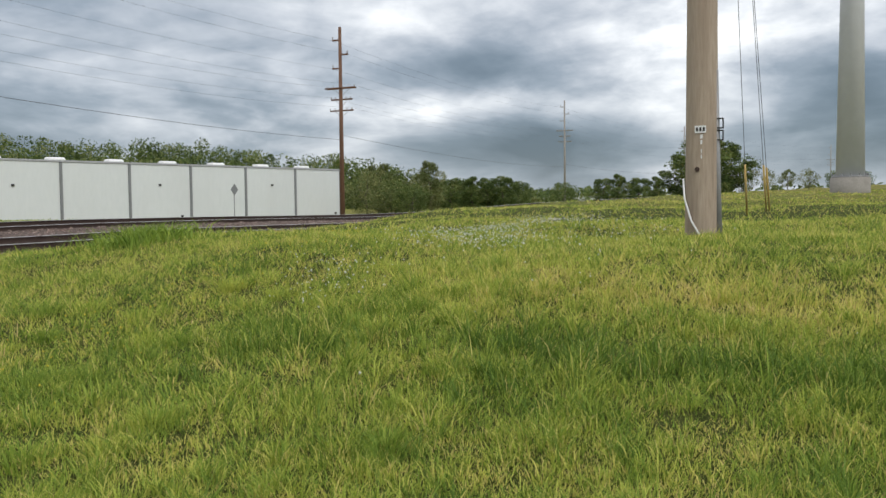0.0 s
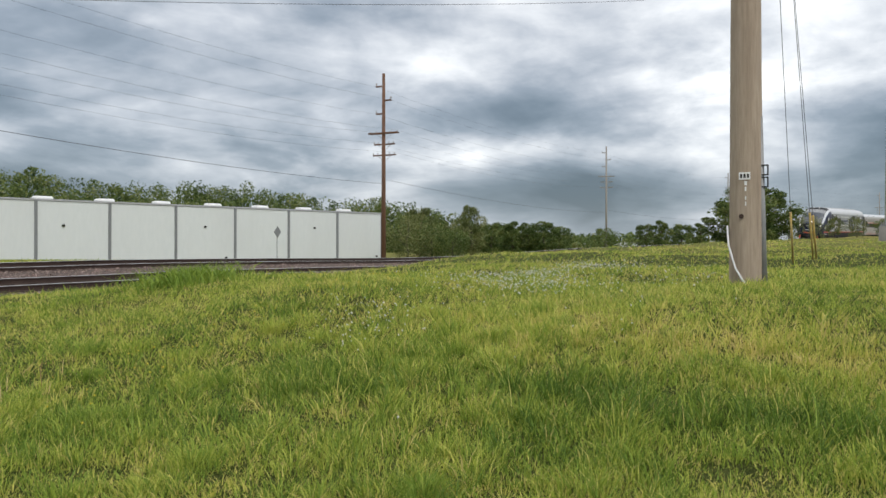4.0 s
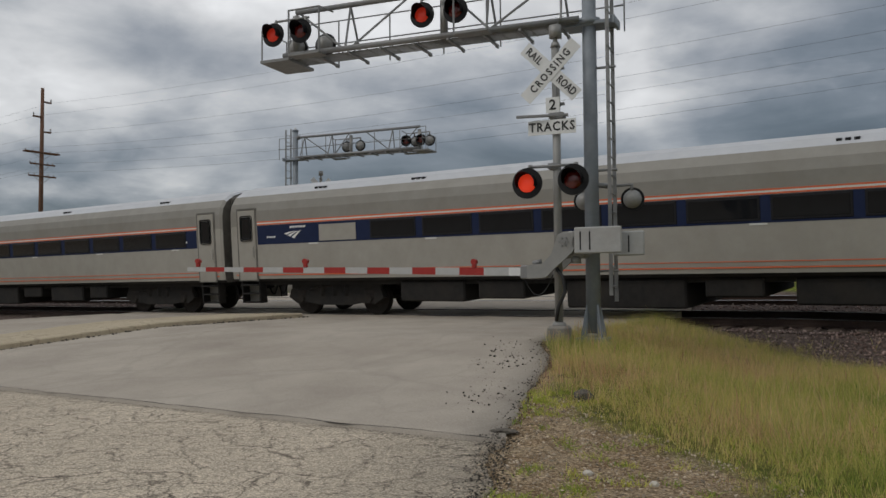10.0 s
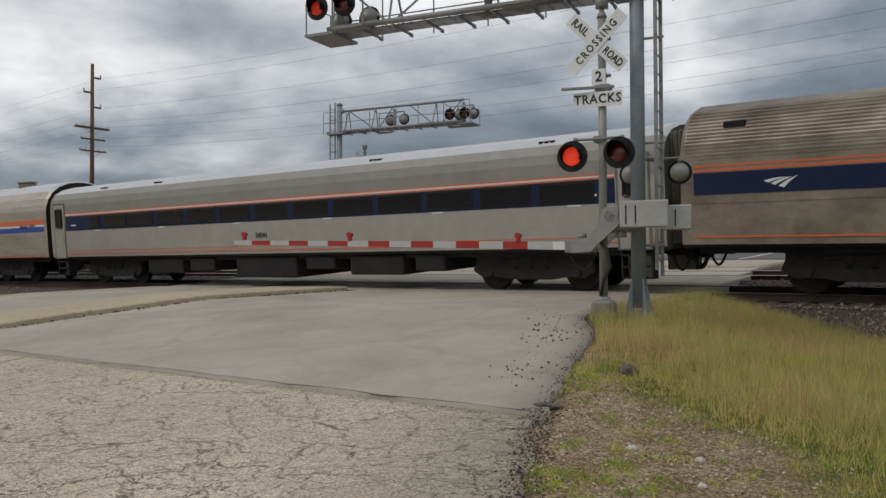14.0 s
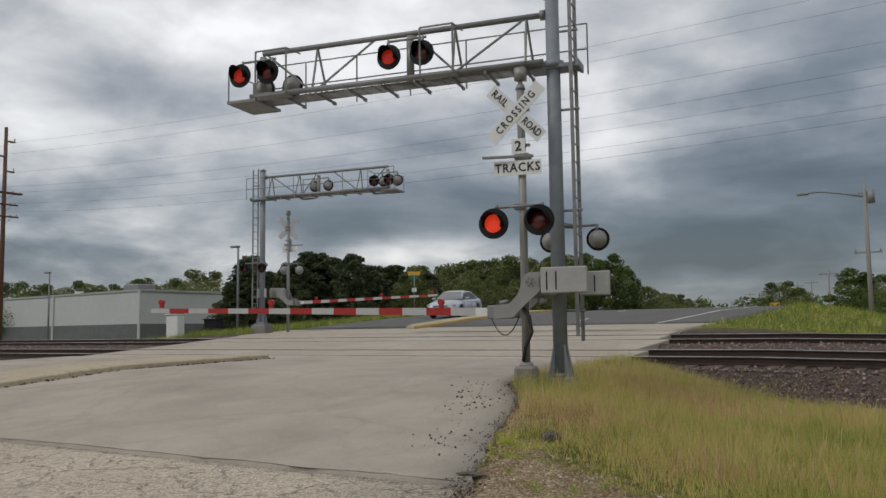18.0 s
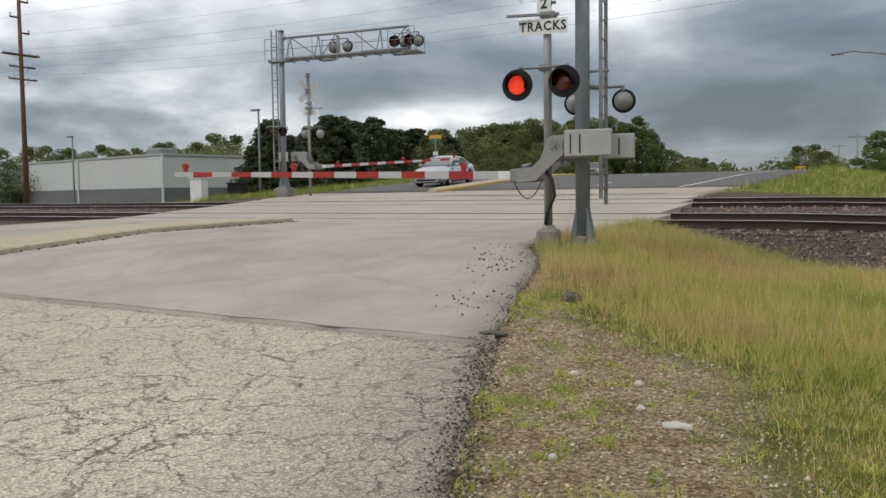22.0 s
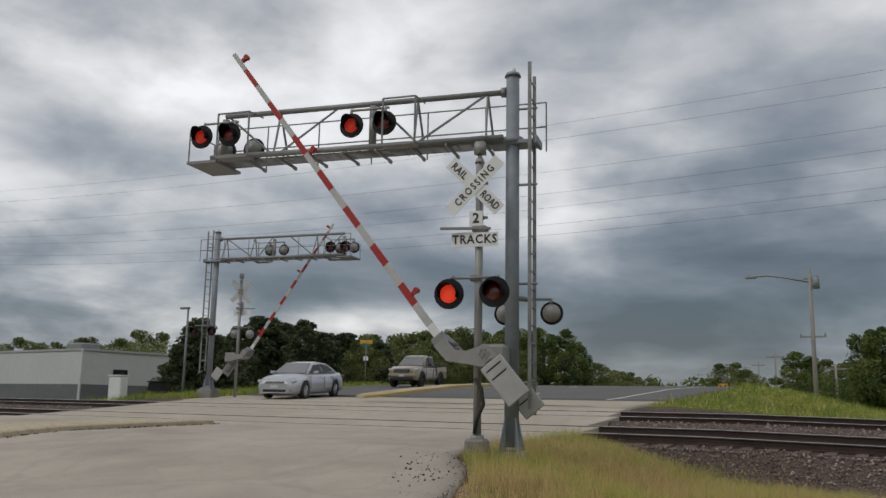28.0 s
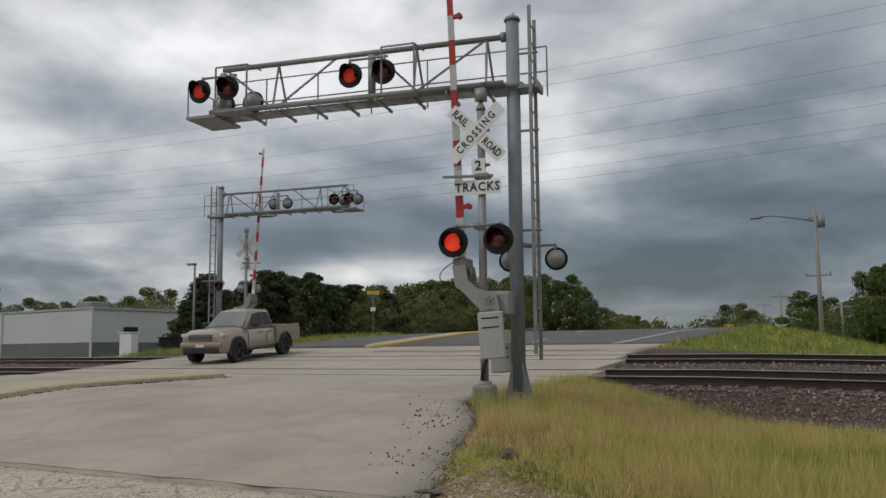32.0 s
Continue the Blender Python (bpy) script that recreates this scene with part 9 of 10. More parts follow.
H_TUBE = [(1.36, 0.98), (1.47, 1.15), (1.53, 1.6), (1.56, 2.05), (1.555, 2.60), (1.50, 2.85), (1.40, 3.15), (1.22, 3.42), (0.95, 3.63), (0.5, 3.79), (0.0, 3.84)]


def tube_y(z):
    pts = H_TUBE
    for (a, b), (c, d) in zip(pts, pts[1:]):
        if b <= z <= d:
            return a + (c - a) * (z - b) / (d - b)
    return 0.0


def tube_coach():
    car = thing("coach", "fluted stainless-steel coach with a blue window band", "railway coach", group="passenger train")
    coach_body(car, H_TUBE, [1, 0, 0, 0, 0, 0, 0, 0, 0, 0], [T_STEEL, T_UNDER], 1, label="rounded stainless steel shell")
    side_panel(car, "window_band", -HALF + 1.5, HALF - 1.5, 2.05, 2.58, T_BAND, 1.560, 0.006, label="dark blue window band")
    for z0, z1 in ((2.60, 2.64), (2.69, 2.725)):
        side_panel(car, "pinstripe", -HALF + 1.5, HALF - 1.5, z0, z1, T_ORANGE, 1.552, 0.008)
    side_panel(car, "pinstripe", -HALF + 0.4, HALF - 0.4, 1.18, 1.23, T_ORANGE, 1.482, 0.012)
    door = ((-HALF + 0.35, -HALF + 1.35), (HALF - 1.35, HALF - 0.35))
    ribs(car, 1.32, 1.98, 0.085, 1.5, T_STEEL, door, tube_y)
    ribs(car, 2.80, 3.40, 0.085, 1.5, T_STEEL, door, tube_y)
    for k in range(10):
        window(car, -8.6 + k * 1.92, 1.50, 2.13, 2.50, 1.565)
    for x in (-HALF + 0.85, HALF - 0.85):
        end_door(car, x, 0.72, T_STEEL, 1.53)
    for x in (-11.4, -10.4, -1.0, 10.2):
        bm = bmesh.new()
        box(bm, x, x + 0.34, -1.30, -1.06, 3.36, 3.46, 0.02)
        part("roof_vent", bm, T_SKIRT, car)
    bm = bmesh.new()
    box(bm, 2.2, 6.0, -0.5, 0.5, 3.80, 3.90, 0.02)
    part("roof_unit", bm, T_SKIRT, car)
    swoosh(car, -HALF + 2.35, 2.30, 0.30, M_WHITE, -1.57)
    under_gear(car, ((-6.4, -5.0, 0.5), (-4.0, -1.2, 0.35), (-0.6, 1.2, 0.45), (1.8, 4.8, 0.35), (5.4, 6.6, 0.5)))
    return car


H_OLD = [(1.42, 0.98), (1.51, 1.06), (1.52, 1.5), (1.52, 2.4), (1.52, 2.95), (1.48, 3.15), (1.38, 3.42), (1.18, 3.70), (0.88, 3.92), (0.45, 4.06), (0.0, 4.10)]


def old_y(z):
    pts = H_OLD
    for (a, b), (c, d) in zip(pts, pts[1:]):
        if b <= z <= d:
            return a + (c - a) * (z - b) / (d - b)
    return 0.0


def old_baggage():
    car = thing("baggage_car", "grimy fluted stainless-steel baggage car with a roller door", "baggage car", group="passenger train")
    coach_body(car, H_OLD, [1, 0, 0, 0, 0, 0, 0, 0, 0, 0], [T_DIRTY, T_UNDER], 1, label="grimy stainless steel shell")
    side_panel(car, "stripe", -HALF + 1.5, HALF - 0.2, 2.10, 2.30, T_BAND, 1.523, 0.004, label="dark blue stripe")
    side_panel(car, "stripe", -HALF + 1.5, HALF - 0.2, 2.30, 2.36, T_STRIPEW, 1.523, 0.004)
    side_panel(car, "stripe", -HALF + 1.5, HALF - 0.2, 2.37, 2.43, T_ORANGE, 1.523, 0.004)
    side_panel(car, "stripe", -HALF + 0.3, HALF - 0.3, 1.20, 1.24, T_ORANGE, 1.523, 0.004)
    ribs(car, 3.02, 3.9, 0.075, 1.5, T_DIRTY, (), old_y)
    for z in (1.75, 1.95, 2.75, 2.85):
        side_panel(car, "moulding", -HALF + 1.5, HALF - 0.2, z, z + 0.03, T_DIRTY, 1.523, 0.008)
    for s in (-1, 1):
        x0, x1 = -2.95, -0.25
        bm = bmesh.new()
        for a, b, c, d in ((x0 - 0.18, x0, 1.05, 3.14), (x1, x1 + 0.18, 1.05, 3.14), (x0, x1, 3.04, 3.14), (x0, x1, 1.05, 1.15)):
            box(bm, a, b, s * 1.53 - 0.02, s * 1.53 + 0.02, c, d, 0.01)
        fr = part("roller_door", bm, T_DIRTY, car, "grey corrugated roller door in a steel frame")
        for k in range(26):
            z = 1.17 + k * 0.072
            bm = bmesh.new()
            box(bm, x0, x1, s * 1.518 - 0.012, s * 1.518 + 0.012, z, z + 0.055, 0.0)
            part("slat", bm, T_ROLLER, fr)
    end_door(car, -HALF + 0.72, 0.80, T_DIRTY, 1.523, win=False)
    letters("car_letters", "1754", 0.16, M_INK, car, pose(HALF - 1.3, -1.53, 2.62) @ UPRIGHT)
    bars(car, -6.0, 2.50, 1.3, 0.22, 6, M_INK, -1.53)
    under_gear(car, ((-6.2, -4.8, 0.45), (-3.5, -0.5, 0.5), (1.0, 2.2, 0.62), (4.6, 5.8, 0.5)))
    return car


def new_baggage():
    car = thing("baggage_car", "stainless-steel baggage car with broad orange, white and blue stripes", "baggage car", group="passenger train")
    coach_body(car, H_OLD, [1, 0, 0, 0, 0, 0, 0, 2, 2, 2], [T_STEEL, T_UNDER, T_ROOF], 1, label="clean stainless steel shell with pale roof")
    gaps = ((-9.4, -7.0), (4.9, 7.4))
    spans = ((-HALF + 0.15, -9.4), (-7.0, 4.9), (7.4, HALF - 0.15))
    for a, b in spans:
        side_panel(car, "stripe", a, b, 2.37, 2.57, T_ORANGE, 1.523, 0.006)
        side_panel(car, "stripe", a, b, 2.29, 2.37, T_STRIPEW, 1.523, 0.006)
        side_panel(car, "stripe", a, b, 2.08, 2.29, T_MIDBLUE, 1.523, 0.006)
        side_panel(car, "stripe", a, b, 1.08, 1.12, T_ORANGE, 1.523, 0.006)
    ribs(car, 1.18, 2.02, 0.10, 1.52, T_STEEL, gaps)
    for xc in (-8.2, 6.15):
        for s in (-1, 1):
            bm = bmesh.new()
            box(bm, xc - 1.2, xc + 1.2, s * 1.518 - 0.02, s * 1.518 + 0.02, 1.12, 3.26, 0.01)
            part("door_surround", bm, T_STEEL, car)
            for k in (-1, 1):
                bm = bmesh.new()
                box(bm, xc + k * 0.55 - 0.53, xc + k * 0.55 + 0.53, s * 1.53 - 0.02, s * 1.53 + 0.02, 1.18, 3.16, 0.015)
                dr = part("baggage_door", bm, T_DOORDARK, car, "bronze-tinted steel loading door")
                bm = bmesh.new()
                box(bm, xc + k * 0.55 - 0.30, xc + k * 0.55 + 0.30, s * 1.542 - 0.016, s * 1.542 + 0.016, 2.25, 3.02, 0.07)
                part("door_window", bm, T_GLASS, dr)
                bm = bmesh.new()
                box(bm, xc + k * 0.35 - 0.08, xc + k * 0.35 + 0.08, s * 1.552 - 0.004, s * 1.552 + 0.004, 1.26, 1.42)
                part("warning_plate", bm, T_RED, dr)
    swoosh(car, -1.6, 2.30, 0.34, T_MIDBLUE, -1.535)
    bars(car, -1.2, 2.34, 1.0, 0.12, 6, T_MIDBLUE, -1.535)
    letters("car_letters", "Baggage  61069", 0.13, M_INK, car, pose(HALF - 1.45, -1.535, 2.33) @ UPRIGHT, 1.1)
    for x in (-9.8, -5.0, 1.5, 9.0):
        bm = bmesh.new()
        rod(bm, (x, -0.2, 4.0), (x, -0.2, 4.28), 0.36, n=16)
        rod(bm, (x, -0.2, 4.24), (x, -0.2, 4.30), 0.42, 0.38, n=16)
        part("roof_ventilator", bm, T_DIRTY, car, "round roof ventilator")
    under_gear(car, ((-6.4, 7.2, 0.32),))
    return car


def cafe_car():
    car = thing("cafe_car", "brownish fluted stainless-steel cafe car with a blue band", "railway coach", group="passenger train")
    coach_body(car, H_OLD, [1, 0, 0, 0, 0, 0, 0, 0, 0, 0], [T_DIRTY, T_UNDER], 1, label="brownish stainless steel shell")
    side_panel(car, "window_band", -HALF + 0.3, HALF - 0.3, 2.10, 2.56, T_BAND, 1.523, 0.006, label="dark blue band")
    for z0, z1 in ((2.58, 2.63), (2.68, 2.72)):
        side_panel(car, "pinstripe", -HALF + 0.3, HALF - 0.3, z0, z1, T_ORANGE, 1.523, 0.006)
    side_panel(car, "pinstripe", -HALF + 0.3, HALF - 0.3, 1.20, 1.24, T_ORANGE, 1.523, 0.006)
    ribs(car, 3.0, 3.9, 0.075, 1.5, T_DIRTY, (), old_y)
    for z in (1.92, 2.85, 2.92):
        side_panel(car, "moulding", -HALF + 0.3, HALF - 0.3, z, z + 0.03, T_DIRTY, 1.523, 0.008)
    for s in (-1, 1):
        bm = bmesh.new()
        box(bm, -1.15, -0.2, s * 1.53 - 0.02, s * 1.53 + 0.02, 1.05, 2.95, 0.01)
        part("recessed_door", bm, T_UNDER, car)
    swoosh(car, -HALF + 2.1, 2.30, 0.36, M_WHITE, -1.535)
    bm = bmesh.new()
    box(bm, -HALF + 0.9, -HALF + 1.35, -1.36, -1.2, 3.4, 3.62, 0.02)
    part("roof_vent", bm, T_SKIRT, car)
    for k in range(4):
        window(car, 2.2 + k * 2.2, 1.3, 2.13, 2.52, 1.53)
    under_gear(car, ((-5.4, -2.2, 0.36), (0.2, 2.0, 0.5), (3.5, 5.5, 0.4)))
    return car


train = [(locomotive(), 0.0)]
for k, maker in enumerate((lambda: grey_coach(None, "54532"), lambda: grey_coach(0, "54577"), tube_coach, old_baggage, new_baggage, lambda: grey_coach(None, "54541"), cafe_car)):
    train.append((maker(), 21.66 + 25.9 * k + 12.95))


# path of the train along the bent track
SX = np.arange(-1200, 420, 0.5)
SY = TRACK_Y + bend(SX)
SS = np.concatenate([[0], np.cumsum(np.hypot(np.diff(SX), np.diff(SY)))])
SS = SS - np.interp(0.0, SX, SS)


def on_track(s):
    x = float(np.interp(s, SS, SX))
    y = TRACK_Y + float(bend(x))
    return Vector((x, y, float(rail_plane(x, y))))


def car_pose(s, back, front):
    a, b = on_track(s - front), on_track(s + back)
    d = b - a
    m = (a + b) / 2
    return pose(m.x, m.y, m.z, math.degrees(math.atan(CANT)), -math.degrees(math.atan2(d.z, math.hypot(d.x, d.y))), math.degrees(math.atan2(d.y, d.x)))


# ---- vehicles ----
def paint(name, c, metal=0.45):
    return surf(name, c, tuple(v * 1.06 for v in c), 40, 0.28, 0.02, metal, tuple(v * 0.82 for v in c), 0.9, 0.25, coat=0.6)


M_SILVER = paint("silver_car_paint", (0.47, 0.49, 0.53), 0.6)
M_TAN = paint("tan_truck_paint", (0.30, 0.25, 0.185), 0.25)
M_CHROME = surf("chrome_trim", (0.62, 0.62, 0.63), (0.70, 0.70, 0.71), 9, 0.15, 0.0, 1.0)
M_TRIM = surf("black_plastic_trim", (0.015, 0.015, 0.016), (0.028, 0.028, 0.03), 30, 0.55, 0.2)
M_LAMPGLASS = surf("clear_lamp_glass", (0.45, 0.47, 0.50), (0.66, 0.68, 0.70), 30, 0.12, 0.1, 0.3)
M_TAIL = surf("red_tail_lens", (0.22, 0.012, 0.010), (0.30, 0.02, 0.016), 20, 0.2, 0.1, coat=0.4)
M_ALLOY = surf("alloy_wheel", (0.36, 0.37, 0.38), (0.46, 0.47, 0.48), 12, 0.35, 0.05, 0.6)
M_SEAM = surf("dark_panel_gap", (0.02, 0.02, 0.02), (0.03, 0.03, 0.03), 9, 0.9, 0)
M_PLATE = surf("white_number_plate", (0.55, 0.57, 0.60), (0.62, 0.64, 0.66), 9, 0.5, 0)


def car_shell(bm, xs, top, belt, sill, half, wheels, r_arch, crown=0.035):
    """Lower body: cross-sections along the length, the sill raised into round wheel arches."""
    rows = []
    for x in xs:
        zt, zb, zs, w = top(x), belt(x), sill(x), half(x)
        for wx in wheels:
            q = r_arch * r_arch - (x - wx) ** 2
            if q > 0:
                zs = max(zs, 0.33 + math.sqrt(q))
        zm = max(zs + 0.03, 0.56)
        zb = max(zb, zm + 0.04)
        zt = max(zt, zb + 0.01)
        sec = [(0, zt + crown), (w * 0.45, zt + crown * 0.8), (w * 0.80, zt), (w * 0.94, zb), (w, zm), (w * 0.985, max(zs + 0.01, 0.40)), (w * 0.95, zs), (w * 0.60, zs)]
        full = [(-a, b) for a, b in sec[::-1]] + sec[1:]
        rows.append([bm.verts.new((x, a, b)) for a, b in full])
    for a, b in zip(rows, rows[1:]):
        for i in range(len(a) - 1):
            f = bm.faces.new((a[i], b[i], b[i + 1], a[i + 1]))
            f.smooth = True
        f = bm.faces.new((a[-1], b[-1], b[0], a[0]))
    bm.faces.new(rows[0])
    bm.faces.new(rows[-1][::-1])
    bmesh.ops.recalc_face_normals(bm, faces=bm.faces)


def cabin(bm, base, roof, wb, wr):
    """Glasshouse block: lower and upper outlines in x with widths, rounded at the roof."""
    (x0, z0), (x1, z1) = base
    (r0, t0), (rm, tm), (r1, t1) = roof
    pts = [(x0, z0, wb), (r0, t0, wr), (rm, tm, wr), (r1, t1, wr), (x1, z1, wb)]
    rows = []
    for x, z, w in pts:
        rows.append([bm.verts.new((x, -w, z)), bm.verts.new((x, -w * 0.55, z + 0.03)), bm.verts.new((x, w * 0.55, z + 0.03)), bm.verts.new((x, w, z))])
    for a, b in zip(rows, rows[1:]):
        for i in range(3):
            f = bm.faces.new((a[i], a[i + 1], b[i + 1], b[i]))
    for i, s in ((0, 1), (3, -1)):
        side = [r[i] for r in rows]
        bm.faces.new(side if s > 0 else side[::-1])
    bm.faces.new([rows[0][i] for i in (3, 2, 1, 0)] + [rows[-1][i] for i in (0, 1, 2, 3)])
    bmesh.ops.recalc_face_normals(bm, faces=bm.faces)
    bmesh.ops.bevel(bm, geom=[e for e in bm.edges if e.calc_length() > 0.25], offset=0.035, segments=2, affect="EDGES")
    for f in bm.faces:
        f.smooth = True


def slab(bm, pts, off):
    """A thin pane between four or more corners, lifted by off along its normal."""
    v = [Vector(p) for p in pts]
    n = (v[1] - v[0]).cross(v[2] - v[0]).normalized()
    a = [bm.verts.new(p + n * off) for p in v]
    b = [bm.verts.new(p - n * 0.02) for p in v]
    bm.faces.new(a)
    bm.faces.new(b[::-1])
    for i in range(len(v)):
        j = (i + 1) % len(v)
        bm.faces.new((a[j], a[i], b[i], b[j]))
    bmesh.ops.recalc_face_normals(bm, faces=bm.faces)


def car_wheel(car, x, y, r, wide, rim_mat, spokes=5):
    """Origin at the axle, so that it can roll."""
    w = new("wheel")
    w.parent = car
    w.matrix_basis = pose(x, y, r)
    s = -1 if y < 0 else 1
    bm = bmesh.new()
    n = 28
    prof = [(r * 0.66, -wide / 2), (r * 0.95, -wide / 2), (r, -wide * 0.36), (r, wide * 0.36), (r * 0.95, wide / 2), (r * 0.66, wide / 2)]
    rings = [[bm.verts.new((q * math.cos(2 * math.pi * k / n), yy, q * math.sin(2 * math.pi * k / n))) for k in range(n)] for q, yy in prof]
    for a, b in zip(rings, rings[1:] + rings[:1]):
        for k in range(n):
            f = bm.faces.new((a[k], a[(k + 1) % n], b[(k + 1) % n], b[k]))
            f.smooth = True
    bmesh.ops.recalc_face_normals(bm, faces=bm.faces)
    part("tyre", bm, M_RUBBER, w, "black rubber tyre")
    bm = bmesh.new()
    rod(bm, (0, s * wide * 0.05, 0), (0, s * wide * 0.12, 0), r * 0.67, n=24, mat=1)
    yo = s * wide * 0.44
    for k in range(spokes):
        a = 2 * math.pi * k / spokes
        c, sn = math.cos(a), math.sin(a)
        for d in (-0.16, 0.16):
            e0 = (0.10 * r * c, yo, 0.10 * r * sn)
            e1 = (0.64 * r * math.cos(a + d), yo * 0.9, 0.64 * r * math.sin(a + d))
            rod(bm, e0, e1, 0.022, 0.018, n=5)
    rod(bm, (0, yo - s * 0.03, 0), (0, yo + s * 0.012, 0), r * 0.2, n=12)
    q = bmesh.ops.create_cone(bm, cap_ends=False, segments=24, radius1=r * 0.66, radius2=r * 0.66, depth=wide * 0.9)
    bmesh.ops.rotate(bm, verts=q["verts"], matrix=Matrix.Rotation(radians(90), 3, "X"))
    part("rim", bm, [rim_mat, M_TRIM], w, "spoked alloy rim")
    return w


def piecewise(pairs):
    xs, zs = [p[0] for p in pairs], [p[1] for p in pairs]
    return lambda x: float(np.interp(x, xs, zs))


def add_box(name, car, mat, x0, x1, y0, y1, z0, z1, bevel=0.01, label="", m=None):
    bm = bmesh.new()
    box(bm, x0, x1, y0, y1, z0, z1, bevel, m)
    return part(name, bm, mat, car, label)


def side_windows(car, wins, wb, wr, z0, z1):
    for pts in wins:
        for s in (-1, 1):
            bm = bmesh.new()
            q = [(x, s * (wb + (wr - wb) * (z - z0) / (z1 - z0)), z) for x, z in pts]
            slab(bm, q if s < 0 else q[::-1], 0.010)
            part("side_window", bm, T_GLASS, car, "dark tinted side window")


def sedan():
    c = thing("sedan", "silver four-door sedan waiting beyond the crossing gates", "car")
    top = piecewise([(-2.42, 0.90), (-2.30, 0.99), (-1.5, 1.02), (-1.0, 1.0), (0.9, 0.99), (1.15, 0.97), (1.9, 0.86), (2.30, 0.74), (2.42, 0.62)])
    belt = piecewise([(-2.42, 0.80), (-1.5, 0.93), (0.9, 0.90), (1.9, 0.76), (2.42, 0.55)])
    sill = piecewise([(-2.42, 0.34), (-2.1, 0.24), (2.1, 0.20), (2.42, 0.24)])
    half = piecewise([(-2.42, 0.74), (-2.2, 0.85), (-1.5, 0.91), (1.4, 0.91), (2.1, 0.86), (2.32, 0.76), (2.42, 0.60)])
    bm = bmesh.new()
    car_shell(bm, [float(v) for v in np.arange(-2.42, 2.421, 0.044)], top, belt, sill, half, (1.42, -1.38), 0.385)
    part("body", bm, M_SILVER, c, "silver painted body")
    bm = bmesh.new()
    cabin(bm, ((1.22, 0.96), (-1.78, 1.02)), ((0.34, 1.41), (-0.25, 1.455), (-1.02, 1.39)), 0.80, 0.60)
    part("roof", bm, M_SILVER, c)
    bm = bmesh.new()
    slab(bm, [(1.13, -0.70, 1.00), (1.13, 0.70, 1.00), (0.42, 0.545, 1.385), (0.42, -0.545, 1.385)], 0.035)
    part("windscreen", bm, T_SCREEN, c, "windscreen reflecting the sky")
    bm = bmesh.new()
    slab(bm, [(-1.68, 0.68, 1.06), (-1.68, -0.68, 1.06), (-1.10, -0.53, 1.37), (-1.10, 0.53, 1.37)], 0.035)
    part("rear_window", bm, T_GLASS, c)
    side_windows(c, (((0.92, 1.02), (0.38, 1.335), (-0.25, 1.375), (-0.22, 1.02)), ((-0.30, 1.02), (-0.33, 1.375), (-0.92, 1.335), (-1.30, 1.14), (-1.32, 1.03))), 0.80, 0.60, 0.97, 1.43)
    for s in (-1, 1):
        add_box("mirror", c, M_SILVER, 0.66, 0.84, s * 0.99 - 0.09, s * 0.99 + 0.09, 0.97, 1.10, 0.03)
        add_box("headlamp", c, M_LAMPGLASS, 2.02, 2.30, s * 0.70 - 0.12, s * 0.70 + 0.12, 0.64, 0.76, 0.03, "clear headlamp")
        add_box("tail_lamp", c, M_TAIL, -2.38, -2.16, s * 0.68 - 0.15, s * 0.68 + 0.15, 0.74, 0.90, 0.03, "red tail lamp")
        add_box("fog_lamp", c, M_TRIM, 2.24, 2.36, s * 0.60 - 0.11, s * 0.60 + 0.11, 0.30, 0.38, 0.02)
        for x in (0.10, -0.98):
            add_box("door_handle", c, M_SILVER, x - 0.11, x + 0.11, s * 0.905 - 0.02, s * 0.905 + 0.02, 0.84, 0.87, 0.008)
        for x in (1.02, -0.26, -1.10):
            add_box("door_gap", c, M_SEAM, x - 0.004, x + 0.004, s * 0.903 - 0.008, s * 0.903 + 0.008, 0.40, 0.86, 0.0)
        add_box("sill_trim", c, M_TRIM, -0.92, 0.96, s * 0.86 - 0.02, s * 0.86 + 0.02, 0.18, 0.23, 0.01)
    add_box("grille", c, M_TRIM, 2.30, 2.42, -0.42, 0.42, 0.60, 0.70, 0.01, "black grille with chrome bars")
    for z in (0.615, 0.65, 0.685):
        add_box("grille_bar", c, M_CHROME, 2.36, 2.435, -0.42, 0.42, z - 0.006, z + 0.006, 0.003)
    add_box("lower_intake", c, M_TRIM, 2.30, 2.425, -0.52, 0.52, 0.27, 0.40, 0.02)
    add_box("intake_trim", c, M_CHROME, 2.33, 2.43, -0.58, 0.58, 0.245, 0.26, 0.004)
    add_box("number_plate", c, M_PLATE, 2.40, 2.44, -0.16, 0.16, 0.45, 0.54, 0.004, "white number plate")
    add_box("underbody", c, M_TRIM, -2.0, 2.0, -0.62, 0.62, 0.17, 0.36, 0.03)
    ws = [car_wheel(c, x, y, 0.335, 0.215, M_ALLOY, 9) for x in (1.42, -1.38) for y in (-0.79, 0.79)]
    return c, ws


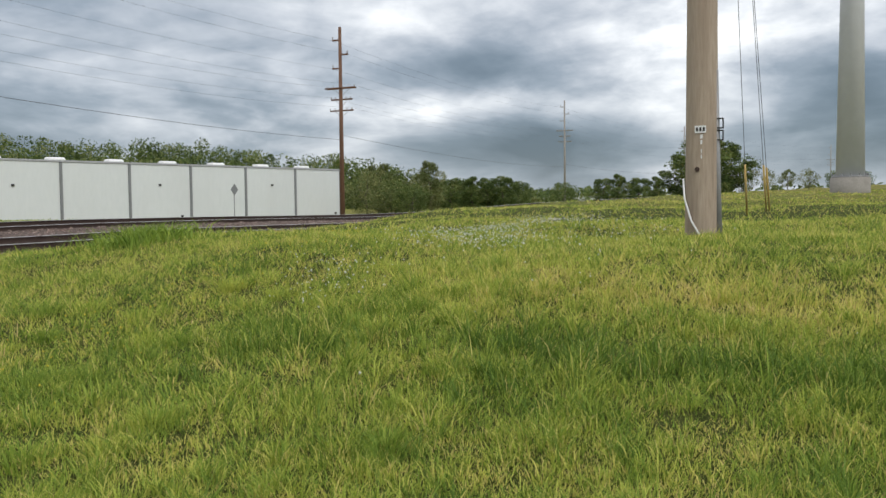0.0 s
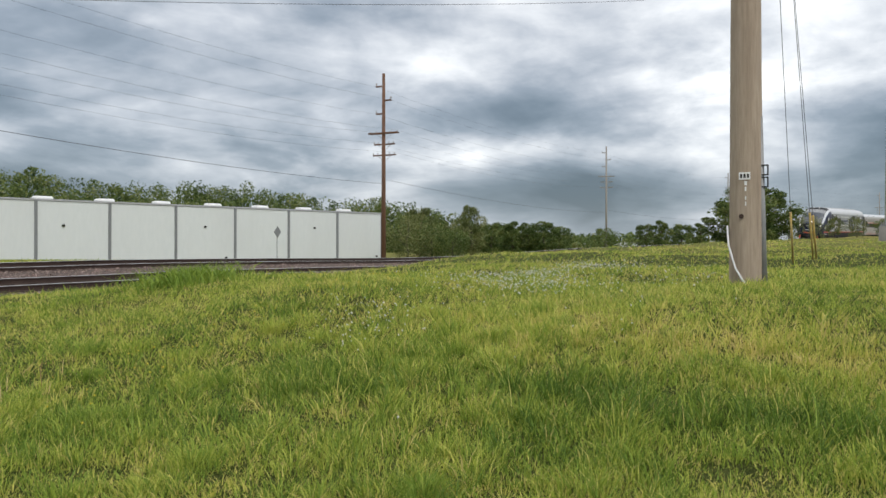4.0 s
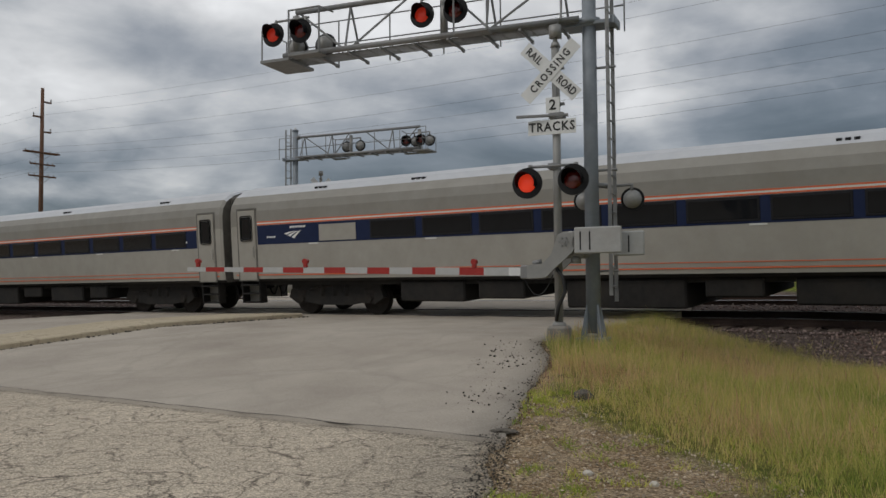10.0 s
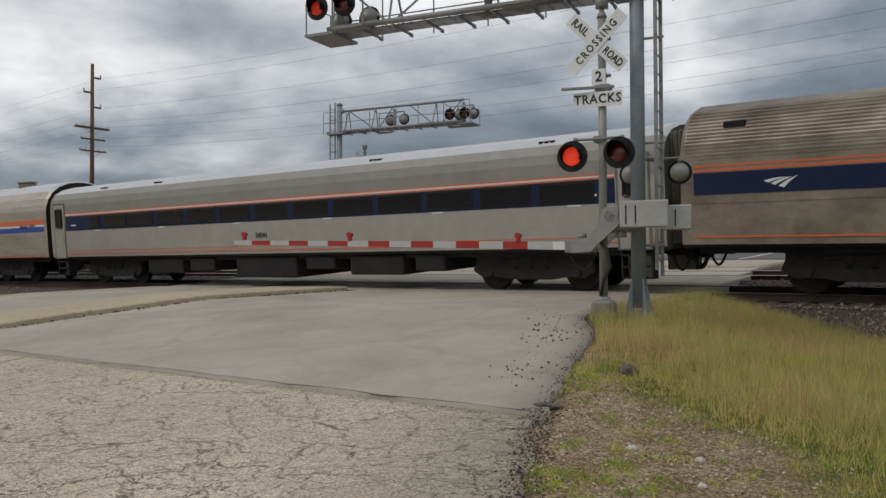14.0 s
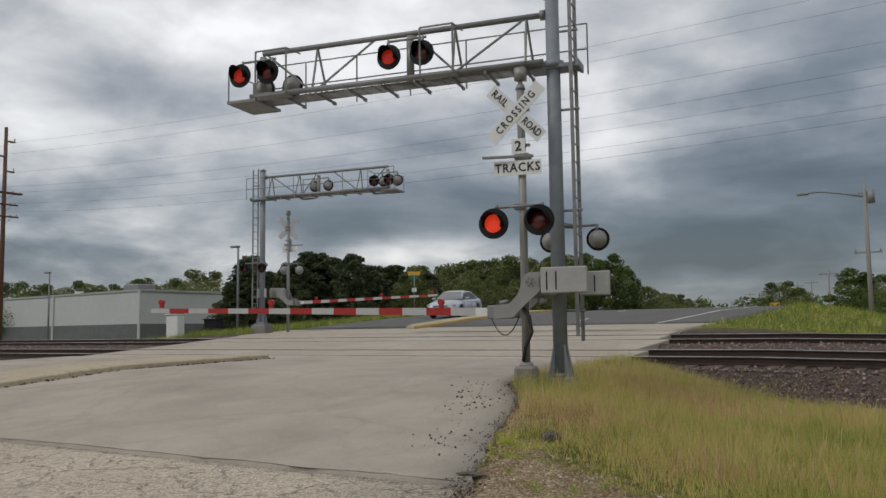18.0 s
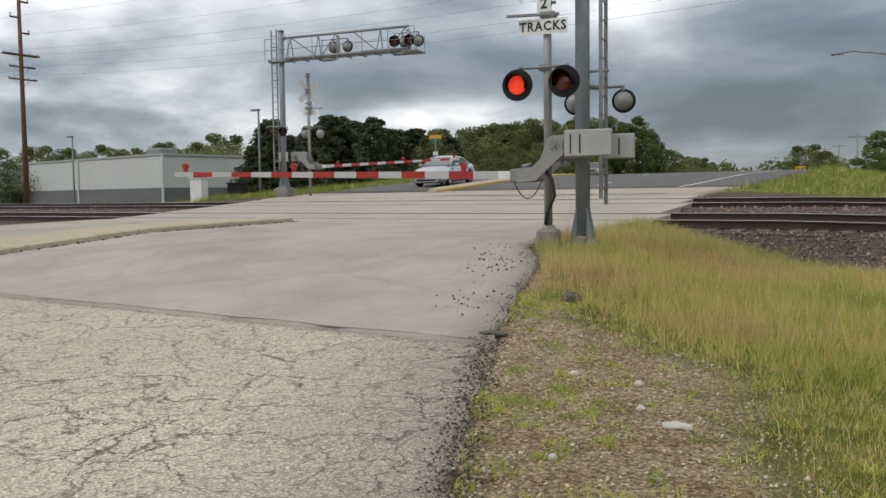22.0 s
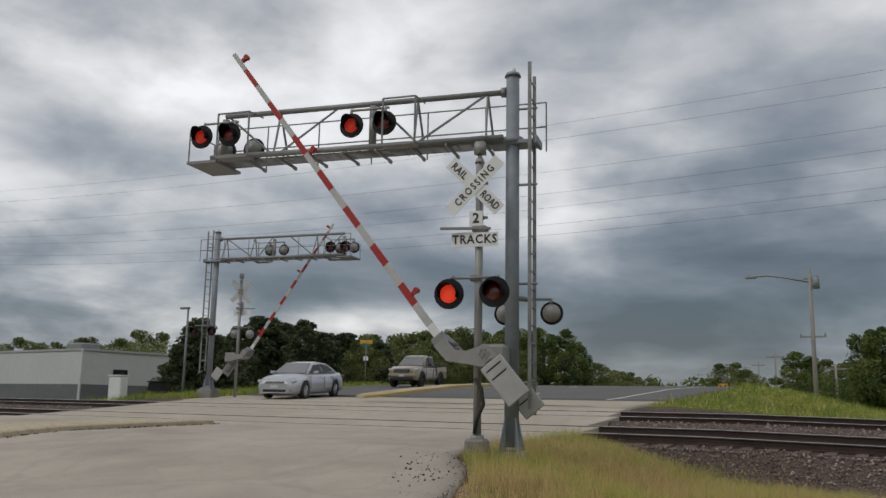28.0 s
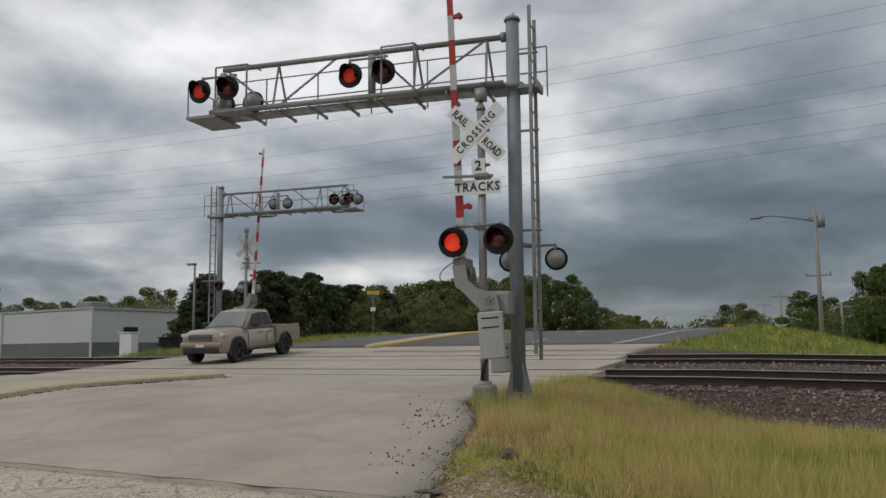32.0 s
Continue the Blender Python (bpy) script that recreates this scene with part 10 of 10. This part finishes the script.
def pickup():
    c = thing("pickup_truck", "tan extended-cab pickup truck with black arches", "pickup truck")
    top = piecewise([(-0.85, 1.10), (1.05, 1.13), (1.3, 1.16), (2.1, 1.12), (2.45, 1.04), (2.62, 0.92)])
    belt = piecewise([(-0.85, 1.04), (1.05, 1.05), (2.1, 1.0), (2.62, 0.84)])
    sill = piecewise([(-0.85, 0.42), (2.0, 0.40), (2.4, 0.36), (2.62, 0.42)])
    half = piecewise([(-0.85, 0.90), (1.2, 0.91), (2.2, 0.90), (2.5, 0.82), (2.62, 0.72)])
    bm = bmesh.new()
    car_shell(bm, [float(v) for v in np.arange(-0.85, 2.621, 0.045)], top, belt, sill, half, (1.72,), 0.47, 0.03)
    part("body", bm, M_TAN, c, "tan painted bonnet and cab body")
    bm = bmesh.new()
    cabin(bm, ((1.22, 1.10), (-0.85, 1.08)), ((0.42, 1.71), (0.0, 1.765), (-0.70, 1.73)), 0.83, 0.64)
    part("roof", bm, M_TAN, c)
    # bed: sides with arches, floor, tailgate
    btop = piecewise([(-2.70, 1.14), (-0.90, 1.14)])
    for s in (-1, 1):
        bm = bmesh.new()
        rows = []
        for x in [float(v) for v in np.arange(-2.70, -0.879, 0.045)]:
            zs = 0.50
            q = 0.47 ** 2 - (x + 1.55) ** 2
            if q > 0:
                zs = max(zs, 0.36 + math.sqrt(q))
            rows.append([bm.verts.new((x, s * a, z)) for a, z in ((0.80, zs), (0.90, zs), (0.92, max(zs + 0.02, 0.85)), (0.90, btop(x)), (0.80, btop(x)))])
        for a, b in zip(rows, rows[1:]):
            for i in range(5):
                j = (i + 1) % 5
                bm.faces.new((a[i], b[i], b[j], a[j]))
        bm.faces.new(rows[0])
        bm.faces.new(rows[-1])
        bmesh.ops.recalc_face_normals(bm, faces=bm.faces)
        part("bed_side", bm, M_TAN, c)
        add_box("mirror", c, M_TRIM, 0.68, 0.86, s * 1.02 - 0.10, s * 1.02 + 0.10, 1.16, 1.34, 0.03, "black door mirror")
        add_box("headlamp", c, M_LAMPGLASS, 2.22, 2.50, s * 0.70 - 0.15, s * 0.70 + 0.15, 0.90, 1.03, 0.03, "clear headlamp")
        add_box("fog_lamp", c, M_LAMPGLASS, 2.50, 2.60, s * 0.68 - 0.06, s * 0.68 + 0.06, 0.60, 0.68, 0.02)
        add_box("tail_lamp", c, M_TAIL, -2.73, -2.58, s * 0.84 - 0.07, s * 0.84 + 0.07, 0.82, 1.10, 0.02, "red tail lamp")
        for x in (0.18, -0.52):
            add_box("door_handle", c, M_TAN, x - 0.1, x + 0.1, s * 0.905 - 0.025, s * 0.905 + 0.025, 0.96, 1.0, 0.008)
        for x in (1.06, -0.20, -0.72):
            add_box("door_gap", c, M_SEAM, x - 0.004, x + 0.004, s * 0.902 - 0.01, s * 0.902 + 0.01, 0.50, 0.98, 0.0)
        add_box("step_bar", c, M_TRIM, -0.75, 1.12, s * 0.88 - 0.05, s * 0.88 + 0.05, 0.36, 0.43, 0.02)
        for x in (1.72, -1.55):
            bm = bmesh.new()
            pr = None
            for k in range(15):
                a = math.radians(-8 + 196 * k / 14)
                row = [bm.verts.new((x + q * math.cos(a), s * yy, 0.36 + q * math.sin(a))) for q, yy in ((0.46, 0.93), (0.53, 0.93), (0.53, 0.86), (0.46, 0.86))]
                if pr:
                    for i in range(4):
                        bm.faces.new((pr[i], row[i], row[(i + 1) % 4], pr[(i + 1) % 4]))
                pr = row
            bmesh.ops.recalc_face_normals(bm, faces=bm.faces)
            part("arch_trim", bm, M_TRIM, c, "black wheel-arch trim")
    add_box("bed_floor", c, M_TRIM, -2.66, -0.88, -0.81, 0.81, 0.62, 0.70, 0.01)
    add_box("bed_front", c, M_TAN, -0.94, -0.87, -0.86, 0.86, 0.62, 1.13, 0.01)
    add_box("tailgate", c, M_TAN, -2.72, -2.64, -0.84, 0.84, 0.56, 1.12, 0.015)
    bm = bmesh.new()
    slab(bm, [(1.10, -0.70, 1.17), (1.10, 0.70, 1.17), (0.47, 0.58, 1.665), (0.47, -0.58, 1.665)], 0.04)
    part("windscreen", bm, T_SCREEN, c, "windscreen reflecting the sky")
    bm = bmesh.new()
    slab(bm, [(-0.845, 0.62, 1.22), (-0.845, -0.62, 1.22), (-0.735, -0.54, 1.66), (-0.735, 0.54, 1.66)], 0.035)
    part("rear_window", bm, T_GLASS, c)
    side_windows(c, (((0.92, 1.18), (0.42, 1.62), (-0.14, 1.66), (-0.14, 1.18)), ((-0.24, 1.18), (-0.24, 1.66), (-0.62, 1.63), (-0.70, 1.20))), 0.83, 0.64, 1.09, 1.74)
    add_box("grille", c, M_TRIM, 2.50, 2.63, -0.48, 0.48, 0.76, 1.0, 0.04, "black grille")
    for z in (0.82, 0.88, 0.94):
        add_box("grille_bar", c, M_MAST, 2.60, 2.64, -0.42, 0.42, z - 0.008, z + 0.008, 0.003)
    add_box("bumper", c, M_TAN, 2.40, 2.66, -0.80, 0.80, 0.56, 0.74, 0.05)
    add_box("lower_intake", c, M_TRIM, 2.38, 2.64, -0.72, 0.72, 0.38, 0.57, 0.04)
    add_box("number_plate", c, M_PLATE, 2.63, 2.67, -0.16, 0.16, 0.58, 0.68, 0.004, "white number plate")
    add_box("rear_bumper", c, M_CHROME, -2.82, -2.66, -0.84, 0.84, 0.48, 0.62, 0.03)
    add_box("chassis", c, M_TRIM, -2.5, 2.3, -0.5, 0.5, 0.34, 0.66, 0.03)
    ws = [car_wheel(c, x, y, 0.385, 0.26, M_TRIM, 6) for x in (1.72, -1.55) for y in (-0.79, 0.79)]
    return c, ws


silver_car, silver_wheels = sedan()
tan_truck, tan_wheels = pickup()


def lane_x(y):
    return float(np.interp(y, [-20, 6, 17, 19, 110, 130], [-22.6, -21.6, -20.75, -20.71, -38.9, -42.9]))


def lane_pose(y, span=1.4):
    """Pose of a car on the oncoming lane, heading to the near side."""
    y0, y1 = y + span, y - span
    a, b = Vector((lane_x(y0), y0, road_top(y0))), Vector((lane_x(y1), y1, road_top(y1)))
    d = b - a
    yaw = math.degrees(math.atan2(d.y, d.x))
    pitch = math.degrees(math.atan2(d.z, math.hypot(d.x, d.y)))
    mid = (a + b) / 2
    return pose(mid.x, mid.y, mid.z, 0, 0, yaw) @ pose(0, 0, 0, 0, -pitch, 0)


def road_top(y):
    if 17.75 < y < 25.75:
        return float(rail_plane(-21, y)) - 0.010
    return float(profile(y)) + (0.016 if y <= 17.75 else 0.004)


# ---- sleepers, laid last ----
def sleepers():
    bm = bmesh.new()
    box(bm, -0.115, 0.115, -1.30, 1.30, -0.18, 0.0, 0.012)
    me = mesh_of("sleeper", bm, M_TIE)
    rs = np.random.RandomState(12)
    for tr, tc in zip(tracks, (TRACK_Y, TRACK2_Y)):
        xs = [x for x in np.arange(-72, 82, 0.53) if x < -28.2 or x > -5.9]
        for x in xs:
            x = float(x + rs.uniform(-0.04, 0.04))
            y = tc + float(bend(x))
            slope = math.degrees(math.atan2(float(bend(x + 0.5) - bend(x - 0.5)), 1.0))
            share("sleeper", me, tr, pose(x, y, float(rail_plane(x, y)) - 0.168, math.degrees(math.atan(CANT)), 0, slope + rs.uniform(-0.8, 0.8)))


sleepers()


# ---- what moves ----
GATE = [(0, 0), (23.6, 0), (24.0, 4), (24.5, 12), (25.0, 17), (25.5, 22), (26.5, 33), (27.5, 45.5), (28.0, 50.8), (28.5, 55), (29.0, 61), (29.5, 68), (30.0, 73.5), (30.5, 79.5), (31.0, 84), (31.5, 86), (32.0, 86.5)]

GATE_FAR = [(0, 0), (23.6, 0), (24.0, 5), (24.5, 14), (25.0, 21.5), (25.5, 27), (26.5, 38), (27.5, 49.5), (28.0, 54.2), (28.5, 58.5), (29.0, 63), (29.5, 67.3), (30.0, 71.4), (30.5, 76), (31.0, 80.5), (31.5, 83.5), (32.0, 85)]


# the oncoming cars: seconds, place across the tracks
SEDAN = [(0, 43.3), (17, 43), (19, 40.3), (21, 37), (23.5, 36.9), (24, 36.4), (25, 35.8), (25.5, 35.2), (27.5, 31.1), (28, 29.4), (28.4, 27.25), (28.8, 24.8), (29.2, 22.4), (29.6, 19.9), (30, 17.25), (31, 11.6), (32, 6.2)]
TRUCK = [(0, 110), (12, 98), (20, 82), (24, 62), (27.5, 45.4), (28, 43.5), (28.8, 39.8), (29.6, 36.3), (30, 34.7), (30.6, 31.8), (31.2, 28.6), (31.8, 25.1), (32, 23.9)]


def glide(t, ts, ys):
    """Smooth way through the rows."""
    return float(np.mean([np.interp(t + d, ts, ys) for d in (-0.3, -0.15, 0, 0.15, 0.3)])) if 0.3 < t < 31.7 else float(np.interp(t, ts, ys))


SPEED, NOSE = 29.13, 223.62


def motions():
    times = [k * 0.5 for k in range(65)]
    for car, off in train:
        rows = []
        for t in times:
            s = NOSE - SPEED * t + off + float(np.interp(t, [0, 6, 7.0, 7.5, 8.0, 9.0, 9.5, 10.0, 10.5], [1.6, 1.3, 0.95, 0.5, 0.1, 0.0, 0.1, 0.25, 0.0]))
            if off == 0.0:
                rows.append((t, car_pose(s + 10.83, 7.0, 7.0) @ pose(-10.83, 0, 0)))
            else:
                rows.append((t, car_pose(s, 9.1, 9.1)))
        walk(car, rows)
    for arm, swing in ((near_arm, GATE), (far_arm, GATE_FAR)):
        walk(arm, [(t, PIVOT @ pose(0, 0, 0, 0, a, 0)) for t, a in swing])
    for car, wheels, rows, radius in ((silver_car, silver_wheels, SEDAN, 0.335), (tan_truck, tan_wheels, TRUCK, 0.385)):
        ts, ys = [q[0] for q in rows], [q[1] for q in rows]
        walk(car, [(t, lane_pose(glide(t, ts, ys))) for t in [k * 0.25 for k in range(129)]])
        spin = [(t, math.degrees((ys[0] - glide(t, ts, ys)) / radius)) for t in [k * 0.25 for k in range(72)] + [18 + k * 0.07 for k in range(200)] + [32.0]]
        for w in wheels:
            hub = w.matrix_basis.copy()
            walk(w, [(t, hub @ pose(0, 0, 0, 0, a, 0)) for t, a in spin])


motions()
